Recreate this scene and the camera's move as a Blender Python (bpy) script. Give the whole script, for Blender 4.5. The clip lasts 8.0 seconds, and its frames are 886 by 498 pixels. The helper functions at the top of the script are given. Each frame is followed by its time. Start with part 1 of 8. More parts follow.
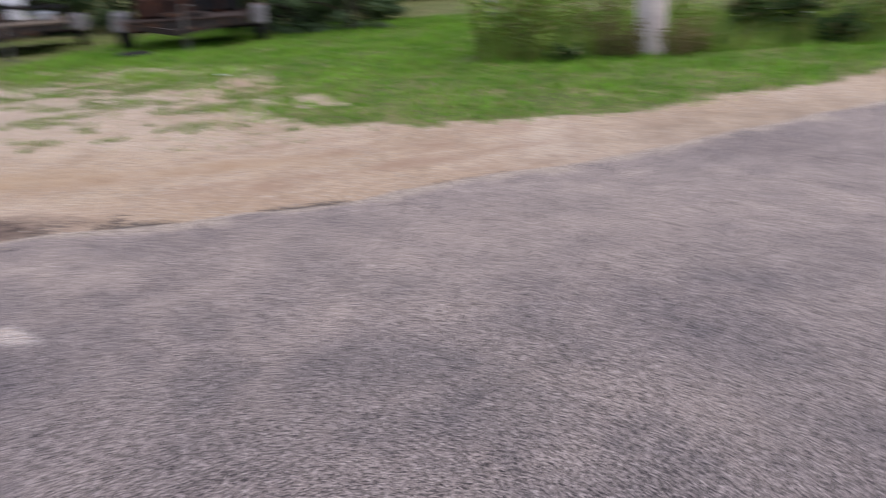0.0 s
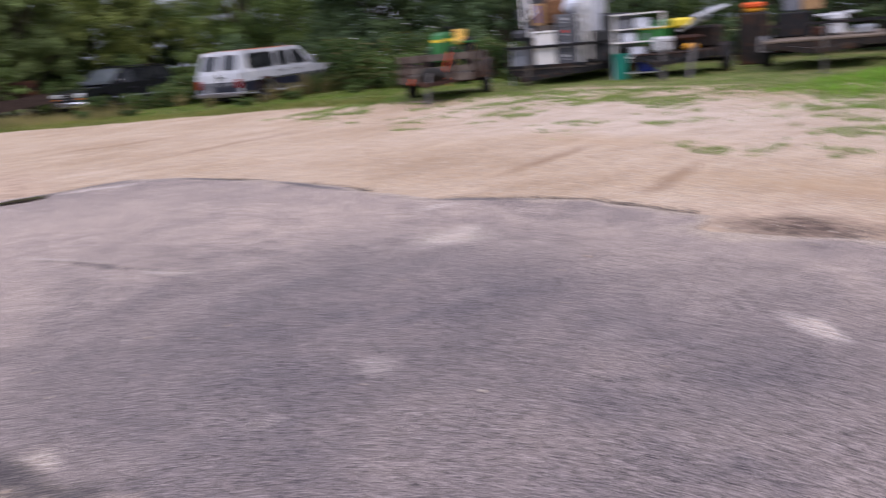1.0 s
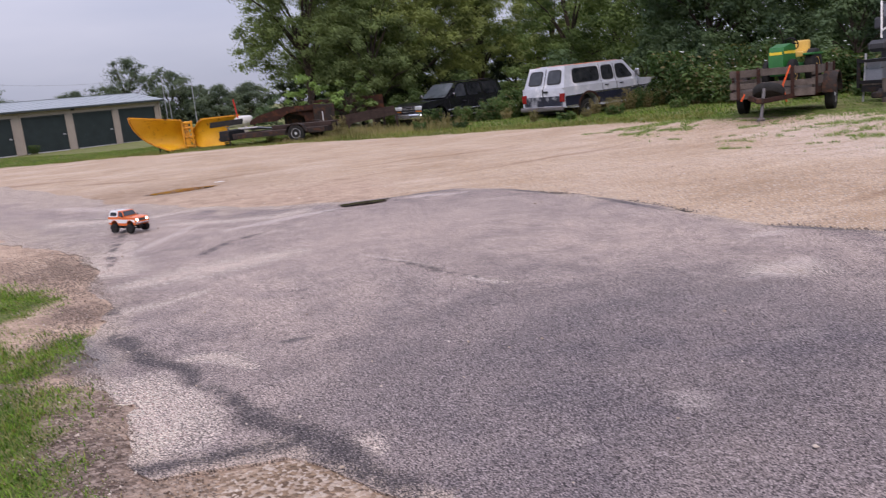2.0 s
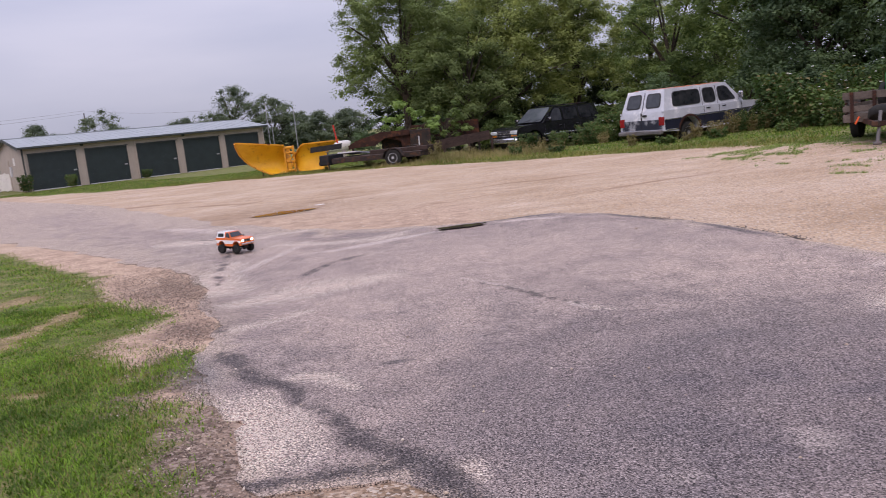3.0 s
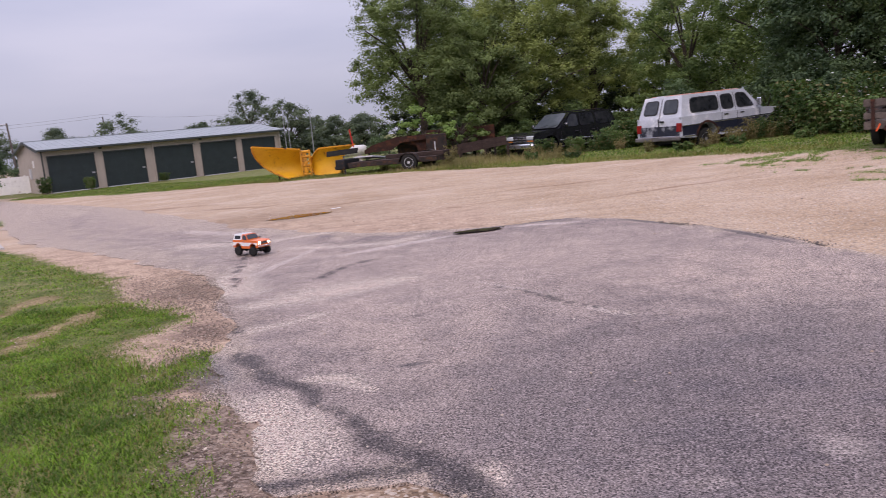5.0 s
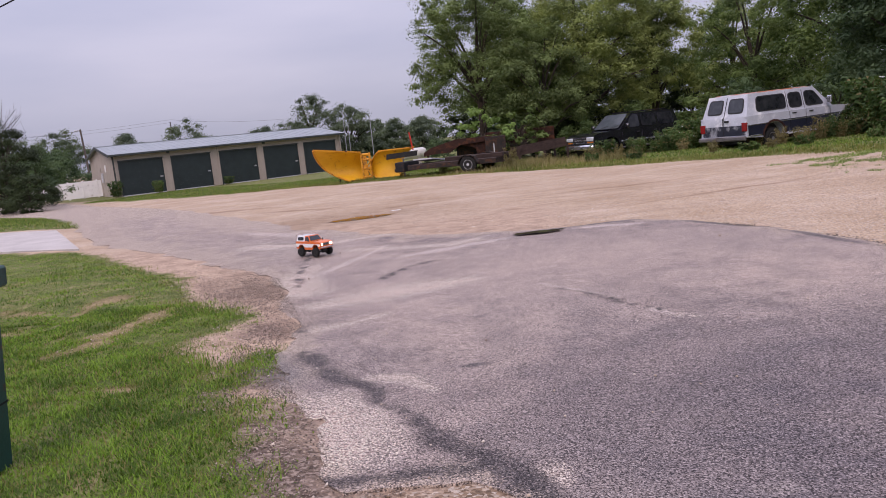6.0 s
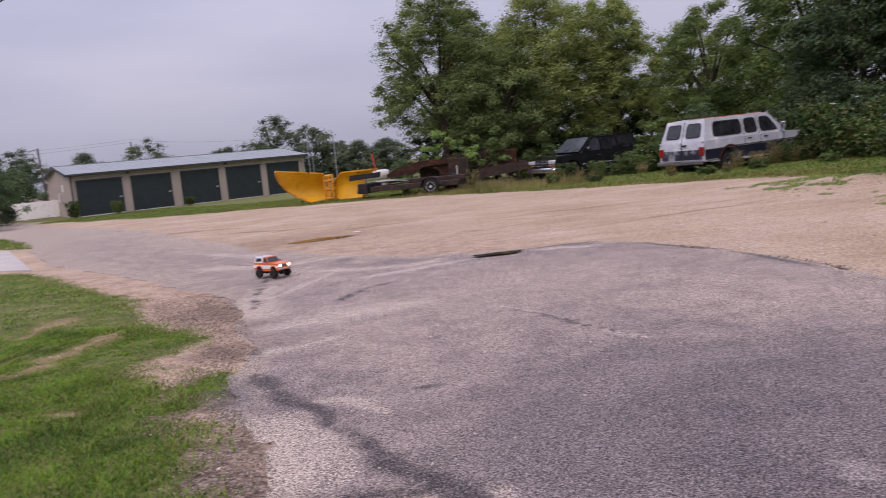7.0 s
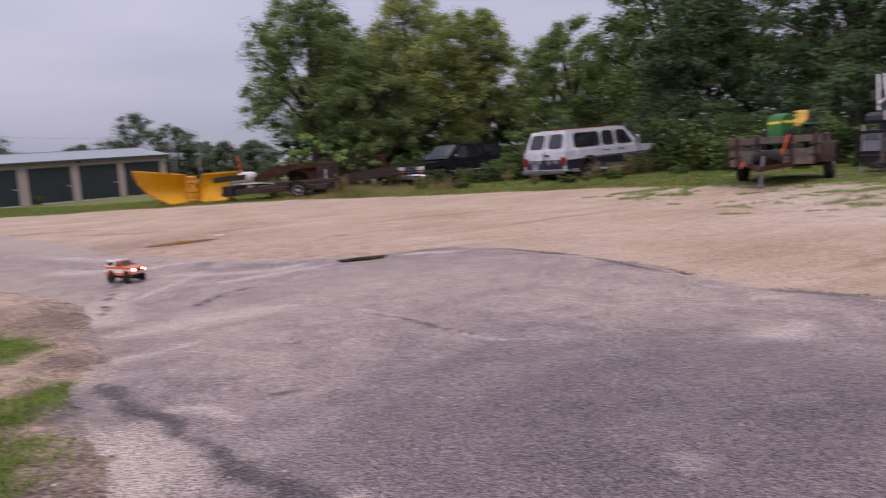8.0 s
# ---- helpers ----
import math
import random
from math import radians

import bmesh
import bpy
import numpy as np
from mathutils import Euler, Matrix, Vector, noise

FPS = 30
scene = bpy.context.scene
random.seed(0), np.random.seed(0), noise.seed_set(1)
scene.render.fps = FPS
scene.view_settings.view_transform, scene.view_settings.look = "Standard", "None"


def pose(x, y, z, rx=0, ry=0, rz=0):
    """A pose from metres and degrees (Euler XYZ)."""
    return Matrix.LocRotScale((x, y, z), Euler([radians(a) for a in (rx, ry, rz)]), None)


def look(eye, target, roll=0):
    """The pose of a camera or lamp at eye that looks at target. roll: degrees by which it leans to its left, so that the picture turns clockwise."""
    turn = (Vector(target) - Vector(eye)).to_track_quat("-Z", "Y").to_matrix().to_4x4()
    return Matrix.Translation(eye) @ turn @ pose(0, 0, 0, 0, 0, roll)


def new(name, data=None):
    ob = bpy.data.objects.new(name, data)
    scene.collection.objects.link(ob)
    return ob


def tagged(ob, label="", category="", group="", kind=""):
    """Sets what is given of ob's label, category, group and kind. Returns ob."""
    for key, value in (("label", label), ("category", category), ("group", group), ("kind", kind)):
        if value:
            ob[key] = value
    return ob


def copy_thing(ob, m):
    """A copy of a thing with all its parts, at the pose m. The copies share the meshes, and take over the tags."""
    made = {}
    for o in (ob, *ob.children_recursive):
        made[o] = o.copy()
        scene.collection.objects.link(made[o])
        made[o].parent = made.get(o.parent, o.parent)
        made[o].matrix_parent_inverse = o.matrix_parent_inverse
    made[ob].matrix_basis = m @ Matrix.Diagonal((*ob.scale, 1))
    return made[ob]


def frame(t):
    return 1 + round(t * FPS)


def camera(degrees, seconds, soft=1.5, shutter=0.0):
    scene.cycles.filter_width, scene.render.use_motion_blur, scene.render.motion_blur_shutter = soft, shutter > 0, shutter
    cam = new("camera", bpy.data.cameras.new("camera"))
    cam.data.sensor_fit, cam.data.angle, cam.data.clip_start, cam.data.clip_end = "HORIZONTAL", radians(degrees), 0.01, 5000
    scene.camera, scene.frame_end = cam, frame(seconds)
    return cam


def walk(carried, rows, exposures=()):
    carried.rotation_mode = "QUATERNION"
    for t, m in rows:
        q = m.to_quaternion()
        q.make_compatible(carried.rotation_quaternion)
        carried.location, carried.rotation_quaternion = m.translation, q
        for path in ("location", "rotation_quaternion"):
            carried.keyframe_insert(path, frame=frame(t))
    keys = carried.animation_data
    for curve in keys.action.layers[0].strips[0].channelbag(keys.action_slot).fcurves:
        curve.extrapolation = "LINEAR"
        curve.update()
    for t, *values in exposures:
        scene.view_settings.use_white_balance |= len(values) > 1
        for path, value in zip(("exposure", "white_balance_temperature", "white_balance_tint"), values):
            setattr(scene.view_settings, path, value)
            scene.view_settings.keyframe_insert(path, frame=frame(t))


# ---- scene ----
cam = camera(58.0, 8.0, soft=0.8, shutter=0.5)
PATH = [
    (0.0, (0.188, -0.467, 1.484), (2.066, -0.321, 0.812), -3.36),
    (0.1, (0.178, -0.584, 1.475), (2.039, -0.234, 0.831), -4.43),
    (0.2, (0.242, -0.486, 1.421), (2.078, 0.014, 0.803), -4.86),
    (0.3, (0.223, -0.437, 1.406), (2.022, 0.198, 0.804), -5.14),
    (0.4, (0.172, -0.408, 1.431), (1.923, 0.353, 0.835), -5.15),
    (0.5, (0.229, -0.381, 1.374), (1.910, 0.534, 0.794), -6.09),
    (0.6, (0.165, -0.316, 1.399), (1.758, 0.754, 0.837), -5.85),
    (0.7, (0.202, -0.211, 1.367), (1.682, 1.019, 0.823), -5.24),
    (0.8, (0.175, -0.177, 1.363), (1.509, 1.217, 0.835), -5.19),
    (0.9, (0.164, -0.142, 1.365), (1.355, 1.381, 0.852), -5.42),
    (1.0, (0.104, -0.112, 1.391), (1.178, 1.500, 0.893), -5.17),
    (1.2, (0.076, -0.138, 1.417), (0.908, 1.619, 0.949), -4.84),
    (1.4, (0.069, -0.100, 1.405), (0.685, 1.748, 0.952), -3.66),
    (1.5, (0.065, -0.081, 1.399), (0.624, 1.787, 0.952), -3.83),
    (1.6, (0.064, -0.077, 1.404), (0.588, 1.801, 0.959), -4.19),
    (1.8, (0.063, -0.069, 1.413), (0.492, 1.839, 0.992), -5.28),
    (2.0, (0.061, -0.061, 1.423), (0.452, 1.860, 1.027), -5.58),
    (2.2, (0.040, -0.058, 1.426), (0.386, 1.877, 1.057), -5.71),
    (3.3, (0.005, -0.009, 1.416), (0.158, 1.961, 1.106), -5.91),
    (3.5, (0.013, -0.005, 1.404), (0.184, 1.964, 1.095), -5.66),
    (4.0, (0.006, 0.003, 1.406), (0.202, 1.970, 1.100), -5.29),
    (5.3, (-0.033, 0.012, 1.393), (0.038, 1.989, 1.101), -5.83),
    (5.4, (-0.040, 0.015, 1.389), (0.001, 1.993, 1.100), -5.89),
    (5.5, (-0.047, 0.017, 1.384), (-0.028, 1.997, 1.100), -5.89),
    (5.6, (-0.046, 0.011, 1.386), (-0.033, 1.991, 1.105), -5.90),
    (6.0, (-0.042, -0.014, 1.396), (-0.048, 1.967, 1.119), -6.06),
    (6.5, (-0.000, 0.000, 1.393), (-0.000, 1.985, 1.141), -6.00),
    (7.0, (0.026, -0.012, 1.385), (0.114, 1.972, 1.153), -5.61),
    (7.5, (0.046, -0.014, 1.378), (0.285, 1.958, 1.151), -4.88),
    (7.9, (0.080, -0.019, 1.372), (0.431, 1.936, 1.135), -4.40),
    (8.0, (0.089, -0.020, 1.371), (0.498, 1.923, 1.125), -4.12),
]
walk(cam, [(t, look(eye, target, roll)) for t, eye, target, roll in PATH],
     [(t, stops, kelvin, tint) for t, stops, kelvin, tint in ((0.0, 0.04, 6700, 18), (0.5, 0.1, 6750, 21), (1.0, 0.22, 6700, 24), (1.5, 0.22, 6700, 24), (2.0, 0.12, 6800, 25), (3.5, 0.12, 6900, 29), (5.5, 0.1, 6900, 30), (6.5, -0.03, 6900, 31), (8.0, -0.1, 6950, 31))])

# ---- light ----
scene.view_settings.exposure = 0.0
SUN_ELEVATION, SUN_AZIMUTH = 48.0, 200.0
world = bpy.data.worlds.new("overcast")
scene.world = world
world.use_nodes = True
wt = world.node_tree
wt.nodes.clear()
w_out = wt.nodes.new("ShaderNodeOutputWorld")
w_bg = wt.nodes.new("ShaderNodeBackground")
w_sky = wt.nodes.new("ShaderNodeTexSky")
w_sky.sky_type, w_sky.sun_disc = "NISHITA", False
w_sky.sun_elevation, w_sky.sun_rotation = radians(SUN_ELEVATION), radians(SUN_AZIMUTH)
w_co = wt.nodes.new("ShaderNodeTexCoord")
w_sep = wt.nodes.new("ShaderNodeSeparateXYZ")
w_up = wt.nodes.new("ShaderNodeMath")
w_up.operation, w_up.use_clamp = "MAXIMUM", False
w_up.inputs[1].default_value = 0.0
w_lum = wt.nodes.new("ShaderNodeMath")
w_lum.operation = "MULTIPLY_ADD"
w_lum.inputs[1].default_value, w_lum.inputs[2].default_value = 1.15, 0.50
w_map = wt.nodes.new("ShaderNodeMapping")
w_map.inputs["Scale"].default_value = (1.2, 1.2, 5.0)
w_noise = wt.nodes.new("ShaderNodeTexNoise")
w_noise.inputs["Scale"].default_value, w_noise.inputs["Detail"].default_value = 1.6, 5.0
w_ramp = wt.nodes.new("ShaderNodeValToRGB")
w_ramp.color_ramp.elements[0].position, w_ramp.color_ramp.elements[0].color = 0.32, (0.62, 0.745, 0.965, 1)
w_ramp.color_ramp.elements[1].position, w_ramp.color_ramp.elements[1].color = 0.72, (0.85, 0.96, 1.15, 1)
w_cloud = wt.nodes.new("ShaderNodeVectorMath")
w_cloud.operation = "SCALE"
w_clear = wt.nodes.new("ShaderNodeVectorMath")
w_clear.operation = "SCALE"
w_clear.inputs["Scale"].default_value = 0.10
w_mix = wt.nodes.new("ShaderNodeMix")
w_mix.data_type = "RGBA"
w_mix.inputs["Factor"].default_value = 0.92
wt.links.new(w_co.outputs["Generated"], w_sep.inputs[0])
wt.links.new(w_sep.outputs["Z"], w_up.inputs[0])
wt.links.new(w_up.outputs[0], w_lum.inputs[0])
wt.links.new(w_co.outputs["Generated"], w_map.inputs[0])
wt.links.new(w_map.outputs[0], w_noise.inputs["Vector"])
wt.links.new(w_noise.outputs["Fac"], w_ramp.inputs[0])
wt.links.new(w_ramp.outputs[0], w_cloud.inputs[0])
wt.links.new(w_lum.outputs[0], w_cloud.inputs["Scale"])
wt.links.new(w_sky.outputs[0], w_clear.inputs[0])
wt.links.new(w_clear.outputs[0], w_mix.inputs["A"])
wt.links.new(w_cloud.outputs[0], w_mix.inputs["B"])
wt.links.new(w_mix.outputs["Result"], w_bg.inputs["Color"])
wt.links.new(w_bg.outputs[0], w_out.inputs[0])
w_bg.inputs["Strength"].default_value = 1.0

sun_data = bpy.data.lights.new("sun", "SUN")
sun_data.energy, sun_data.angle, sun_data.color = 1.25, radians(30), (1.0, 0.91, 0.8)
sun = new("sun", sun_data)
a_el, a_az = radians(SUN_ELEVATION), radians(SUN_AZIMUTH)
sun.matrix_world = look((20 * math.sin(a_az) * math.cos(a_el), 20 * math.cos(a_az) * math.cos(a_el), 20 * math.sin(a_el)), (0, 0, 0))

# ---- materials ----
def node(nt, kind, **values):
    n = nt.nodes.new(kind)
    for k, v in values.items():
        if k in n.inputs:
            n.inputs[k].default_value = v
    return n


def ramp(nt, fac, stops):
    r = nt.nodes.new("ShaderNodeValToRGB")
    while len(r.color_ramp.elements) < len(stops):
        r.color_ramp.elements.new(0.5)
    for e, (p, c) in zip(r.color_ramp.elements, stops):
        e.position, e.color = p, (*c, 1) if len(c) == 3 else c
    nt.links.new(fac, r.inputs[0])
    return r.outputs[0]


def blend(nt, fac, a, b, mode="MIX"):
    m = nt.nodes.new("ShaderNodeMix")
    m.data_type, m.blend_type = "RGBA", mode
    for socket, v in (("Factor", fac), ("A", a), ("B", b)):
        if isinstance(v, (int, float)):
            m.inputs[socket].default_value = v
        elif isinstance(v, tuple):
            m.inputs[socket].default_value = (*v, 1)
        else:
            nt.links.new(v, m.inputs[socket])
    return m.outputs["Result"]


def calc(nt, op, a, b=0.0, c=0.0, clamp=False):
    m = nt.nodes.new("ShaderNodeMath")
    m.operation, m.use_clamp = op, clamp
    for i, v in enumerate((a, b, c)):
        if isinstance(v, (int, float)):
            m.inputs[i].default_value = v
        else:
            nt.links.new(v, m.inputs[i])
    return m.outputs[0]


def cells(nt, vec, scale, detail=4.0, rough=0.55):
    n = node(nt, "ShaderNodeTexNoise", Scale=scale, Detail=detail, Roughness=rough)
    nt.links.new(vec, n.inputs["Vector"])
    return n.outputs["Fac"]


def blank(name):
    m = bpy.data.materials.new(name)
    m.use_nodes = True
    nt = m.node_tree
    return m, nt, nt.nodes["Principled BSDF"]


def surf(name, c1, c2=None, scale=6.0, rough=0.6, metal=0.0, bump=0.15, fine=60.0, stain=None, amount=0.0, spots=3.0, vary=0.0, coat=0.0):
    """A surface with two colours in broad mottling, fine grain in the relief, and stains with a shape of their own."""
    m, nt, p = blank(name)
    c2 = c2 or tuple(0.8 * v for v in c1)
    vec = nt.nodes.new("ShaderNodeTexCoord").outputs["Object"]
    col = ramp(nt, cells(nt, vec, scale), [(0.35, c1), (0.68, c2)])
    grain = cells(nt, vec, fine, 3.0)
    col = blend(nt, 0.16, col, ramp(nt, grain, [(0.3, (0.0, 0.0, 0.0)), (0.7, (1.0, 1.0, 1.0))]), "OVERLAY")
    if vary:
        info = nt.nodes.new("ShaderNodeObjectInfo")
        col = blend(nt, calc(nt, "MULTIPLY", info.outputs["Random"], vary), col, tuple(0.45 * v for v in c1))
    if stain:
        mask = ramp(nt, cells(nt, vec, spots, 6.0, 0.65), [(0.62 - amount * 0.4, (0, 0, 0)), (0.72 - amount * 0.36, (1, 1, 1))])
        col = blend(nt, mask, col, stain)
        nt.links.new(calc(nt, "MULTIPLY_ADD", mask, 0.85 - rough, rough), p.inputs["Roughness"])
    else:
        nt.links.new(calc(nt, "MULTIPLY_ADD", grain, 0.18, rough - 0.09), p.inputs["Roughness"])
    p.inputs["Metallic"].default_value = metal
    p.inputs["Specular IOR Level"].default_value = 0.2 if rough > 0.7 else 0.45
    p.inputs["Coat Weight"].default_value = coat
    nt.links.new(col, p.inputs["Base Color"])
    if bump:
        b = node(nt, "ShaderNodeBump", Strength=bump, Distance=0.01)
        nt.links.new(grain, b.inputs["Height"])
        nt.links.new(b.outputs[0], p.inputs["Normal"])
    return m


def leafy(name, light, dark, dry=None, clump=0.55, each=0.1):
    """Leaves: each one its own tone, lighter and darker by clumps, which in crowns is shading put into the colour, with
    some light through.
    """
    m, nt, p = blank(name)
    geo = nt.nodes.new("ShaderNodeNewGeometry")
    vec = geo.outputs["Position"]
    tone = calc(nt, "ADD", calc(nt, "MULTIPLY", geo.outputs["Random Per Island"], each), calc(nt, "MULTIPLY", cells(nt, vec, clump, 3.0), 1.0 - each))
    stops = [(0.4, dark), (0.6, light)]
    col = ramp(nt, tone, stops)
    if dry:
        col = blend(nt, ramp(nt, geo.outputs["Random Per Island"], [(0.86, (0, 0, 0)), (0.92, (1, 1, 1))]), col, dry)
    nt.links.new(col, p.inputs["Base Color"])
    p.inputs["Roughness"].default_value = 0.65
    p.inputs["Specular IOR Level"].default_value = 0.18
    trans = nt.nodes.new("ShaderNodeBsdfTranslucent")
    nt.links.new(blend(nt, 1.0, col, (1.2, 1.3, 0.6), "MULTIPLY"), trans.inputs["Color"])
    mix = nt.nodes.new("ShaderNodeMixShader")
    mix.inputs[0].default_value = 0.3
    out = nt.nodes["Material Output"]
    nt.links.new(p.outputs[0], mix.inputs[1])
    nt.links.new(trans.outputs[0], mix.inputs[2])
    nt.links.new(mix.outputs[0], out.inputs["Surface"])
    return m


def glowing(name, colour, strength):
    m, nt, p = blank(name)
    p.inputs["Base Color"].default_value = (*colour, 1)
    p.inputs["Emission Color"].default_value = (*colour, 1)
    p.inputs["Emission Strength"].default_value = strength
    return m


def glassy(name, tint=(0.012, 0.014, 0.017), rough=0.06):
    """Dark car glass, seen from outside: a glossy dark pane."""
    m, nt, p = blank(name)
    vec = nt.nodes.new("ShaderNodeTexCoord").outputs["Object"]
    dust = cells(nt, vec, 4.0, 5.0)
    nt.links.new(ramp(nt, dust, [(0.4, tint), (0.8, tuple(v + 0.03 for v in tint))]), p.inputs["Base Color"])
    nt.links.new(calc(nt, "MULTIPLY_ADD", dust, 0.12, rough), p.inputs["Roughness"])
    p.inputs["IOR"].default_value = 1.5
    p.inputs["Specular IOR Level"].default_value = 0.4
    return m


M_BLACK = surf("black_paint", (0.014, 0.014, 0.016), (0.024, 0.024, 0.026), 5, 0.72, stain=(0.07, 0.035, 0.02), amount=0.15, spots=5)
M_RUBBER = surf("rubber", (0.018, 0.018, 0.018), (0.03, 0.029, 0.027), 8, 0.85, bump=0.3)
M_RUST = surf("rusty_steel", (0.055, 0.024, 0.017), (0.028, 0.016, 0.014), 3.5, 0.85, bump=0.4, stain=(0.1, 0.038, 0.02), amount=0.25, spots=4)
M_DARKSTEEL = surf("dark_steel", (0.022, 0.02, 0.02), (0.04, 0.031, 0.027), 4, 0.8, bump=0.25, stain=(0.08, 0.04, 0.025), amount=0.3, spots=5)
M_STEEL = surf("galvanised_steel", (0.42, 0.43, 0.45), (0.3, 0.31, 0.33), 7, 0.5, metal=0.6)
M_CHROME = surf("chrome", (0.62, 0.62, 0.64), (0.5, 0.5, 0.52), 8, 0.25, metal=0.9, bump=0.05)
M_WOODGREY = surf("weathered_boards", (0.165, 0.138, 0.12), (0.085, 0.07, 0.06), 5, 0.9, bump=0.5, fine=35, vary=0.6)
M_DARKWOOD = surf("dark_wet_boards", (0.075, 0.05, 0.042), (0.04, 0.028, 0.024), 5, 0.9, bump=0.5, fine=35, vary=0.5)
M_WOODDECK = surf("old_deck_wood", (0.26, 0.2, 0.155), (0.14, 0.108, 0.09), 5, 0.9, bump=0.5, fine=35, vary=0.5)
M_DULL = surf("dull_grey_steel", (0.14, 0.13, 0.13), (0.09, 0.083, 0.083), 5, 0.6, stain=(0.12, 0.07, 0.05), amount=0.15)
M_POLE = surf("bleached_pole_wood", (0.66, 0.58, 0.55), (0.5, 0.43, 0.41), 4, 0.9, bump=0.5, fine=30)
M_CREAM = surf("cream_siding", (0.40, 0.345, 0.295), (0.35, 0.30, 0.255), 1.5, 0.7)
M_TRIMDARK = surf("dark_green_trim", (0.05, 0.06, 0.06), (0.035, 0.045, 0.045), 3, 0.55)
M_DOOR = surf("dark_green_door", (0.026, 0.04, 0.042), (0.02, 0.031, 0.033), 2, 0.5)
M_ROOF = surf("grey_metal_roof", (0.32, 0.35, 0.36), (0.26, 0.29, 0.3), 1.2, 0.45, metal=0.3)
M_CONCRETE = surf("concrete", (0.52, 0.48, 0.45), (0.42, 0.385, 0.36), 1.5, 0.9, bump=0.3)
M_YELLOW = surf("yellow_plow_paint", (0.8, 0.42, 0.015), (0.7, 0.34, 0.01), 2, 0.42, stain=(0.28, 0.12, 0.03), amount=0.03, spots=4)
M_YELLOWDK = surf("worn_and_shaded_yellow", (0.72, 0.32, 0.012), (0.55, 0.22, 0.01), 4, 0.5, stain=(0.16, 0.07, 0.03), amount=0.2, spots=7)
M_RED = surf("red_plastic", (0.6, 0.04, 0.02), (0.5, 0.03, 0.02), 6, 0.5)
M_ORANGESTRAP = surf("orange_strap", (0.85, 0.13, 0.02), (0.8, 0.1, 0.02), 20, 0.6)
M_WHITE = surf("white_enamel", (0.8, 0.79, 0.77), (0.72, 0.71, 0.7), 3, 0.45, stain=(0.4, 0.36, 0.32), amount=0.05)
M_GREYCAB = surf("grey_painted_steel", (0.11, 0.115, 0.13), (0.085, 0.09, 0.105), 3, 0.5)
M_GREYBOX = surf("slate_grey_plastic", (0.17, 0.18, 0.21), (0.13, 0.14, 0.165), 3, 0.6)
M_SLATE = surf("pale_slate_plastic", (0.27, 0.29, 0.33), (0.22, 0.24, 0.275), 4, 0.6)
M_CHARCOAL = surf("charcoal_vinyl", (0.035, 0.036, 0.042), (0.05, 0.05, 0.056), 5, 0.6)
M_CARD = surf("brown_cardboard", (0.4, 0.25, 0.13), (0.32, 0.19, 0.1), 4, 0.9)
M_WICKER = surf("brown_wicker", (0.2, 0.1, 0.05), (0.11, 0.055, 0.03), 14, 0.85, bump=0.8, fine=45)
M_TARP = surf("pale_plastic_sheet", (0.62, 0.66, 0.75), (0.5, 0.54, 0.63), 3, 0.35)
M_BLUE = surf("blue_plastic", (0.02, 0.05, 0.42), (0.02, 0.04, 0.34), 6, 0.5)
M_TEAL = surf("teal_plastic", (0.0, 0.22, 0.17), (0.0, 0.18, 0.14), 4, 0.5)
M_GREEN = surf("tractor_green_paint", (0.015, 0.16, 0.03), (0.012, 0.12, 0.025), 4, 0.4)
M_SEAT = surf("yellow_vinyl", (0.75, 0.5, 0.12), (0.66, 0.42, 0.1), 6, 0.5)
M_YSTRIPE = surf("yellow_stripe", (0.8, 0.62, 0.05), (0.75, 0.56, 0.04), 6, 0.45)
M_PALEMETAL = surf("pale_painted_metal", (0.55, 0.56, 0.58), (0.44, 0.45, 0.48), 5, 0.5, stain=(0.2, 0.13, 0.09), amount=0.08)
M_GREENPOST = surf("dark_green_steel", (0.006, 0.05, 0.043), (0.005, 0.04, 0.035), 5, 0.5, stain=(0.12, 0.05, 0.03), amount=0.08, spots=8)
M_BARK = surf("bark", (0.075, 0.058, 0.045), (0.04, 0.032, 0.027), 9, 0.95, bump=0.8, fine=25)
M_GLASS = glassy("tinted_car_glass")
# pale base tint stands in for the sky's reflection
M_WINDSCREEN = glassy("sky_tinted_windscreen", (0.06, 0.072, 0.082), 0.05)
M_GLASSLIGHT = glassy("dusty_car_glass", (0.035, 0.04, 0.048), 0.12)

L_MAPLE = leafy("maple_leaves", (0.2, 0.265, 0.1), (0.085, 0.12, 0.045))
L_YELLOW = leafy("yellow_green_leaves", (0.3, 0.355, 0.115), (0.13, 0.17, 0.06))
L_DARK = leafy("dark_green_leaves", (0.12, 0.18, 0.085), (0.045, 0.078, 0.04))
# shade under the maples put into the leaf colour; also for dark trees
L_SHADE = leafy("shaded_and_dark_leaves", (0.06, 0.085, 0.04), (0.03, 0.042, 0.022))
L_MID = leafy("mid_green_leaves", (0.16, 0.225, 0.07), (0.06, 0.1, 0.035))
# paler leaf colour carries the haze of distance
L_FAR = leafy("hazy_far_leaves", (0.15, 0.19, 0.12), (0.08, 0.11, 0.075))
L_WEED = leafy("weed_leaves", (0.11, 0.175, 0.055), (0.045, 0.085, 0.028), (0.2, 0.17, 0.08))
L_WEEDBRIGHT = leafy("bright_weed_leaves", (0.3, 0.42, 0.1), (0.15, 0.25, 0.055), (0.42, 0.33, 0.16), 1.6)
L_DRYWEED = leafy("dry_weed", (0.32, 0.26, 0.13), (0.16, 0.14, 0.06))
L_GRASS = leafy("lawn_blades", (0.215, 0.36, 0.048), (0.068, 0.13, 0.022), (0.25, 0.21, 0.085), 2.2, 0.35)
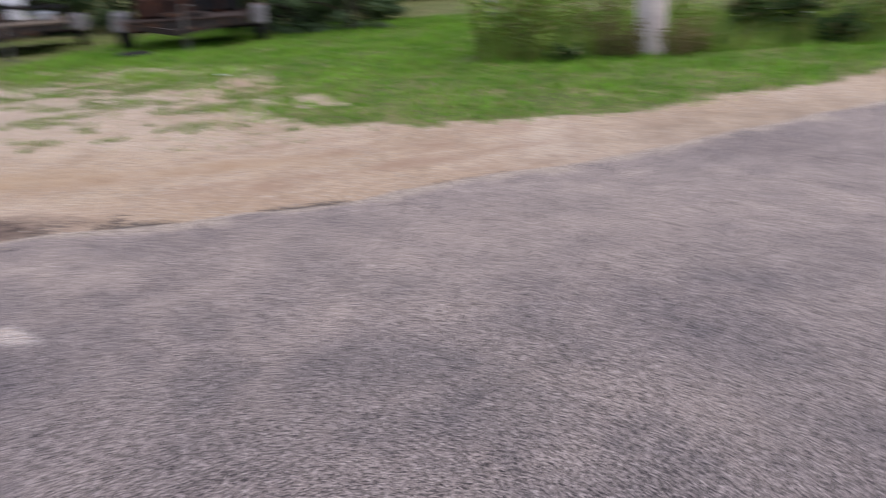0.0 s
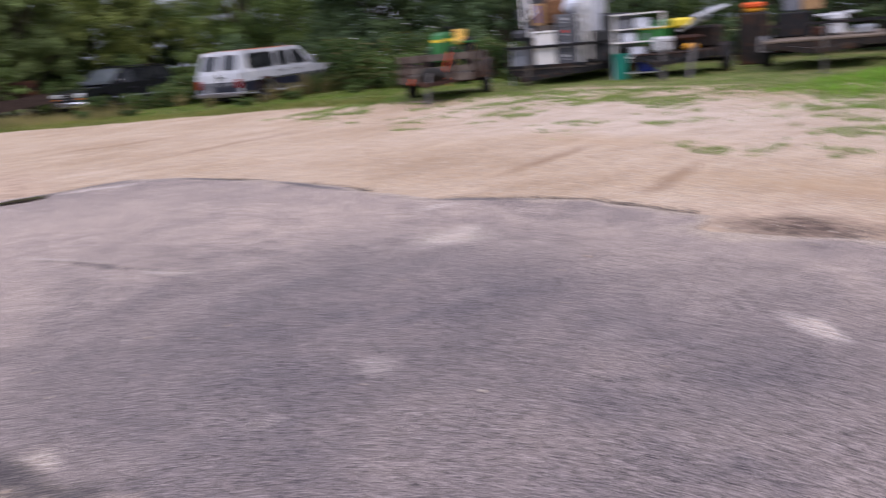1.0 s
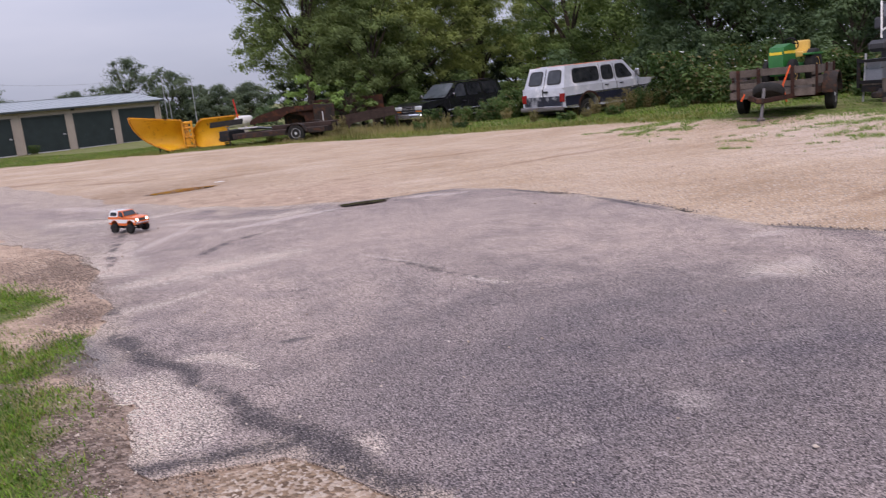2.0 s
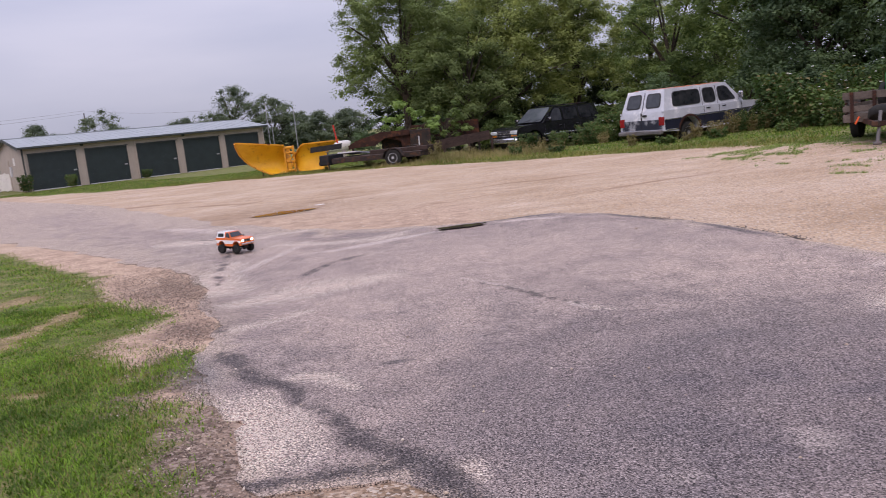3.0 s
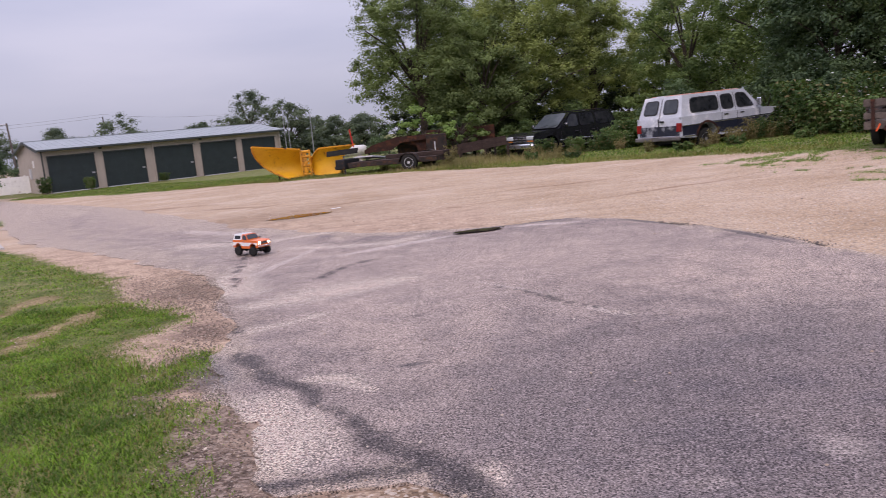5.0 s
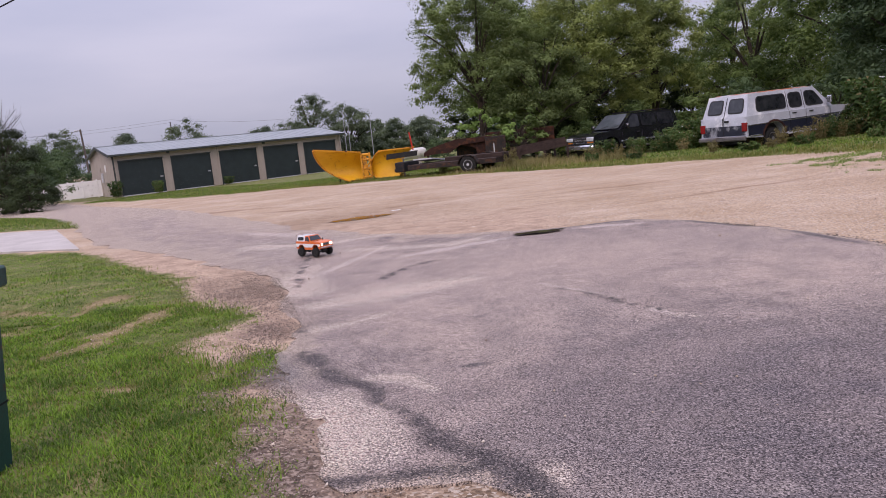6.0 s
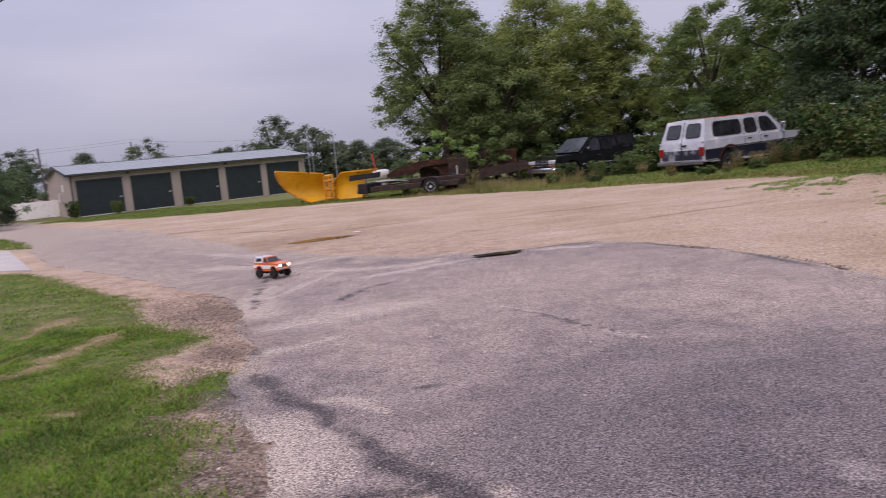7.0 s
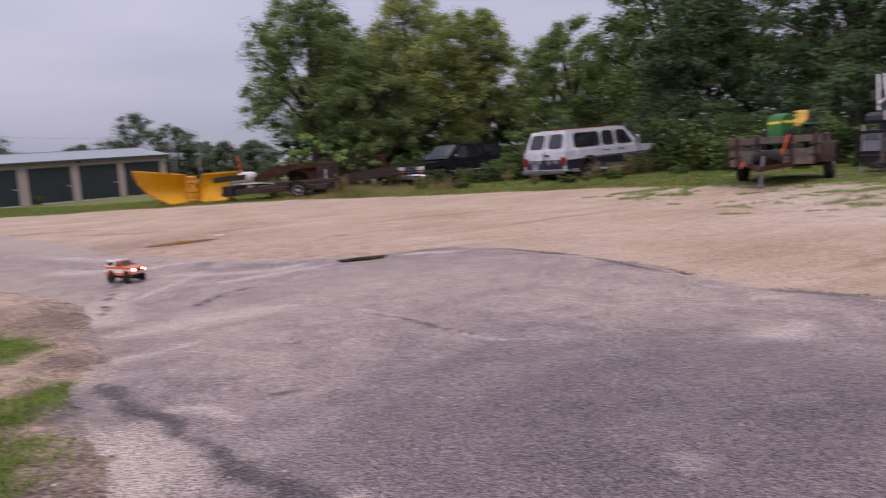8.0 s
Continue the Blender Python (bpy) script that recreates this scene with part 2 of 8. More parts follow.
L_GRASSEAST = leafy("long_grass_blades", (0.23, 0.45, 0.055), (0.1, 0.25, 0.027), (0.3, 0.27, 0.1), 1.0, 0.35)
L_VERGE = leafy("verge_blades", (0.19, 0.285, 0.055), (0.085, 0.135, 0.03), (0.32, 0.26, 0.12), 1.2, 0.4)
L_GRASSPALE = leafy("dry_grass_blades", (0.25, 0.25, 0.08), (0.13, 0.15, 0.04), (0.36, 0.29, 0.14))
L_THIN = leafy("thin_gravel_grass", (0.22, 0.33, 0.08), (0.11, 0.18, 0.05), (0.36, 0.31, 0.16), 1.5, 0.4)
L_FLOWER = surf("white_petals", (0.75, 0.76, 0.72), None, 5, 0.7)

# ---- mesh tools ----
def part(name, bm, material, parent=None, label="", smooth=False, at=None):
    me = bpy.data.meshes.new(name)
    bmesh.ops.recalc_face_normals(bm, faces=bm.faces)
    bm.to_mesh(me)
    bm.free()
    me.materials.append(material)
    if smooth:
        for f in me.polygons:
            f.use_smooth = True
        me.set_sharp_from_angle(angle=radians(42))
    ob = new(name, me)
    ob.parent = parent
    if at is not None:
        ob.matrix_basis = at
    if label:
        ob["label"] = label
    return ob


def thing(name, m, label, category, group="", kind=""):
    ob = new(name)
    ob.empty_display_size = 0.3
    ob.matrix_basis = m
    return tagged(ob, label, category, group, kind)


def ease(bm, width, segments=1):
    """Rounds all edges sharper than thirty degrees."""
    edges = [e for e in bm.edges if len(e.link_faces) == 2 and e.calc_face_angle(0) > 0.5]
    bmesh.ops.bevel(bm, geom=edges, offset=width, segments=segments, affect="EDGES", profile=0.6)
    return bm


def bx(bm, lo, hi, m=None):
    c = [(a + b) / 2 for a, b in zip(lo, hi)]
    s = [b - a for a, b in zip(lo, hi)]
    mat = Matrix.Translation(c) @ Matrix.Diagonal((*s, 1))
    bmesh.ops.create_cube(bm, size=1, matrix=(m @ mat) if m else mat)
    return bm


def box(lo, hi, round_by=0.0, m=None):
    bm = bx(bmesh.new(), lo, hi, m)
    return ease(bm, round_by) if round_by else bm


def rod(bm, p, q, r, n=8, r2=None):
    p, q = Vector(p), Vector(q)
    turn = (q - p).to_track_quat("Z", "Y").to_matrix().to_4x4()
    bmesh.ops.create_cone(bm, cap_ends=True, segments=n, radius1=r, radius2=r if r2 is None else r2, depth=(q - p).length,
                          matrix=Matrix.Translation((p + q) / 2) @ turn)
    return bm


def rods(pairs, r, n=8):
    bm = bmesh.new()
    for p, q in pairs:
        rod(bm, p, q, r, n)
    return bm


def bar(p, q, w, h, up=(0, 0, 1)):
    """A straight square bar from p to q."""
    p, q = Vector(p), Vector(q)
    d = (q - p).normalized()
    side = d.cross(Vector(up)).normalized()
    top = side.cross(d)
    m = Matrix((side, d, top)).transposed().to_4x4()
    m.translation = (p + q) / 2
    return bx(bmesh.new(), (-w / 2, -(q - p).length / 2, -h / 2), (w / 2, (q - p).length / 2, h / 2), m)


def prism(bm, outline, y0, y1):
    """An outline in x and z, drawn through from y0 to y1."""
    a = [bm.verts.new((x, y0, z)) for x, z in outline]
    b = [bm.verts.new((x, y1, z)) for x, z in outline]
    bm.faces.new(a)
    bm.faces.new(b[::-1])
    n = len(a)
    for i in range(n):
        bm.faces.new((a[i], b[i], b[(i + 1) % n], a[(i + 1) % n]))
    return bm


def slab(corners, depth):
    """A flat plate with four or more corners, thickened along its own normal."""
    bm = bmesh.new()
    c = [Vector(p) for p in corners]
    n = (c[1] - c[0]).cross(c[2] - c[1]).normalized() * depth
    a = [bm.verts.new(p) for p in c]
    b = [bm.verts.new(p + n) for p in c]
    bm.faces.new(a[::-1])
    bm.faces.new(b)
    for i in range(len(a)):
        j = (i + 1) % len(a)
        bm.faces.new((a[i], a[j], b[j], b[i]))
    return bm


def lathe(bm, profile, n=24, m=None):
    """A profile of radius and y, turned round the y axis."""
    rings = []
    for r, y in profile:
        rings.append([bm.verts.new((r * math.cos(6.2832 * k / n), y, r * math.sin(6.2832 * k / n))) for k in range(n)])
    for a, b in zip(rings, rings[1:]):
        for k in range(n):
            bm.faces.new((a[k], a[(k + 1) % n], b[(k + 1) % n], b[k]))
    for ring in (rings[0], rings[-1]):
        bm.faces.new(ring)
    if m:
        bmesh.ops.transform(bm, matrix=m, verts=bm.verts)
    return bm


def raw(name, verts, faces, material, parent=None, smooth=False):
    """A mesh straight from arrays, for what has very many faces."""
    me = bpy.data.meshes.new(name)
    verts, faces = np.asarray(verts, np.float32), np.asarray(faces, np.int32)
    k = faces.shape[1]
    me.vertices.add(len(verts))
    me.vertices.foreach_set("co", verts.ravel())
    me.loops.add(faces.size)
    me.loops.foreach_set("vertex_index", faces.ravel())
    me.polygons.add(len(faces))
    me.polygons.foreach_set("loop_start", np.arange(0, faces.size, k, dtype=np.int32))
    me.update(calc_edges=True)
    me.materials.append(material)
    if smooth:
        me.polygons.foreach_set("use_smooth", np.ones(len(faces), bool))
    ob = new(name, me)
    ob.parent = parent
    return ob


def step(a, b, v):
    u = np.clip((v - a) / (b - a), 0, 1)
    return u * u * (3 - 2 * u)


def lie(x, y):
    """The height of the ground."""
    east = 0.15 * step(5, 11, x) * (1 - step(19, 25, y))
    return east - 0.35 * step(22, 45, y) * step(2, -12, x) - 0.4 * step(28.5, 33, y) * step(3.5, 6.5, x)


def on(x, y, rz=0.0, dz=0.0):
    return pose(x, y, float(lie(x, y)) + dz, 0, 0, rz)

# ---- ground ----
ASPHALT = [(7.6, -3.7), (6.25, -1.5), (5.9, -0.55), (5.25, 0.62), (4.8, 2.25), (4.45, 3.15), (4.5, 3.3), (4.86, 3.5), (4.8, 4.75), (4.1, 5.95), (3.82, 7.85),
           (3.55, 8.9), (3.12, 10.05), (2.5, 10.8), (1.75, 10.75), (0.9, 10.9), (-0.13, 11.6), (-1.2, 12.5), (-2.3, 14.3), (-4.2, 17.6), (-7.4, 23.6), (-13.2, 34.0),
           (-19.6, 45.0), (-27.0, 56.0), (-45.0, 80.0), (-50.0, 77.0), (-32.0, 54.0), (-25.6, 45.2), (-17.0, 33.5), (-11.2, 24.0), (-7.0, 15.8), (-5.0, 13.4),
           (-3.1, 10.7), (-2.0, 8.9), (-1.6, 7.4), (-1.3, 6.3), (-1.4, 5.5), (-1.1, 4.6), (-0.85, 3.9), (-0.75, 3.6), (-0.68, 3.25), (-0.54, 3.06), (-0.39, 3.07), (-0.21, 3.08), (-0.03, 3.08), (0.08, 2.97), (0.18, 2.8), (0.3, 2.6),
           (0.5, 2.4), (0.95, 1.3), (1.3, 0.2), (1.6, -1.2), (2.4, -6.0), (4.5, -16.0), (12.0, -14.0)]
LAWN_WEST = [(-0.98, 2.4), (-0.97, 3.13), (-1.08, 3.54), (-1.1, 3.75), (-1.08, 4.03), (-1.07, 4.28), (-1.3, 4.49), (-1.46, 4.54), (-1.64, 5.01), (-1.82, 5.57), (-2.0, 6.11), (-1.86, 6.45), (-1.96, 7.11), (-2.35, 7.57),
             (-2.9, 8.61), (-3.42, 9.96), (-4.6, 11.6), (-6.6, 14.4), (-8.8, 15.9), (-14.0, 18.4), (-30.0, 26.0), (-60.0, 30.0), (-60.0, -40.0), (-1.5, -40.0), (-0.7, 0.5)]
LAWN_TUFT = [(-1.24, 5.62), (-1.5, 5.72), (-1.62, 5.3), (-1.5, 4.95), (-1.36, 5.2)]
LAWN_ISLAND = [(-9.75, 21.3), (-9.9, 22.4), (-11.3, 24.6), (-17.4, 33.8), (-25.4, 46.0), (-34.0, 56.0), (-60.0, 70.0), (-60.0, 40.0), (-18.5, 27.0)]
LAWN_FAR = [(-27.0, 57.5), (-21.5, 49.0), (-10.3, 39.1), (-3.9, 31.8), (1.5, 28.0), (4.0, 25.0), (6.9, 22.7), (8.7, 19.3), (9.6, 16.9), (10.2, 15.6), (11.0, 12.8),
            (11.6, 10.2), (12.2, 7.4), (10.9, 5.0), (9.6, 3.2), (7.95, 1.5), (7.6, 0.4), (7.65, -0.7), (7.9, -1.9), (8.8, -3.8), (10.5, -7.0), (16.0, -14.0),
            (60.0, -40.0), (4000.0, -40.0), (4000.0, 4000.0), (-900.0, 4000.0), (-60.0, 90.0)]


def reach(px, py, outline):
    """Signed distance to an outline, positive inside."""
    best = np.full(px.shape, 1e9)
    inside = np.zeros(px.shape, bool)
    n = len(outline)
    for i in range(n):
        (ax, ay), (bx_, by_) = outline[i], outline[(i + 1) % n]
        dx, dy = bx_ - ax, by_ - ay
        u = np.clip(((px - ax) * dx + (py - ay) * dy) / (dx * dx + dy * dy), 0, 1)
        best = np.minimum(best, np.hypot(px - ax - u * dx, py - ay - u * dy))
        if dy:
            cross = (ay > py) != (by_ > py)
            inside ^= cross & (px < dx * (py - ay) / dy + ax)
    return np.where(inside, best, -best)


def ripple(x, y, seed=0.0):
    """Slow unevenness, within about one."""
    return (np.sin(1.7 * x + 0.9 * y + seed) + np.sin(-1.1 * x + 2.3 * y + 1.3 * seed) + 0.6 * np.sin(4.1 * x - 3.3 * y + seed) + 0.5 * np.sin(5.7 * y + 2.9 * x)) / 3.1


def mottle(x, y, seed=0.0):
    """Irregular unevenness without a period, within one."""
    xi, yi = np.floor(x), np.floor(y)
    u, v = x - xi, y - yi
    u, v = u * u * (3 - 2 * u), v * v * (3 - 2 * v)

    def at(i, j):
        return np.modf(np.abs(np.sin(i * 127.1 + j * 311.7 + seed * 74.7) * 43758.5453))[0]
    return 2 * ((at(xi, yi) * (1 - u) + at(xi + 1, yi) * u) * (1 - v) + (at(xi, yi + 1) * (1 - u) + at(xi + 1, yi + 1) * u) * v) - 1


def along(px, py, line):
    """How near points are to a line of (x, y, half width): one on it, none at twice its half width."""
    best = np.zeros(px.shape)
    for (ax, ay, aw), (bx_, by_, bw) in zip(line, line[1:]):
        dx, dy = bx_ - ax, by_ - ay
        u = np.clip(((px - ax) * dx + (py - ay) * dy) / (dx * dx + dy * dy), 0, 1)
        best = np.maximum(best, np.clip(1 - np.hypot(px - ax - u * dx, py - ay - u * dy) / (2 * (aw + u * (bw - aw))), 0, 1))
    return best


# trodden bands and bare spots in the lawn, with their half widths
BARE = [[(-3.6, 5.3, 0.14), (-3.36, 5.82, 0.22), (-3.12, 6.31, 0.22), (-2.94, 7.16, 0.19), (-2.7, 7.81, 0.16), (-2.35, 8.0, 0.13)], [(-5.3, 8.7, 0.17), (-4.87, 8.53, 0.19), (-4.4, 8.3, 0.12)],
        [(-3.75, 7.53, 0.09), (-3.86, 8.44, 0.12), (-3.69, 8.68, 0.16)], [(-4.4, 7.25, 0.14), (-3.89, 7.11, 0.12)], [(-2.42, 4.97, 0.12), (-2.09, 4.86, 0.09)], [(10.7, 3.3, 0.3), (9.9, 2.3, 0.35)], [(9.4, 1.9, 0.3), (8.7, 1.25, 0.22)], [(-6.9, 11.2, 0.23), (-6.0, 10.7, 0.14)]]


def grassiness(x, y):
    g = np.maximum.reduce([reach(x, y, lawn) for lawn in (LAWN_WEST, LAWN_TUFT, LAWN_ISLAND, LAWN_FAR)])
    patchy = step(7.5, 9.5, x) * step(15.0, 12.5, x) * step(1.6, 3.0, y) * step(16.5, 13.0, y)
    ux, uy = x + 0.07 * mottle(2.9 * x, 2.9 * y, 12.0), y + 0.12 * mottle(2.3 * x, 2.3 * y, 13.0)
    bare = np.maximum.reduce([along(ux, uy, line) for line in BARE])
    g = g + 0.12 * mottle(1.4 * x, 1.4 * y, 1.0) + 0.15 * mottle(4.3 * x, 4.3 * y, 2.0) + 0.08 * mottle(11 * x, 11 * y, 3.0)
    bare = np.clip(0.58 * bare * (1.25 + 0.9 * mottle(3.7 * x, 3.7 * y, 4.0) + 0.5 * mottle(11 * x, 11 * y, 14.0)) + 0.2 * np.clip(mottle(0.9 * x, 0.9 * y, 5.0) + 0.5 * mottle(3.1 * x, 3.1 * y, 6.0) - 0.9, 0, 1), 0, 1)
    g = np.where(g > 0, np.minimum(g, 0.45 + 40 * np.clip(0.06 - bare, 0, 1)) * (1 - 1.9 * bare), g)
    return np.clip(g, -3, 3) * (1 - 0.75 * patchy) - 0.14 * patchy + 0.25 * patchy * mottle(1.5 * x, 1.5 * y, 7.0) + 0.45 * patchy * mottle(4.6 * x, 4.6 * y, 8.0)


def surface(x, y, grass, asphalt):
    """The ground's height with its small unevenness."""
    near = step(60, 30, np.hypot(x, y))
    z = lie(x, y) + near * (0.012 * ripple(1.3 * x, 1.3 * y) + 0.03 * step(0.0, 1.0, grass)) - 0.035 * step(-0.05, 0.25, asphalt)
    return z + near * 0.02 * step(0.1, 0.9, -asphalt) * ripple(0.7 * x, 0.7 * y, 1.0) * step(0.3, -0.3, grass)


def spread(lo, hi, fine, far, growth=1.22):
    v = list(np.arange(lo, hi, fine))
    s = fine
    while v[-1] < far:
        s *= growth
        v.append(v[-1] + s)
    s, w = fine, [v[0]]
    while w[-1] > -far:
        s *= growth
        w.append(w[-1] - s)
    return np.array(w[:0:-1] + v)


gx, gy = spread(-9.0, 14.0, 0.11, 1800.0), spread(0.0, 26.0, 0.13, 1800.0)
X, Y = np.meshgrid(gx, gy)
G = grassiness(X, Y)
asph = reach(X, Y, ASPHALT)
Z = surface(X, Y, G, asph)
# the hollow that holds the puddle on the gravel
POOL = (-1.6, 15.68, 38.0)
ca, sa = math.cos(radians(POOL[2])), math.sin(radians(POOL[2]))
pu, pv = (X - POOL[0]) * ca + (Y - POOL[1]) * sa, -(X - POOL[0]) * sa + (Y - POOL[1]) * ca
flat = np.exp(-((pu / 2.0) ** 2 + (pv / 1.4) ** 2) ** 2)
Z = Z * (1 - flat) + flat * (lie(X, Y) - 0.028 * (Y - POOL[1]) - 0.035 * np.exp(-((pu / 0.85) ** 2 + (pv / 0.5) ** 2) ** 2))
ny, nx = X.shape
ids = np.arange(nx * ny).reshape(ny, nx)
quads = np.stack([ids[:-1, :-1], ids[:-1, 1:], ids[1:, 1:], ids[1:, :-1]], -1).reshape(-1, 4)

def blot(cx, cy, rx, ry, turn, soft=0.5):
    """A stain or other colour patch of about that size on the ground, with a ragged rim."""
    mp = nt.nodes.new("ShaderNodeMapping")
    mp.vector_type = "TEXTURE"
    mp.inputs["Location"].default_value = (cx, cy, 0)
    mp.inputs["Rotation"].default_value = (0, 0, radians(turn))
    mp.inputs["Scale"].default_value = (rx, ry, 100.0)
    nt.links.new(vec, mp.inputs[0])
    ln = nt.nodes.new("ShaderNodeVectorMath")
    ln.operation = "LENGTH"
    nt.links.new(mp.outputs[0], ln.inputs[0])
    d = calc(nt, "ADD", ln.outputs["Value"], calc(nt, "MULTIPLY", calc(nt, "SUBTRACT", mid, 0.5), 1.3))
    d = calc(nt, "ADD", d, calc(nt, "MULTIPLY", calc(nt, "SUBTRACT", grit, 0.5), 0.5))
    return ramp(nt, d, [(0.9 - soft, (1, 1, 1)), (1.0, (0, 0, 0))])


m, nt, p = blank("gravel_and_soil")
M_GROUND = m
geo = nt.nodes.new("ShaderNodeNewGeometry")
vec = geo.outputs["Position"]
att = nt.nodes.new("ShaderNodeAttribute")
att.attribute_name = "grass"
broad, mid, grit = cells(nt, vec, 0.45, 5.0, 0.6), cells(nt, vec, 3.0, 6.0, 0.65), cells(nt, vec, 28.0, 4.0, 0.7)
stones = node(nt, "ShaderNodeTexVoronoi", Scale=55.0)
nt.links.new(vec, stones.inputs["Vector"])
gravel = ramp(nt, broad, [(0.3, (0.44, 0.30, 0.19)), (0.5, (0.53, 0.385, 0.265)), (0.68, (0.61, 0.47, 0.355))])
gravel = blend(nt, ramp(nt, mid, [(0.45, (0, 0, 0)), (0.74, (0.55, 0.55, 0.55))]), gravel, (0.42, 0.3, 0.21))
gravel = blend(nt, 0.5, gravel, ramp(nt, grit, [(0.28, (0.1, 0.1, 0.1)), (0.72, (0.85, 0.85, 0.85))]), "OVERLAY")
tracks = nt.nodes.new("ShaderNodeMapping")
tracks.inputs["Rotation"].default_value = (0, 0, radians(38))
tracks.inputs["Scale"].default_value = (0.25, 2.6, 1.0)
nt.links.new(vec, tracks.inputs[0])
gravel = blend(nt, 0.2, gravel, ramp(nt, cells(nt, tracks.outputs[0], 1.0, 5.0, 0.6), [(0.3, (0.22, 0.2, 0.18)), (0.7, (0.8, 0.8, 0.8))]), "OVERLAY")
pebble = nt.nodes.new("ShaderNodeSeparateColor")
nt.links.new(stones.outputs["Color"], pebble.inputs[0])
gravel = blend(nt, ramp(nt, pebble.outputs[0], [(0.8, (0, 0, 0)), (0.9, (0.55, 0.55, 0.55))]), gravel, (0.62, 0.55, 0.48))
gravel = blend(nt, ramp(nt, pebble.outputs[1], [(0.82, (0, 0, 0)), (0.92, (0.6, 0.6, 0.6))]), gravel, (0.2, 0.16, 0.135))
gravel = blend(nt, calc(nt, "MULTIPLY", blot(9.2, 8.0, 2.6, 6.5, -8, 0.9), 0.5), gravel, ramp(nt, mid, [(0.35, (0.74, 0.64, 0.56)), (0.65, (0.56, 0.46, 0.39))]))
for cx, cy, rx, ry, turn in ((6.1, 6.62, 1.2, 0.13, 14), (6.0, 4.75, 1.0, 0.16, 20), (1.22, 14.2, 0.35, 0.12, 10), (7.7, 10.8, 0.7, 0.05, -38), (-2.75, 18.8, 0.9, 0.22, 55), (-6.1, 21.8, 2.6, 0.3, -22), (-3.6, 19.3, 1.6, 0.25, -20), (-0.8, 17.6, 1.3, 0.14, 8), (-9.0, 25.6, 2.4, 0.3, -35), (1.25, 14.05, 0.5, 0.14, 14), (0.4, 13.2, 0.9, 0.1, 8), (2.2, 14.6, 0.7, 0.08, 20), (3.5, 16.5, 2.4, 0.12, 14), (5.0, 13.5, 2.4, 0.12, 22)):
    gravel = blend(nt, calc(nt, "MULTIPLY", blot(cx, cy, rx, ry, turn, 0.7), 0.72), gravel, (0.26, 0.16, 0.1))
gravel = blend(nt, calc(nt, "MULTIPLY", blot(-2.2, 15.6, 3.4, 2.6, 20, 0.8), 0.75), gravel, ramp(nt, mid, [(0.35, (0.25, 0.165, 0.11)), (0.65, (0.42, 0.295, 0.205))]))
dirt_at = nt.nodes.new("ShaderNodeAttribute")
dirt_at.attribute_name = "dirt"
dirt = ramp(nt, mid, [(0.3, (0.32, 0.225, 0.165)), (0.5, (0.49, 0.35, 0.255)), (0.7, (0.6, 0.445, 0.325))])
dirt = blend(nt, 0.5, dirt, ramp(nt, grit, [(0.28, (0.08, 0.08, 0.08)), (0.72, (0.9, 0.9, 0.9))]), "OVERLAY")
dirt = blend(nt, calc(nt, "MULTIPLY", blot(-2.05, 8.3, 0.75, 1.5, 28, 0.9), 0.62), dirt, ramp(nt, pebble.outputs[1], [(0.2, (0.11, 0.072, 0.058)), (0.8, (0.3, 0.21, 0.165))]))
dirt = blend(nt, calc(nt, "MULTIPLY", blot(-0.95, 3.4, 0.55, 1.6, 14, 0.6), 0.9), dirt, ramp(nt, pebble.outputs[0], [(0.1, (0.075, 0.052, 0.042)), (0.6, (0.2, 0.145, 0.115)), (0.9, (0.36, 0.28, 0.23))]))
dirt = blend(nt, calc(nt, "MULTIPLY", blot(0.05, 2.85, 0.75, 0.5, 0, 0.5), 0.92), dirt, ramp(nt, pebble.outputs[1], [(0.1, (0.13, 0.085, 0.055)), (0.5, (0.31, 0.21, 0.135)), (0.92, (0.52, 0.43, 0.35))]))
dirt = blend(nt, calc(nt, "MULTIPLY", blot(-1.55, 6.35, 0.3, 0.6, 20, 0.6), 0.8), dirt, ramp(nt, pebble.outputs[1], [(0.2, (0.11, 0.072, 0.058)), (0.8, (0.3, 0.21, 0.165))]))
dirt = blend(nt, calc(nt, "MULTIPLY", blot(-1.24, 5.12, 0.26, 0.62, 22, 0.5), 0.95), dirt, ramp(nt, mid, [(0.35, (0.13, 0.115, 0.11)), (0.65, (0.22, 0.195, 0.185))]))
dirt = blend(nt, calc(nt, "MULTIPLY", blot(4.85, 2.85, 0.45, 0.72, 12, 0.5), 0.95), dirt, ramp(nt, cells(nt, vec, 9.0, 4.0, 0.7), [(0.4, (0.05, 0.035, 0.03)), (0.6, (0.26, 0.18, 0.14))]))
ruts = nt.nodes.new("ShaderNodeMapping")
ruts.vector_type = "TEXTURE"
ruts.inputs["Rotation"].default_value = (0, 0, radians(112))
ruts.inputs["Scale"].default_value = (1.5, 0.5, 1.0)
nt.links.new(vec, ruts.inputs[0])
gravel = blend(nt, calc(nt, "MULTIPLY", blot(6.4, 0.6, 1.5, 3.6, 12, 0.8), ramp(nt, cells(nt, ruts.outputs[0], 1.0, 5.0, 0.65), [(0.44, (0.05, 0.05, 0.05)), (0.6, (0.85, 0.85, 0.85))])), gravel, (0.37, 0.235, 0.16))
gravel = blend(nt, calc(nt, "MULTIPLY", blot(7.0, -2.6, 1.1, 2.8, 22, 0.8), 0.6), gravel, ramp(nt, mid, [(0.35, (0.27, 0.2, 0.15)), (0.65, (0.45, 0.35, 0.27))]))
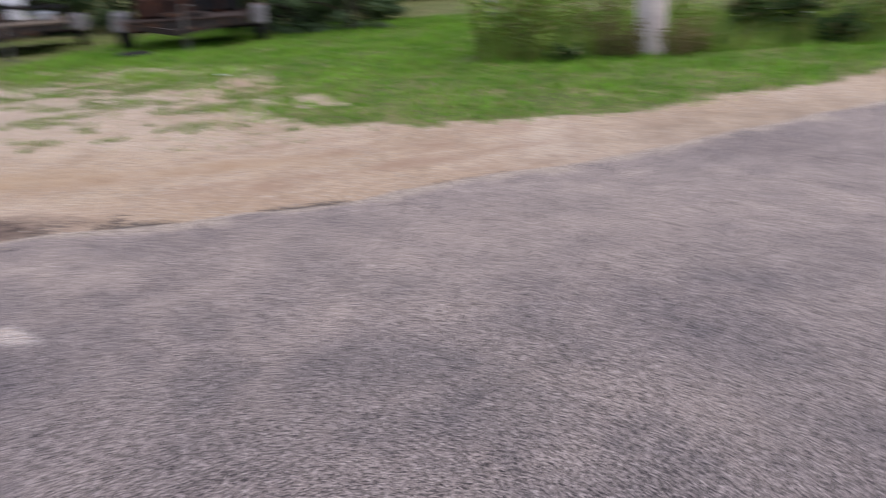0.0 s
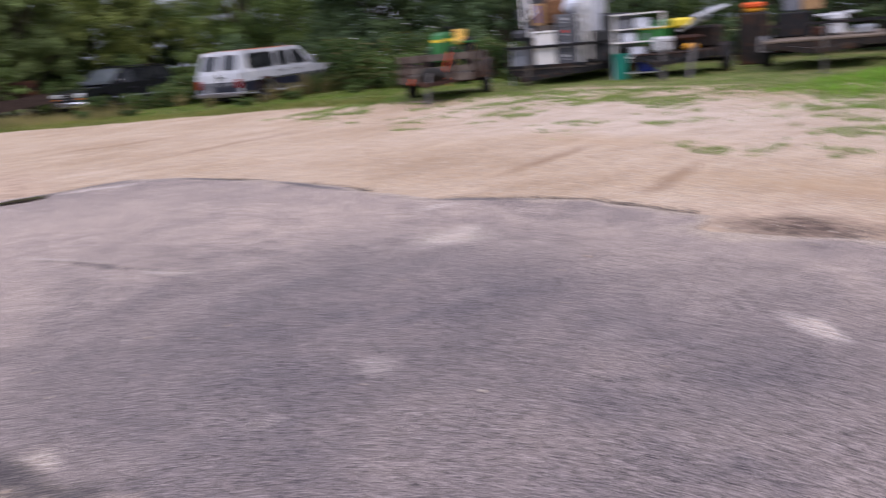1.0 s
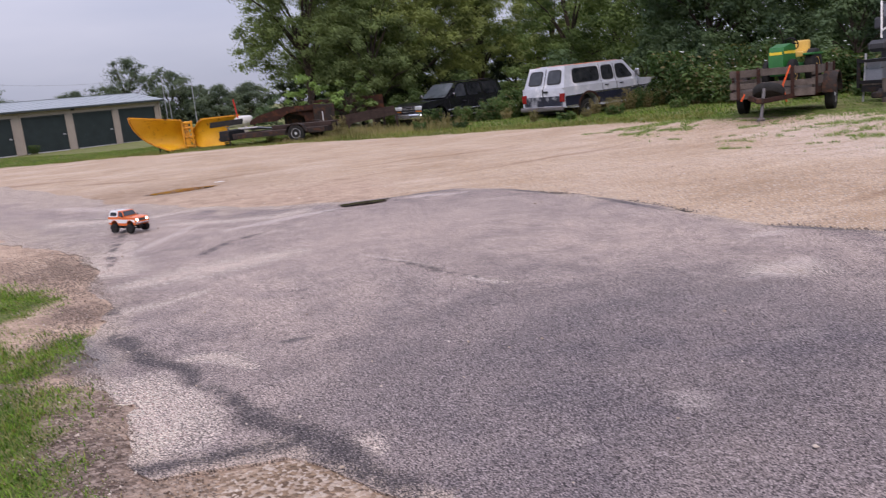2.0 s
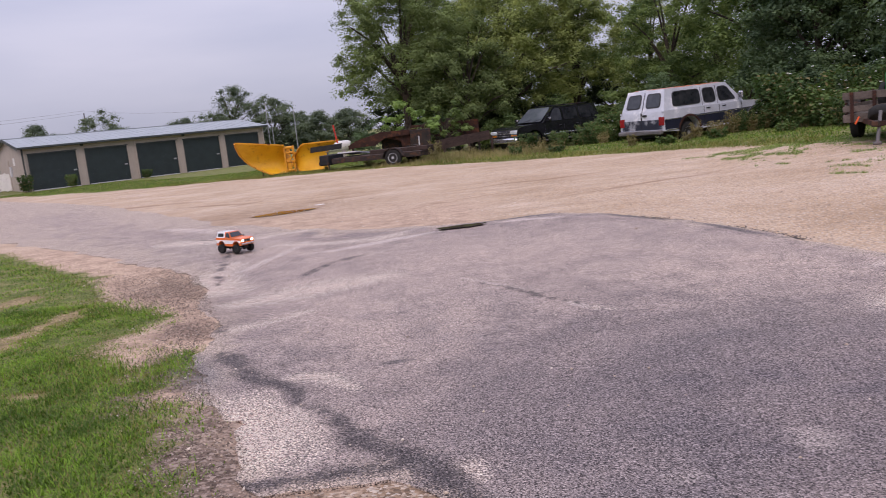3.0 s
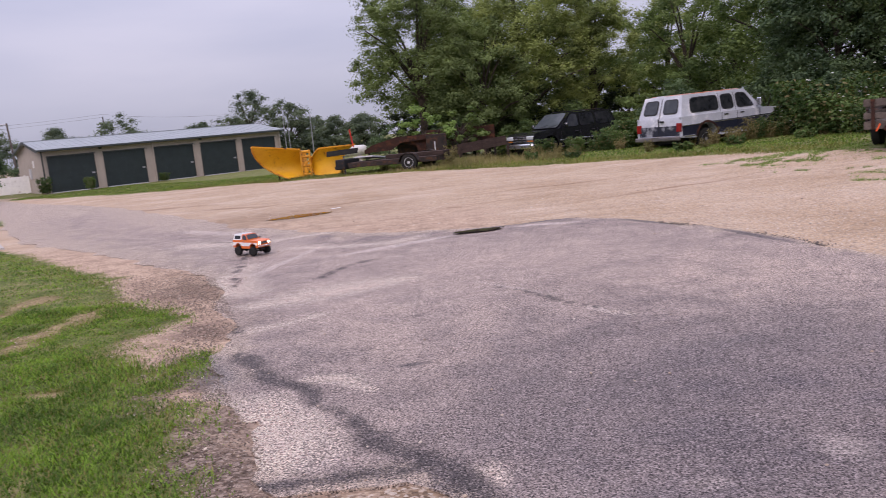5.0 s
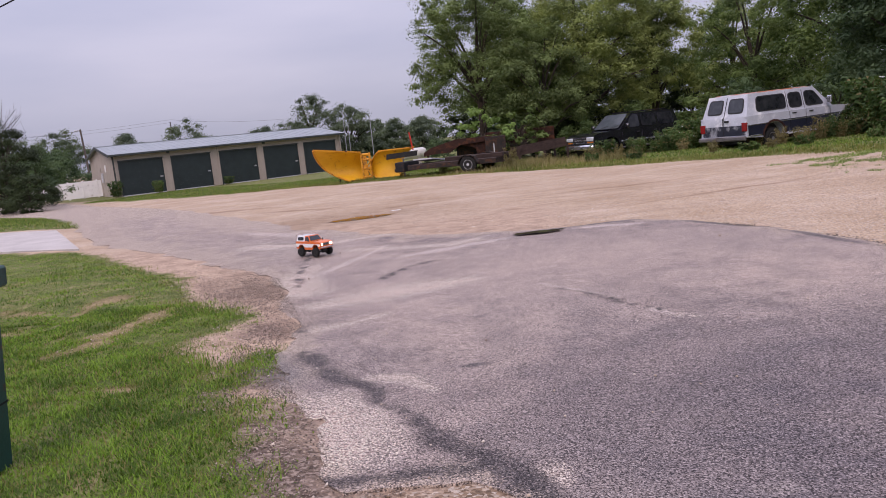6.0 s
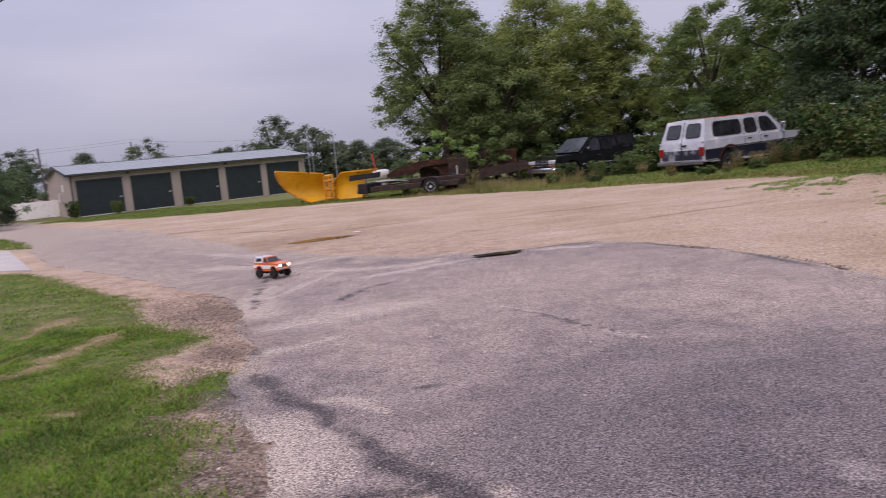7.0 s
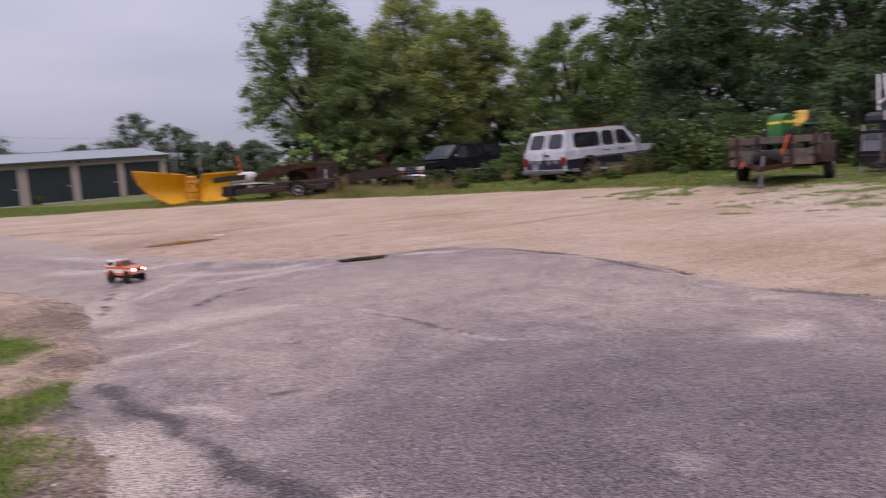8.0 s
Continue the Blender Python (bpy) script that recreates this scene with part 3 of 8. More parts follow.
for cx, cy, rx, ry, turn in ((6.2, 3.4, 0.45, 2.0, 6), (6.5, 1.6, 0.3, 1.0, 10), (7.3, 7.0, 0.5, 2.2, 6)):
    gravel = blend(nt, calc(nt, "MULTIPLY", blot(cx, cy, rx, ry, turn, 0.9), 0.6), gravel, ramp(nt, mid, [(0.35, (0.42, 0.27, 0.155)), (0.65, (0.56, 0.4, 0.26))]))
gravel = blend(nt, dirt_at.outputs["Fac"], gravel, dirt)
lawn_at = nt.nodes.new("ShaderNodeAttribute")
lawn_at.attribute_name = "lawn"
worn_turf = blend(nt, 0.5, ramp(nt, mid, [(0.3, (0.17, 0.14, 0.06)), (0.7, (0.38, 0.28, 0.155))]), ramp(nt, grit, [(0.28, (0.1, 0.1, 0.1)), (0.72, (0.85, 0.85, 0.85))]), "OVERLAY")
gravel = blend(nt, lawn_at.outputs["Fac"], gravel, worn_turf)
soil = ramp(nt, mid, [(0.3, (0.085, 0.115, 0.03)), (0.5, (0.155, 0.175, 0.055)), (0.68, (0.3, 0.24, 0.125))])
soil = blend(nt, 0.4, soil, ramp(nt, grit, [(0.3, (0.1, 0.1, 0.1)), (0.7, (0.9, 0.9, 0.9))]), "OVERLAY")
edge = calc(nt, "ADD", att.outputs["Fac"], calc(nt, "MULTIPLY", calc(nt, "SUBTRACT", mid, 0.5), 0.9))
edge = calc(nt, "ADD", edge, calc(nt, "MULTIPLY", calc(nt, "SUBTRACT", grit, 0.5), 0.5))
nt.links.new(blend(nt, ramp(nt, edge, [(0.42, (0, 0, 0)), (0.6, (1, 1, 1))]), gravel, soil), p.inputs["Base Color"])
p.inputs["Roughness"].default_value = 0.95
p.inputs["Specular IOR Level"].default_value = 0.2
b = node(nt, "ShaderNodeBump", Strength=0.8, Distance=0.02)
nt.links.new(calc(nt, "ADD", grit, calc(nt, "MULTIPLY", stones.outputs["Distance"], -0.8)), b.inputs["Height"])
nt.links.new(b.outputs[0], p.inputs["Normal"])

ground = raw("ground", np.stack([X, Y, Z], -1).reshape(-1, 3), quads, M_GROUND, smooth=True)
attr = ground.data.attributes.new("grass", "FLOAT", "POINT")
thin = step(7.5, 9.5, X) * step(15.0, 12.5, X) * step(0.8, 3.0, Y) * step(16.5, 13.0, Y)
attr.data.foreach_set("value", np.clip(0.5 - 0.3 * thin + G * 1.4 * (1 - 0.65 * thin), -0.6, 1.6).astype(np.float32).ravel())
west = step(1.15, 0.35, X - 0.12 * (Y - 4)) * step(16.0, 12.0, Y)
west *= step(0.5, 0.15, reach(X, Y, LAWN_WEST))
west = np.maximum(west, np.exp(-(((X - 4.95) / 0.42) ** 2 + ((Y - 2.8) / 0.78) ** 2) ** 2))
attr = ground.data.attributes.new("dirt", "FLOAT", "POINT")
attr.data.foreach_set("value", west.astype(np.float32).ravel())
attr = ground.data.attributes.new("lawn", "FLOAT", "POINT")
attr.data.foreach_set("value", step(0.0, 0.35, reach(X, Y, LAWN_WEST)).astype(np.float32).ravel())
tagged(ground, "tan gravel lot and mown grass with bare dirt patches", "ground", kind="structure")

# asphalt: an uneven sheet with a broken edge, a little above the gravel
m, nt, p = blank("worn_asphalt")
M_ASPHALT = m
vec = nt.nodes.new("ShaderNodeNewGeometry").outputs["Position"]
broad, mid, grit = cells(nt, vec, 0.5, 5.0, 0.6), cells(nt, vec, 2.6, 6.0, 0.65), cells(nt, vec, 105.0, 3.0, 0.7)
chips = node(nt, "ShaderNodeTexVoronoi", Scale=150.0)
nt.links.new(vec, chips.inputs["Vector"])
chip = nt.nodes.new("ShaderNodeSeparateColor")
nt.links.new(chips.outputs["Color"], chip.inputs[0])
col = ramp(nt, broad, [(0.32, (0.275, 0.213, 0.19)), (0.52, (0.362, 0.285, 0.25)), (0.7, (0.44, 0.345, 0.292))])
col = blend(nt, ramp(nt, mid, [(0.42, (0, 0, 0)), (0.7, (0.5, 0.5, 0.5))]), col, (0.15, 0.13, 0.135))
south = blot(3.3, -0.9, 2.6, 2.6, 0, 0.7)
col = blend(nt, calc(nt, "MULTIPLY", south, 0.08), col, (0.2, 0.165, 0.172))
col = blend(nt, calc(nt, "MULTIPLY", south, ramp(nt, cells(nt, vec, 2.3, 5.0, 0.7), [(0.5, (0, 0, 0)), (0.66, (0.45, 0.45, 0.45))])), col, (0.09, 0.078, 0.09))
coarse = blot(1.9, 2.6, 2.0, 2.1, -12, 0.4)
col = blend(nt, calc(nt, "MULTIPLY", coarse, 0.28), col, (0.2, 0.168, 0.174))
wear = ramp(nt, cells(nt, vec, 1.7, 5.0, 0.62), [(0.44, (0, 0, 0)), (0.62, (0.75, 0.75, 0.75))])
col = blend(nt, calc(nt, "MULTIPLY", coarse, wear), col, (0.1, 0.085, 0.098))
for cx, cy, rx, ry, turn in ((0.62, 4.1, 0.42, 0.2, 35), (1.6, 4.15, 0.6, 0.22, 20), (2.9, 4.2, 0.7, 0.2, 15), (2.35, 2.9, 0.8, 0.3, 20), (1.0, 3.7, 1.3, 0.55, 15), (2.1, 4.3, 1.3, 0.6, 25), (1.9, 2.6, 1.5, 0.6, 10), (1.3, 3.1, 1.2, 0.5, 20), (3.0, 3.4, 1.0, 0.35, 30),  (2.6, 1.6, 1.0, 0.6, 10), (3.2, -0.6, 0.9, 0.7, 0), (2.4, 0.6, 0.9, 0.35, 20), (4.2, 0.5, 0.5, 0.25, 40), (2.2, -0.9, 0.5, 0.3, 0), (3.4, 0.9, 0.35, 0.18, 30), (3.0, 0.0, 0.3, 0.5, 0), (2.6, -0.4, 0.25, 0.45, 10), (4.3, -0.7, 0.3, 0.6, 20), (3.8, 0.1, 0.22, 0.4, -10), (5.0, -0.9, 0.3, 0.5, 30), (2.5, -1.6, 1.2, 0.9, 0), (3.1, -1.4, 0.5, 0.4, 20), (2.7, 0.1, 0.7, 0.6, 10), (2.1, -0.6, 0.5, 0.9, 10), (2.9, 0.7, 0.3, 0.2, 0), (3.9, -1.6, 0.5, 0.9, 20), (4.3, 6.2, 0.3, 1.6, 10)):
    col = blend(nt, calc(nt, "MULTIPLY", blot(cx, cy, rx, ry, turn, 0.85 if rx > 0.35 else 0.4), 0.38), col, (0.1, 0.088, 0.094))
for cx, cy, rx, ry, turn, k in ((1.2, 8.0, 3.6, 3.0, 10, 0.9), (3.1, 6.2, 1.5, 1.5, 10, 0.85), (-0.4, 6.2, 0.8, 1.4, 20, 0.6), (-5.0, 18.0, 3.4, 9.5, 28, 0.68), (-1.4, 10.6, 1.2, 2.6, 25, 0.85), (-0.6, 7.6, 0.9, 0.6, 10, 0.7), (0.0, 5.2, 0.6, 1.0, 20, 0.5), (3.9, 3.2, 1.0, 2.0, 0, 0.75), (2.0, 2.4, 0.9, 0.9, 0, 0.3), (3.5, 4.8, 1.0, 0.8, 20, 0.4), (4.6, -0.6, 1.3, 2.6, 12, 0.55), (4.0, 5.8, 0.8, 1.6, 10, 0.4)):
    col = blend(nt, calc(nt, "MULTIPLY", blot(cx, cy, rx, ry, turn, 0.9), k * 0.85), col, (0.56, 0.435, 0.36))
rim_at = nt.nodes.new("ShaderNodeAttribute")
rim_at.attribute_name = "rim"
worn = calc(nt, "ADD", rim_at.outputs["Fac"], calc(nt, "MULTIPLY", calc(nt, "SUBTRACT", mid, 0.5), 1.6))
worn = calc(nt, "ADD", worn, calc(nt, "MULTIPLY", calc(nt, "SUBTRACT", grit, 0.5), 0.8))
col = blend(nt, ramp(nt, worn, [(0.18, (0.85, 0.85, 0.85)), (0.5, (0, 0, 0))]), col, (0.5, 0.395, 0.31))
for cx, cy, rx, ry, turn, k in ((1.43, 5.52, 0.16, 0.05, -70, 0.6), (1.68, 2.9, 0.16, 0.13, 20, 0.4),
                                (1.07, 2.73, 0.12, 0.08, 0, 0.35), (3.34, 4.59, 0.45, 0.15, 20, 0.7), (3.29, 1.75, 0.26, 0.1, 70, 1.0), (0.98, 6.6, 0.6, 0.04, -58, 0.5), (-1.2, 9.8, 0.1, 1.5, -18, 0.6),
                                (0.2, 10.0, 1.2, 0.16, 25, 0.7), (2.1, 10.4, 0.7, 0.14, -12, 0.7), (2.7, 2.4, 0.2, 0.1, 0, 0.2), (3.9, 5.6, 0.3, 0.12, 0, 0.5), (2.6, 3.4, 0.16, 0.1, 0, 0.25), (-3.0, 14.0, 1.6, 0.25, -50, 0.6)):
    col = blend(nt, calc(nt, "MULTIPLY", blot(cx, cy, rx, ry, turn), k), col, (0.66, 0.56, 0.49))
col = blend(nt, calc(nt, "MULTIPLY", blot(-2.2, 11.6, 1.0, 2.4, 15, 0.9), 0.8), col, (0.4, 0.33, 0.28))
col = blend(nt, calc(nt, "MULTIPLY", blot(-1.22, 5.1, 0.2, 0.6, 20, 0.5), 0.85), col, (0.2, 0.175, 0.165))
col = blend(nt, calc(nt, "MULTIPLY", blot(-1.35, 7.0, 0.35, 1.1, 16, 0.5), 0.7), col, (0.34, 0.26, 0.215))
# dark rim line: loose black aggregate together with its painted shadow
for cx, cy, rx, ry, turn in ((2.0, 10.72, 1.0, 0.1, 0), (3.3, 9.5, 1.0, 0.1, -66), (3.72, 7.9, 0.9, 0.08, -80), (4.3, 5.5, 0.7, 0.07, -60), (0.05, 4.75, 0.14, 0.06, 0)):
    col = blend(nt, calc(nt, "MULTIPLY", blot(cx, cy, rx, ry, turn, 0.5), 0.8), col, (0.085, 0.075, 0.08))
for name, tone, floor, knee, most in (("coarse", (0.175, 0.145, 0.145), 0.4, 0.85, 0.42), ("sand", (0.66, 0.535, 0.44), 0.36, 0.68, 0.75), ("tar", (0.05, 0.042, 0.044), 0.4, 0.68, 0.9)):
    seam = nt.nodes.new("ShaderNodeAttribute")
    seam.attribute_name = name
    ragged = calc(nt, "ADD", seam.outputs["Fac"], calc(nt, "MULTIPLY", calc(nt, "SUBTRACT", mid, 0.5), 1.1))
    ragged = calc(nt, "ADD", ragged, calc(nt, "MULTIPLY", calc(nt, "SUBTRACT", grit, 0.5), 1.6))
    ragged = calc(nt, "ADD", ragged, calc(nt, "MULTIPLY", calc(nt, "SUBTRACT", chip.outputs[2], 0.5), 0.55))
    ragged = calc(nt, "MULTIPLY", ragged, calc(nt, "GREATER_THAN", seam.outputs["Fac"], 0.02))
    col = blend(nt, ramp(nt, ragged, [(floor, (0, 0, 0)), (knee, (most, most, most))]), col, tone)
crack = node(nt, "ShaderNodeTexVoronoi", Scale=0.42)
crack.feature = "DISTANCE_TO_EDGE"
warp = node(nt, "ShaderNodeVectorMath")
warp.operation = "MULTIPLY_ADD"
wob = node(nt, "ShaderNodeTexNoise", Scale=1.4, Detail=5.0)
nt.links.new(vec, wob.inputs["Vector"])
nt.links.new(wob.outputs["Color"], warp.inputs[0])
warp.inputs[1].default_value = (0.9, 0.9, 0.0)
nt.links.new(vec, warp.inputs[2])
nt.links.new(warp.outputs[0], crack.inputs["Vector"])
split = ramp(nt, crack.outputs["Distance"], [(0.0, (0.25, 0.25, 0.25)), (0.014, (0, 0, 0))])
col = blend(nt, calc(nt, "MULTIPLY", split, ramp(nt, broad, [(0.5, (0, 0, 0)), (0.6, (1, 1, 1))])), col, (0.07, 0.06, 0.06))
col = blend(nt, 0.8, col, ramp(nt, grit, [(0.34, (0.03, 0.03, 0.03)), (0.66, (0.97, 0.97, 0.97))]), "OVERLAY")
col = blend(nt, ramp(nt, chip.outputs[0], [(0.76, (0, 0, 0)), (0.8, (1, 1, 1))]), col, (0.17, 0.142, 0.132), "ADD")
col = blend(nt, ramp(nt, chip.outputs[1], [(0.7, (0, 0, 0)), (0.76, (0.95, 0.95, 0.95))]), col, (0.22, 0.21, 0.22), "MULTIPLY")
nt.links.new(col, p.inputs["Base Color"])
nt.links.new(calc(nt, "MULTIPLY_ADD", mid, 0.3, 0.6), p.inputs["Roughness"])
p.inputs["Specular IOR Level"].default_value = 0.35
b = node(nt, "ShaderNodeBump", Strength=0.8, Distance=0.008)
nt.links.new(calc(nt, "ADD", grit, calc(nt, "MULTIPLY", chips.outputs["Distance"], -1.0)), b.inputs["Height"])
nt.links.new(b.outputs[0], p.inputs["Normal"])

from mathutils.geometry import delaunay_2d_cdt
rim = []
for i, (ax, ay) in enumerate(ASPHALT):
    bx_, by_ = ASPHALT[(i + 1) % len(ASPHALT)]
    d = math.hypot(bx_ - ax, by_ - ay)
    fine = 0.07 if math.hypot(ax, ay) < 16 else 0.6
    n = max(1, int(d / fine))
    for k in range(n):
        u = k / n
        w = min(0.055, d * 0.1) if fine < 0.5 else 0.15
        x, y = ax + u * (bx_ - ax), ay + u * (by_ - ay)
        w *= 2.2 if ax < 0 and fine < 0.5 else 1.0
        v = noise.noise_vector(Vector((x * 2.1, y * 2.1, 0.3))) * w * 1.6 + noise.noise_vector(Vector((x * 9, y * 9, 4.3))) * w * 0.5
        rim.append(Vector((x + v.x, y + v.y)))
inner = [Vector((x + random.uniform(-0.1, 0.1), y + random.uniform(-0.1, 0.1))) for x in np.arange(-8, 9, 0.45) for y in np.arange(-8, 26, 0.45)]
inner += [Vector((x + random.uniform(-0.02, 0.02), y + random.uniform(-0.02, 0.02))) for x in np.arange(-2.6, 2.2, 0.075) for y in np.arange(2.6, 8.6, 0.075)]
inner += [Vector((x + random.uniform(-0.03, 0.03), y + random.uniform(-0.03, 0.03))) for x in np.arange(-3.4, 0.4, 0.09) for y in np.arange(8.6, 12.6, 0.09)]
keep = reach(np.array([v.x for v in inner]), np.array([v.y for v in inner]), [(v.x, v.y) for v in rim]) > 0.06
inner = [v for v, k in zip(inner, keep) if k]
vs, es, fs, *_ = delaunay_2d_cdt(rim + inner, [], [list(range(len(rim)))], 1, 1e-5)
xy = np.array([(v.x, v.y) for v in vs])
zz = lie(xy[:, 0], xy[:, 1]) + 0.016 - 0.016 * step(1.0, -0.4, xy[:, 0]) + 0.012 * ripple(0.9 * xy[:, 0], 0.9 * xy[:, 1], 0.7)
bm = bmesh.new()
bv = [bm.verts.new((x, y, z)) for (x, y), z in zip(xy, zz)]
for f in fs:
    bm.faces.new([bv[i] for i in f])
bm.normal_update()
lips = [e for e in bm.edges if len(e.link_faces) == 1]
drop = bmesh.ops.extrude_edge_only(bm, edges=lips)
for g in drop["geom"]:
    if isinstance(g, bmesh.types.BMVert):
        g.co.z -= 0.06
asphalt = part("road_asphalt", bm, M_ASPHALT)
co = np.empty(len(asphalt.data.vertices) * 3)
asphalt.data.vertices.foreach_get("co", co)
co = co.reshape(-1, 3)
wide = 0.1 + 0.3 * step(1.2, -0.6, co[:, 0]) + 0.8 * step(-0.8, -2.4, co[:, 0]) + 1.6 * step(12.5, 17.0, co[:, 1]) + 0.9 * step(10.2, 11.2, co[:, 1]) * step(2.9, 1.8, co[:, 0])
attr = asphalt.data.attributes.new("rim", "FLOAT", "POINT")
attr.data.foreach_set("value", np.clip(reach(co[:, 0], co[:, 1], [(v.x, v.y) for v in rim]) / wide, 0, 1).astype(np.float32))


wx, wy = co[:, 0] + 0.05 * ripple(3.1 * co[:, 0], 3.1 * co[:, 1], 1.0), co[:, 1] + 0.05 * ripple(2.7 * co[:, 0], 3.3 * co[:, 1], 5.0)
TAR = [[(-1.14, 5.5, 0.07), (-1.0, 5.2, 0.12), (-0.83, 4.83, 0.1), (-0.58, 4.45, 0.06), (-0.42, 4.14, 0.045), (-0.22, 3.68, 0.07), (0.02, 3.3, 0.12), (0.24, 2.9, 0.1), (0.42, 2.5, 0.08)],
       [(-0.66, 3.2, 0.06), (-0.5, 3.16, 0.09), (-0.2, 3.22, 0.13), (0.02, 3.22, 0.15)], [(-0.74, 3.2, 0.05), (-0.85, 3.75, 0.05)],
       [(-1.8, 11.9, 0.03), (-1.86, 10.6, 0.035), (-1.78, 9.2, 0.035), (-1.62, 8.2, 0.04)], [(-1.95, 11.9, 0.03), (-3.2, 13.0, 0.03)],
       [(0.9, 6.72, 0.03), (1.2, 6.05, 0.03), (1.44, 5.5, 0.02)], [(-0.1, 9.1, 0.09), (-0.45, 8.85, 0.08), (-0.7, 8.3, 0.04)], [(-1.35, 6.45, 0.07), (-1.25, 6.0, 0.07)]]
SAND = [[(-0.78, 4.3, 0.2), (-0.62, 3.9, 0.26), (-0.55, 3.55, 0.2)], [(-0.6, 4.7, 0.05), (-0.35, 4.6, 0.08), (-0.2, 4.35, 0.05)],
        [(-1.2, 7.15, 0.16), (-0.75, 7.32, 0.26), (-0.3, 7.5, 0.22), (0.15, 7.62, 0.1)], [(-1.15, 6.15, 0.1), (-0.85, 6.3, 0.06), (-0.6, 6.5, 0.04)],
        [(-1.7, 9.6, 0.16), (-1.72, 8.8, 0.2), (-1.5, 7.9, 0.2)], [(-1.62, 11.9, 0.14), (-0.9, 12.2, 0.1)], [(-2.1, 11.9, 0.2), (-3.0, 12.4, 0.25)], [(-1.3, 10.8, 0.1), (0.0, 10.3, 0.16), (0.7, 10.7, 0.14)],
        [(0.26, 3.07, 0.06), (0.3, 3.02, 0.06)], [(1.5, 5.4, 0.035), (1.65, 5.25, 0.03)], [(3.1, 4.6, 0.1), (3.5, 4.6, 0.12)]]
COARSE = [(-0.1, 3.3), (0.15, 3.75), (0.42, 4.75), (0.75, 5.0), (1.15, 5.25), (1.55, 5.35), (2.2, 5.05), (3.2, 4.85), (3.9, 4.3), (4.3, 2.8), (3.6, 1.6), (2.2, 1.2), (1.3, 0.8), (0.7, 2.2)]
for name, value in (("tar", np.maximum.reduce([along(wx, wy, [(x, y, 0.55 * w + 0.012) for x, y, w in line]) for line in TAR])), ("sand", np.maximum.reduce([along(wx, wy, line) for line in SAND])),
                    ("coarse", np.clip(0.5 + 1.6 * reach(wx, wy, COARSE), 0, 0.8))):
    attr = asphalt.data.attributes.new(name, "FLOAT", "POINT")
    attr.data.foreach_set("value", value.astype(np.float32))
tagged(asphalt, "worn grey asphalt with pale sandy patches and a broken edge", "road", kind="structure")

# concrete slab of the drive beside the lawn
bm = slab([(-6.87, 14.9, 0), (-10.15, 20.95, 0), (-18.0, 25.6, 0), (-13.0, 18.2, 0)][::-1], 0.05)
slab_ob = part("pavement_slab", bm, M_CONCRETE, at=pose(0, 0, 0.04))
tagged(slab_ob, "pale concrete driveway slab between two strips of grass", "pavement", kind="structure")

# rain water in hollows
m, nt, p = blank("standing_water")
M_WATER = m
vec = nt.nodes.new("ShaderNodeNewGeometry").outputs["Position"]
nt.links.new(ramp(nt, cells(nt, vec, 2.0), [(0.4, (0.05, 0.04, 0.03)), (0.7, (0.09, 0.07, 0.05))]), p.inputs["Base Color"])
p.inputs["Roughness"].default_value = 0.02
p.inputs["Specular IOR Level"].default_value = 0.5


def puddle(x, y, rx, ry, turn, z, label, seed, tip=0.0):
    bm = bmesh.new()
    ring = []
    for k in range(48):
        a = 6.2832 * k / 48
        r = 1 + 0.5 * noise.noise(Vector((math.cos(a) * 1.3 + seed, math.sin(a) * 1.3, seed))) + 0.3 * noise.noise(Vector((math.cos(a) * 4 + seed, math.sin(a) * 4, seed)))
        ring.append(bm.verts.new((rx * r * math.cos(a), ry * r * math.sin(a), 0)))
    bm.faces.new(ring)
    ob = part("puddle", bm, M_WATER, at=pose(x, y, z, tip) @ pose(0, 0, 0, 0, 0, turn))
    return tagged(ob, label, "puddle", kind="structure")


puddle(-1.6, 15.68, 0.66, 0.36, 38, float(lie(-1.6, 15.7)) - 0.012, "shallow puddle that mirrors the yellow plow", 1.0, -1.6)
puddle(1.22, 10.42, 0.36, 0.12, 4, 0.034, "dark water in a pothole at the asphalt edge", 3.0)

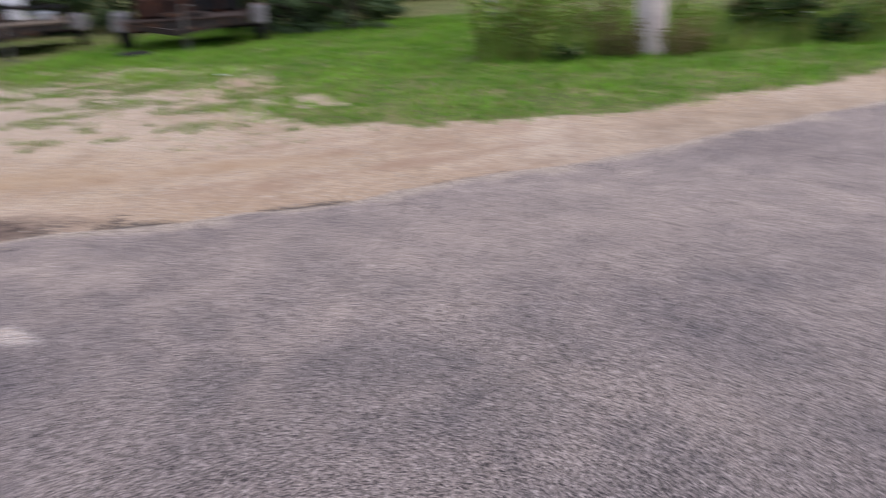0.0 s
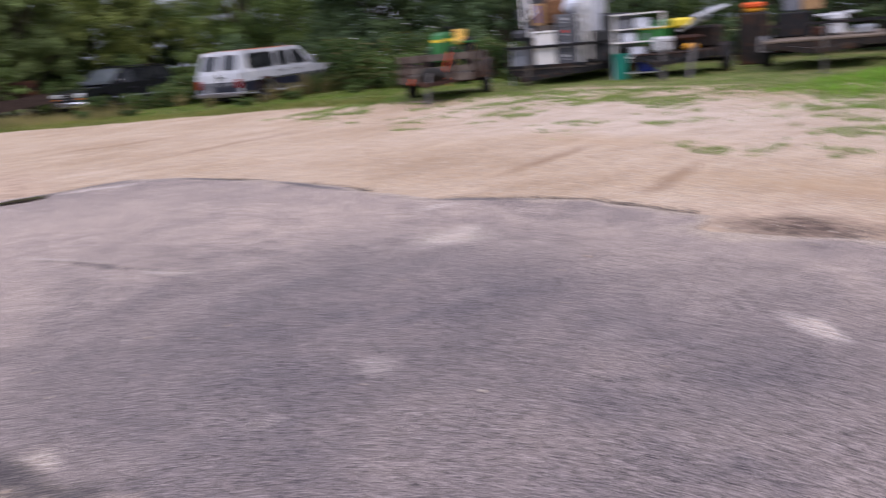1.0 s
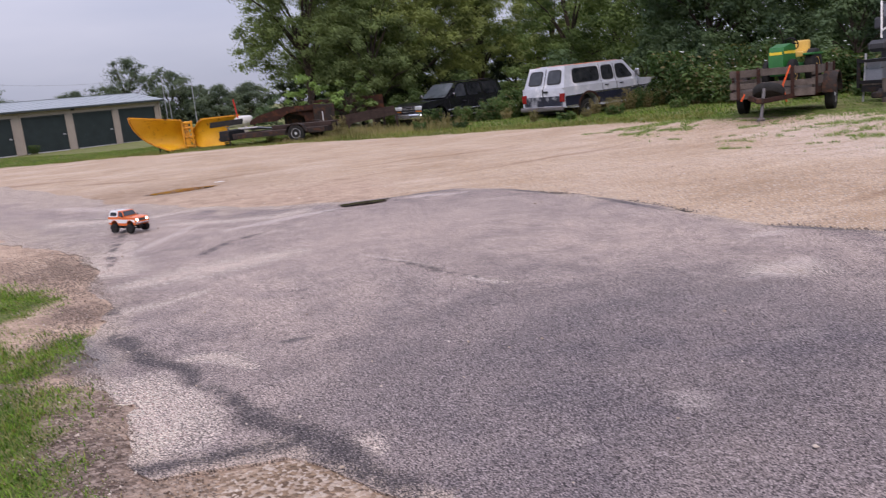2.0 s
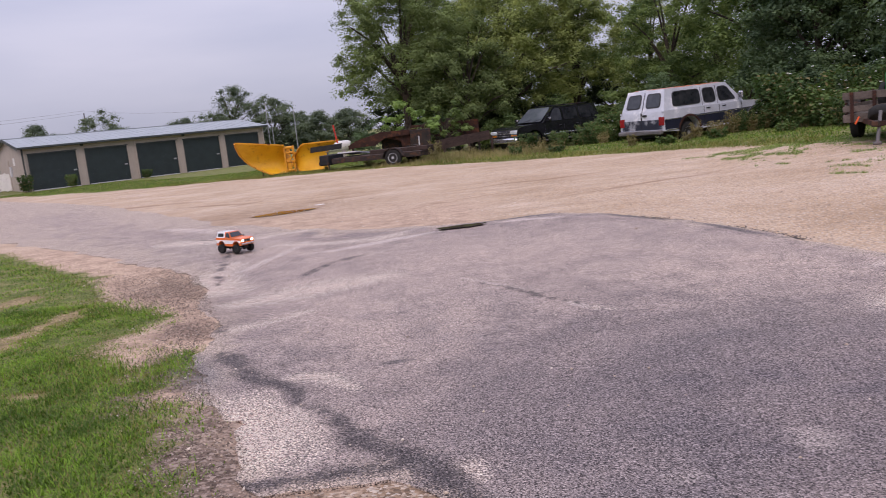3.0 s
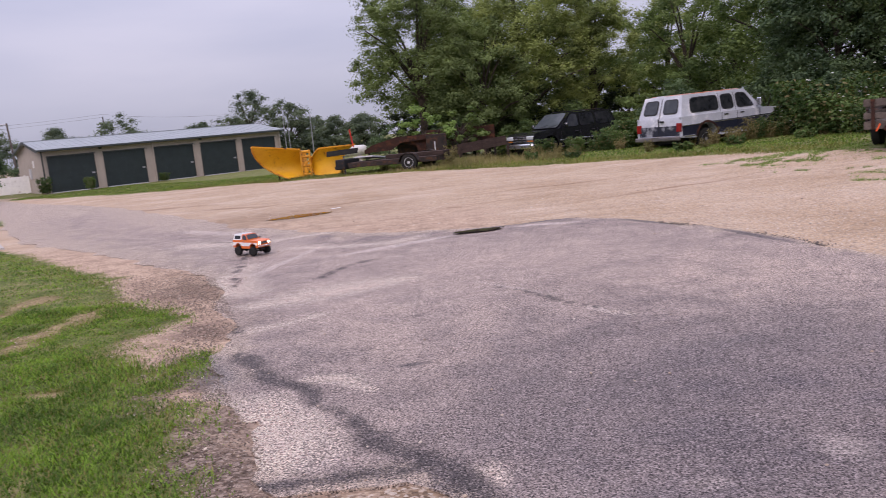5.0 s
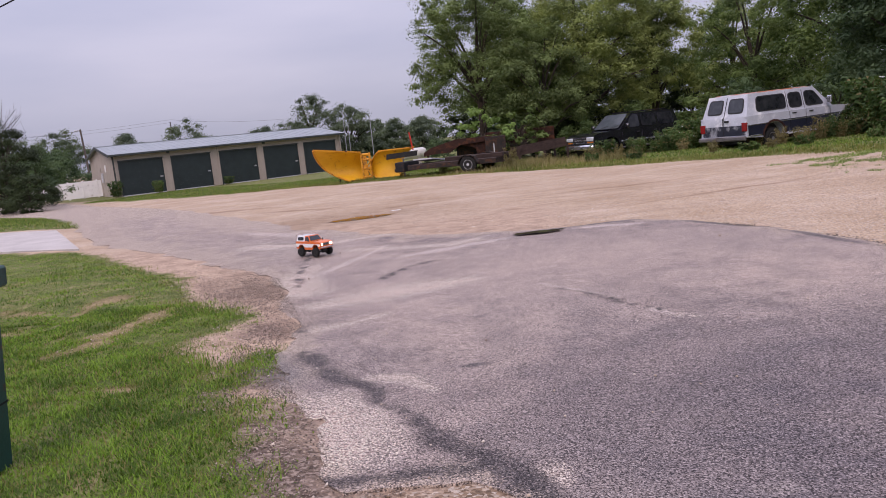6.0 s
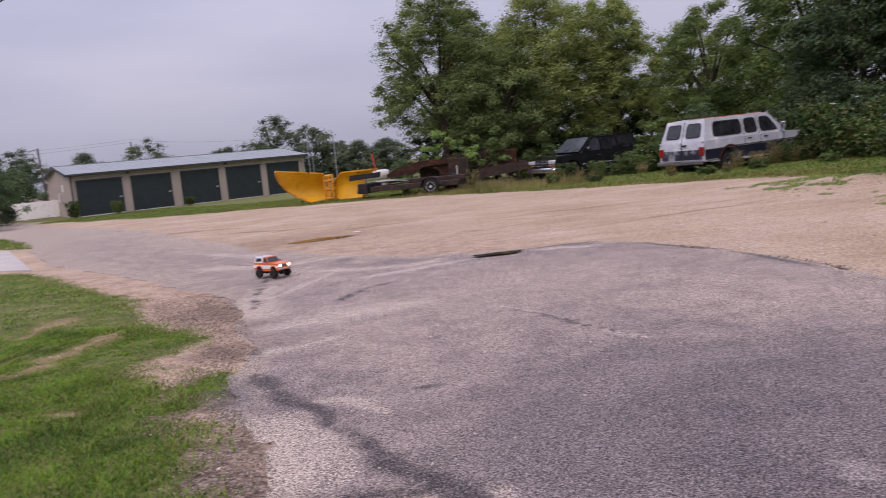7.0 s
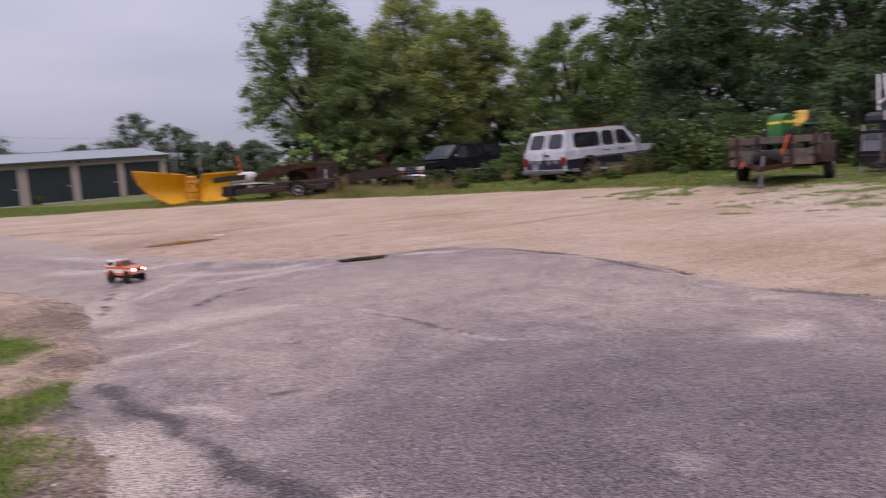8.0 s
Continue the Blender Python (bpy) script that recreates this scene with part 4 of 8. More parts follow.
# ---- storage building ----
def storage_building():
    LENGTH, DEPTH, EAVE, RIDGE = 16.7, 10.0, 2.86, 3.55
    turn = 31.0
    root = thing("storage_building", on(-21.55, 53.9, turn, 0.0), "long tan storage building with dark roll-up doors and metal roof", "building")
    bays = [(0.35, 3.25), (3.83, 6.55), (7.2, 9.95), (10.5, 13.15), (13.65, 16.25)]
    bm = bmesh.new()
    cuts = [0.0] + [v for b in bays for v in b] + [LENGTH]
    for a, b in zip(cuts[::2], cuts[1::2]):
        bx(bm, (a, 0, 0), (b, 0.18, 2.36))
    bx(bm, (0, 0, 2.36), (LENGTH, 0.18, EAVE))
    part("wall", bm, M_CREAM, root, "tan steel siding")
    for x, name in ((0.0, "wall"), (LENGTH - 0.16, "wall")):
        bm = prism(bmesh.new(), [(0.2, 0), (DEPTH, 0), (DEPTH, EAVE), (DEPTH / 2, RIDGE - 0.1), (0.2, EAVE)], 0, 0.16)
        bmesh.ops.transform(bm, matrix=Matrix(((0, 1, 0, x), (1, 0, 0, 0), (0, 0, 1, 0), (0, 0, 0, 1))), verts=bm.verts)
        part("wall", bm, M_CREAM, root)
    part("wall", box((0, DEPTH - 0.18, 0), (LENGTH, DEPTH, EAVE)), M_CREAM, root)
    # ribs of the siding
    rib = bx(bmesh.new(), (-0.025, -0.018, 0.02), (0.025, 0.0, EAVE - 0.02))
    first = part("rib", rib, M_CREAM, root)
    for k, x in enumerate([c + d for c, d in zip(cuts[::2], (0.05, 0.15, 0.15, 0.15, 0.12, 0.1))] + [c - 0.12 for c in cuts[3:-1:2]]):
        ob = first if k == 0 else new("rib", first.data)
        ob.parent = root
        ob.matrix_basis = pose(x, 0, 0)
    for a, b in bays:
        door = part("roll_up_door", box((a, 0.07, 0.05), (b, 0.11, 2.34)), M_DOOR, root, "dark green roll-up door")
        bm = bmesh.new()
        z = 0.1
        while z < 2.3:
            bx(bm, (a + 0.02, 0.052, z), (b - 0.02, 0.072, z + 0.07))
            z += 0.105
        part("slat_ridge", bm, M_DOOR, door)
        part("latch", box((b - 0.3, 0.03, 1.05), (b - 0.1, 0.055, 1.15), 0.008), M_STEEL, door, "bright steel latch")
        part("bottom_rail", box((a, 0.03, 0.0), (b, 0.12, 0.055)), M_PALEMETAL, door, "pale bottom rail")
        for x in (a - 0.05, b - 0.01):
            part("jamb_trim", box((x, -0.03, 0.0), (x + 0.06, 0.02, 2.4)), M_TRIMDARK if x < a else M_CREAM, root)
        part("head_trim", box((a - 0.06, -0.03, 2.34), (b + 0.06, 0.02, 2.42)), M_TRIMDARK, root)
    slope = math.atan2(RIDGE - EAVE, DEPTH / 2)
    rise = math.hypot(RIDGE - EAVE + 0.08, DEPTH / 2 + 0.3)
    for side in (0, 1):
        m = pose(0, -0.3, EAVE - 0.06, math.degrees(slope)) if side == 0 else pose(LENGTH, DEPTH + 0.3, EAVE - 0.06, math.degrees(slope), 0, 180)
        roof = part("roof", box((-0.25, 0, 0), (LENGTH + 0.25, rise, 0.06)), M_ROOF, root, "grey ribbed metal roof", at=m)
        seam = None
        for k in range(38):
            if seam is None:
                seam = part("seam", box((-0.012, 0, 0.06), (0.012, rise, 0.072)), M_ROOF, roof)
            else:
                ob = new("seam", seam.data)
                ob.parent = roof
                ob.matrix_basis = pose(k * 0.45 - 0.1, 0, 0)
    part("ridge_cap", prism(bmesh.new(), [(-0.2, RIDGE + 0.02), (-0.2, RIDGE + 0.065), (LENGTH + 0.2, RIDGE + 0.065), (LENGTH + 0.2, RIDGE + 0.02)], DEPTH / 2 - 0.2, DEPTH / 2 + 0.2), M_ROOF, root)
    part("gutter", box((-0.25, -0.42, EAVE - 0.14), (LENGTH + 0.25, -0.3, EAVE - 0.01), 0.02), M_TRIMDARK, root, "dark gutter along the eave")
    for x in (0.12, 7.1, LENGTH - 0.1):
        part("downspout", box((x - 0.04, -0.1, 0.05), (x + 0.04, -0.02, EAVE - 0.1), 0.01), M_CREAM, root)
    for x in (3.65, 10.5):
        lamp = part("wall_lamp", box((x - 0.1, -0.16, 2.6), (x + 0.1, -0.01, 2.78), 0.03), M_TRIMDARK, root, "dark wall lamp")
    # gable end: a door, white notices, a meter
    part("side_door", box((-0.03, 5.4, 0.05), (-0.002, 6.35, 2.1)), M_CREAM, root, "tan steel side door")
    part("notice", box((-0.03, 3.0, 1.75), (-0.004, 3.5, 2.25)), M_WHITE, root, "white notice board")
    part("meter_box", box((-0.12, 4.4, 1.0), (-0.002, 4.8, 1.7), 0.02), M_PALEMETAL, root)
    part("corner_trim", box((-0.02, -0.02, 0), (0.1, 0.0, EAVE)), M_TRIMDARK, root)
    for s in (0, 1):
        y0, y1 = (-0.3, DEPTH / 2) if s == 0 else (DEPTH / 2, DEPTH + 0.3)
        z0, z1 = (EAVE - 0.1, RIDGE) if s == 0 else (RIDGE, EAVE - 0.1)
        part("rake_trim", slab([(-0.29, y0, z0 - 0.1), (-0.29, y1, z1 - 0.1), (-0.29, y1, z1 + 0.08), (-0.29, y0, z0 + 0.08)], 0.03), M_TRIMDARK, root)


storage_building()

# ---- plants ----
rng = np.random.default_rng(7)


def leaf_cloud(centres, radii, each, size, up=0.35, droop=0.0, far=False):
    """Many small folded leaves round the given centres; arrays of points and quads."""
    n = len(centres) * each
    c = np.repeat(np.asarray(centres, float), each, 0)
    r = np.repeat(np.asarray(radii, float), each)[:, None]
    d = rng.normal(size=(n, 3))
    d /= np.linalg.norm(d, axis=1, keepdims=True)
    pos = c + d * r * np.minimum(np.abs(rng.normal(size=(n, 1))), 1.4) * 0.85 * np.array([1, 1, 0.6])
    nor = d + rng.normal(size=(n, 3)) * 0.35 + np.array([0, 0, up * 2])
    nor /= np.linalg.norm(nor, axis=1, keepdims=True)
    a = np.cross(nor, rng.normal(size=(n, 3)))
    a /= np.linalg.norm(a, axis=1, keepdims=True)
    b = np.cross(nor, a)
    s = size * rng.uniform(0.6, 1.35, (n, 1))
    a, b = a * s, b * s * 0.55
    if far:
        return np.stack([pos - a, pos + a * 0.7 + b, pos + a * 0.7 - b], 1).reshape(-1, 3), np.arange(3 * n).reshape(-1, 3)
    fold = nor * s * 0.12
    v = np.stack([pos - a, pos + b + fold, pos + a - nor * s * 0.2, pos - b + fold], 1).reshape(-1, 3)
    v[:, 2] -= droop
    return v, np.arange(4 * n).reshape(-1, 4)


def tree(name, x, y, height, spread_by, material, label, clumps=80, each=110, leaf=0.11, low=0.16, seed=1, lean=0.0, kind_of="tree", puff=1.0):
    """A tapered trunk with limbs, and a crown of clumps of leaves with gaps between them."""
    global rng
    rng = np.random.default_rng(seed)
    root = thing(name, on(x, y, seed * 67.0), label, kind_of)
    trunk_top = height * 0.45
    bm = bmesh.new()
    rod(bm, (0, 0, -0.2), (lean * 0.4, 0, trunk_top), height * 0.022, 9, height * 0.013)
    cs, rs = [], []
    lobes = [(6.2832 * (k + rng.uniform(0, 0.8)) / 13, rng.uniform(0.6, 1.1), k % 3 / 2.0 * 0.9 + rng.uniform(-0.08, 0.1)) for k in range(13)]
    while len(cs) < clumps:
        u = rng.uniform(0, 1)
        ang, out, hi = lobes[rng.integers(len(lobes))]
        z = low + (1 - low) * min(1, max(0, 0.42 * u + 0.6 * hi))
        girth = max(0.3, 1 - abs(z - 0.42) ** 2.2 * 2.6)
        rad = spread_by * girth * out * math.sqrt(rng.uniform(0.1, 1.0))
        th = ang + rng.normal() * 0.45
        cs.append((rad * math.cos(th) + lean * z, rad * math.sin(th), height * z * rng.uniform(0.94, 1.02)))
        rs.append(puff * spread_by * rng.uniform(0.09, 0.19))
    for k in range(0, clumps, max(1, clumps // 16)):
        p = Vector(cs[k])
        z0 = min(trunk_top, max(height * 0.12, p.z * 0.55))
        s = Vector((lean * 0.4 * z0 / trunk_top, 0, z0))
        bend = s.lerp(p, 0.55) + Vector((0, 0, height * 0.04))
        rod(bm, s, bend, height * 0.009, 6, height * 0.006)
        rod(bm, bend, p, height * 0.006, 5, height * 0.002)
    part("trunk", bm, M_BARK, root, "dark bark")
    v, f = leaf_cloud(cs, rs, each, leaf, far=True)
    raw("crown", v, f, material, root)
    return root


def weed_clump(name, label, material, height, width, stems, leaf, each=26, flowers=0, seed=1, group=""):
    global rng
    rng = np.random.default_rng(seed)
    root = thing(name, pose(0, 0, 0), label, "weeds", group)
    bm = bmesh.new()
    cs, rs = [], []
    for k in range(stems):
        a, r = rng.uniform(0, 6.28), width * math.sqrt(rng.uniform(0, 1))
        b = Vector((r * 0.55 * math.cos(a), r * 0.55 * math.sin(a), -0.03))
        t = Vector((r * math.cos(a), r * math.sin(a), height * rng.uniform(0.55, 1.05)))
        rod(bm, b, t, 0.008, 4, 0.003)
        for u in (0.35, 0.6, 0.85, 1.0):
            cs.append(b.lerp(t, u))
            rs.append(height * 0.16)
    part("stems", bm, L_DRYWEED, root)
    v, f = leaf_cloud(cs, rs, each, leaf, 0.5)
    v[:, 2] = np.maximum(v[:, 2], 0.01)
    raw("leaves", v, f, material, root)
    if flowers:
        bm = bmesh.new()
        for k in range(flowers):
            c = Vector(cs[rng.integers(len(cs))]) + Vector(rng.normal(size=3) * height * 0.1)
            c.z = abs(c.z) + height * 0.15
            bmesh.ops.create_icosphere(bm, subdivisions=1, radius=0.035, matrix=Matrix.Translation(c) @ Matrix.Diagonal((1, 1, 0.4, 1)))
        part("blossom", bm, L_FLOWER, root, "small white blossoms")
    return root


def blades(name, outline, count, low, high, width, material, label, want=0.0, most=9.0, lean=0.5, seed=3, thick=1.0):
    """Grass as single bent blades, only where the ground is grassy."""
    r = np.random.default_rng(seed)
    o = np.array(outline)
    lo, hi = o.min(0), o.max(0)
    xs, ys = [], []
    got = 0
    while got < count:
        x, y = r.uniform(lo[0], hi[0], count), r.uniform(lo[1], hi[1], count)
        k = (reach(x, y, outline) > 0) & (grassiness(x, y) > want + r.normal(size=count) * (0.1 if width < 0.003 else 0.16)) & (grassiness(x, y) < most)
        k &= (mottle(1.9 * x, 1.9 * y, 4.0) + 0.6 * mottle(6.1 * x, 6.1 * y, 9.0) + r.normal(size=count) * 0.7 > -0.6 * thick)
        xs.append(x[k]), ys.append(y[k])
        got += k.sum()
        if len(xs) > 40:
            break
    x, y = np.concatenate(xs)[:count], np.concatenate(ys)[:count]
    n = len(x)
    h = r.uniform(low, high, n) * (0.8 + 0.35 * mottle(1.3 * x, 1.3 * y, 1.0) + 0.25 * mottle(4.7 * x, 4.7 * y, 11.0))
    th = r.uniform(0, 6.2832, n)
    bend = h * r.uniform(0.1, lean * 1.6, n)
    z = surface(x, y, grassiness(x, y), reach(x, y, ASPHALT)) - 0.004
    w = width * r.uniform(0.6, 1.3, n)
    cx, sx = np.cos(th), np.sin(th)
    base = np.stack([x, y, z], 1)
    side = np.stack([-sx * w, cx * w, 0 * w], 1)
    mid = base + np.stack([cx * bend * 0.35, sx * bend * 0.35, h * 0.6], 1)
    tip = base + np.stack([cx * bend, sx * bend, h], 1)
    if width < 0.004:
        v = np.stack([base - side, base + side, mid + side * 0.7, mid - side * 0.7, tip], 1).reshape(-1, 3)
        i = 5 * np.arange(n)[:, None]
        f = np.concatenate([i + np.array([[0, 1, 2]]), i + np.array([[0, 2, 3]]), i + np.array([[3, 2, 4]])])
    else:
        v, f = np.stack([base - 1.2 * side, base + 1.2 * side, tip], 1).reshape(-1, 3), np.arange(3 * n).reshape(-1, 3)
    ob = raw(name, v, f, material)
    return tagged(ob, label, "grass", kind="stuff")


# trees north, behind the parked vehicles
tree("tree", 2.6, 42.5, 10.2, 4.0, L_MAPLE, "broad maple with dull green crown down to the ground", 300, 320, 0.061, 0.24, 11)
tree("tree", 4.6, 46.0, 9.2, 3.6, L_MID, "dark green broadleaf tree behind the maple", 180, 330, 0.058, 0.14, 12)
tree("tree", 8.0, 42.5, 10.4, 4.6, L_YELLOW, "tall yellow-green maple behind the parked vehicles", 310, 320, 0.061, 0.22, 13)
tree("tree", 12.0, 43.5, 9.4, 3.2, L_YELLOW, "yellow-green maple with an airy crown", 260, 320, 0.061, 0.24, 14)
tree("tree", 5.6, 40.5, 7.2, 3.0, L_MAPLE, "smaller dull green maple with low branches", 200, 340, 0.056, 0.2, 15)
tree("tree", 17.6, 47.0, 8.5, 3.6, L_YELLOW, "light yellow-green tree behind darker ones", 200, 320, 0.06, 0.13, 16)
tree("tree", 15.6, 39.0, 7.9, 3.3, L_MID, "mid-green tree beside dark ones", 200, 320, 0.058, 0.12, 17)
for x, y, h, r, s in ((9.6, 49.0, 8.4, 3.8, 201), (13.6, 50.0, 7.2, 3.4, 202), (4.4, 50.5, 7.6, 3.6, 203), (20.5, 44.0, 8.6, 3.6, 204)):
    tree("tree", x, y, h, r, L_MAPLE, "dull green tree in the second row of the wood", 120, 190, 0.085, 0.05, s, puff=1.5)
tree("bush", 0.6, 38.2, 1.7, 1.5, L_DARK, "dark low bush behind the rusty frame", 36, 150, 0.055, 0.02, 96, kind_of="bush")
tree("bush", 3.2, 39.0, 1.9, 1.5, L_DARK, "dark low bush behind the rusty frame", 36, 150, 0.055, 0.02, 97, kind_of="bush")
L_BRIGHT = leafy("bright_sapling_leaves", (0.24, 0.36, 0.1), (0.13, 0.21, 0.06))
tree("sapling", 2.2, 36.6, 2.8, 1.4, L_BRIGHT, "bright green sapling at the foot of the maples", 34, 80, 0.09, 0.1, 18)
tree("sapling", 3.9, 37.4, 2.6, 1.4, L_MID, "bright green bushy sapling", 30, 80, 0.09, 0.1, 19)
DARKS = ((18.6, 34.8, 11.0, 3.9, 21), (20.5, 31.5, 12.5, 4.6, 22), (17.8, 29.8, 8.0, 3.0, 23), (22.5, 27.0, 12.5, 4.5, 24), (20.0, 24.2, 9.5, 3.4, 25),
         (24.5, 22.5, 12.0, 4.4, 26), (22.3, 19.0, 9.5, 3.5, 27), (26.5, 17.0, 12.0, 4.4, 28), (25.5, 12.8, 10.0, 3.8, 29), (28.5, 9.0, 12.0, 4.4, 30), (31.0, 14.0, 13.0, 4.8, 31))
for x, y, h, r, s in DARKS:
    tree("tree", x, y, h, r, L_DARK if s % 3 else L_MID, "tall dark green tree with dense crown", 220, 200, 0.081, 0.07, s, puff=1.25)
# undergrowth that closes the wood's edge
for k, (x, y, h, r) in enumerate(((13.2, 33.0, 2.6, 1.7), (15.6, 31.0, 3.0, 1.9), (16.6, 27.6, 2.6, 1.7), (15.4, 25.6, 2.0, 1.4), (17.2, 24.0, 2.8, 1.8), (17.8, 21.6, 3.0, 1.9), (19.0, 19.0, 3.0, 1.8),
                                  (20.4, 16.6, 3.2, 1.9), (21.6, 14.2, 3.2, 2.0), (22.4, 11.6, 3.0, 1.9), (22.8, 9.0, 3.2, 2.0), (23.2, 6.6, 3.4, 2.1), (22.4, 4.4, 2.8, 1.7), (21.2, 2.9, 1.9, 1.3), (25.0, 3.4, 3.6, 2.2),
                                  (9.6, 39.0, 2.4, 1.7), (12.4, 38.2, 2.6, 1.8), (7.0, 38.6, 2.2, 1.5), (13.6, 35.6, 3.0, 1.8))):
    tree("bush", x, y, h, r, L_MID if x < 13 else L_DARK, "dense leafy bush at the edge of the wood", 56, 150, 0.065, 0.02, 40 + k, kind_of="bush", puff=1.3)
# bushes added to block light behind the trunks, coloured dark as canopy shade
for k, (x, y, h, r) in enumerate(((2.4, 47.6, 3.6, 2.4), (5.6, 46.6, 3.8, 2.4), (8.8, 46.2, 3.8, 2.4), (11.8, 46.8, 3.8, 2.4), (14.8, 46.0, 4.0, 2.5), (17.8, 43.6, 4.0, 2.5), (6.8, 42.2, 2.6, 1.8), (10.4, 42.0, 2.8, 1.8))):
    tree("bush", x, y, h, r, L_SHADE, "undergrowth added deep between the maples, leaves darkened as its shade", 60, 150, 0.085, 0.02, 140 + k, kind_of="bush")
for k, (x, y, h, r) in enumerate(((18.4, 2.7, 2.8, 1.5), (19.0, 4.2, 3.0, 1.7), (20.6, 5.6, 3.2, 1.8))):
    tree("bush", x, y, h, r, L_DARK, "dense leafy bush at the edge of the wood", 60, 200, 0.055, 0.02, 160 + k, kind_of="bush")
# trees far off, west and north-west
for k, (x, y, h, r) in enumerate(((-26.4, 88.0, 6.3, 3.9), (-19.5, 92.0, 5.2, 3.0), (-13.0, 86.0, 8.0, 3.9), (-9.0, 88.0, 6.4, 3.0), (-4.0, 82.0, 3.7, 2.4), (-6.6, 90.0, 4.2, 2.6), (-1.2, 84.0, 3.8, 2.6),
                                  (-16.5, 95.0, 5.0, 3.4), (-33.5, 88.0, 5.6, 3.2), (-37.0, 80.0, 6.0, 3.6), (-41.0, 76.0, 6.4, 3.8), (-45.0, 82.0, 7.0, 4.2), (-50.0, 76.0, 6.5, 4.2))):
    tree("tree", x, y, h, r, L_FAR, "far round-headed green tree beyond the building", 110, 190, 0.099, 0.06, 70 + k, puff=1.35)
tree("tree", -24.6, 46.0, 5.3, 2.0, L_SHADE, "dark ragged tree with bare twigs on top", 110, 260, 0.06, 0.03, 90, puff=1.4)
tree("tree", -25.6, 51.5, 4.0, 2.3, L_DARK, "dark low tree beside the road", 80, 230, 0.062, 0.03, 91, puff=1.6)
tree("tree", -31.0, 66.0, 4.3, 2.8, L_DARK, "far dark green tree beyond the white fence", 70, 200, 0.08, 0.04, 92, puff=1.6)
tree("tree", -43.0, 70.0, 5.8, 3.0, L_FAR, "far dark green tree beyond the white fence", 70, 200, 0.09, 0.04, 94, puff=1.6)
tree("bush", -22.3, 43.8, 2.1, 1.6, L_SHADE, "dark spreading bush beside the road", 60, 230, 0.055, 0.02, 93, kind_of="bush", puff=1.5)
twigs = thing("dead_tree", on(-25.0, 47.0), "bare grey leafless branches above a dark tree", "tree")
bm = bmesh.new()
twig = random.Random(8)
for k in range(26):
    a = k * 2.4
    p = Vector((0.1 * math.cos(a), 0.1 * math.sin(a), 3.0 + 0.075 * k))
    q = p + Vector((twig.uniform(0.7, 1.5) * math.cos(a), twig.uniform(0.7, 1.5) * math.sin(a), twig.uniform(0.6, 1.7)))
    rod(bm, p, q, 0.02, 4, 0.008)
    for j in range(5):
        b = p.lerp(q, twig.uniform(0.35, 1.0))
        rod(bm, b, b + Vector((twig.uniform(-0.5, 0.5), twig.uniform(-0.5, 0.5), twig.uniform(0.2, 0.7))), 0.008, 3, 0.003)
rod(bm, (0, 0, -0.1), (0, 0, 5.6), 0.12, 7, 0.02)
part("trunk", bm, M_BARK, twigs)

# weeds
leafy_weed = weed_clump("weeds", "clump of tall green weeds", L_WEED, 0.95, 0.5, 22, 0.05, 30, 0, 101, "weeds along the fence line")
tall_weed = weed_clump("tall_weeds", "tall bright green weeds round the pole", L_WEEDBRIGHT, 1.15, 0.5, 26, 0.045, 7, 0, 105, "weeds along the fence line")
flower_weed = weed_clump("flowering_weeds", "green weeds with white blossoms", L_WEED, 1.15, 0.6, 24, 0.055, 30, 22, 102, "weeds along the fence line")
dry_tuft = weed_clump("dry_weeds", "tuft of tall dry brown weeds", L_DRYWEED, 0.8, 0.35, 30, 0.028, 12, 0, 103, "weeds along the fence line")
low_weed = weed_clump("low_weeds", "low patch of broad-leaved weeds", L_WEED, 0.4, 0.42, 18, 0.05, 24, 0, 104, "weeds along the fence line")
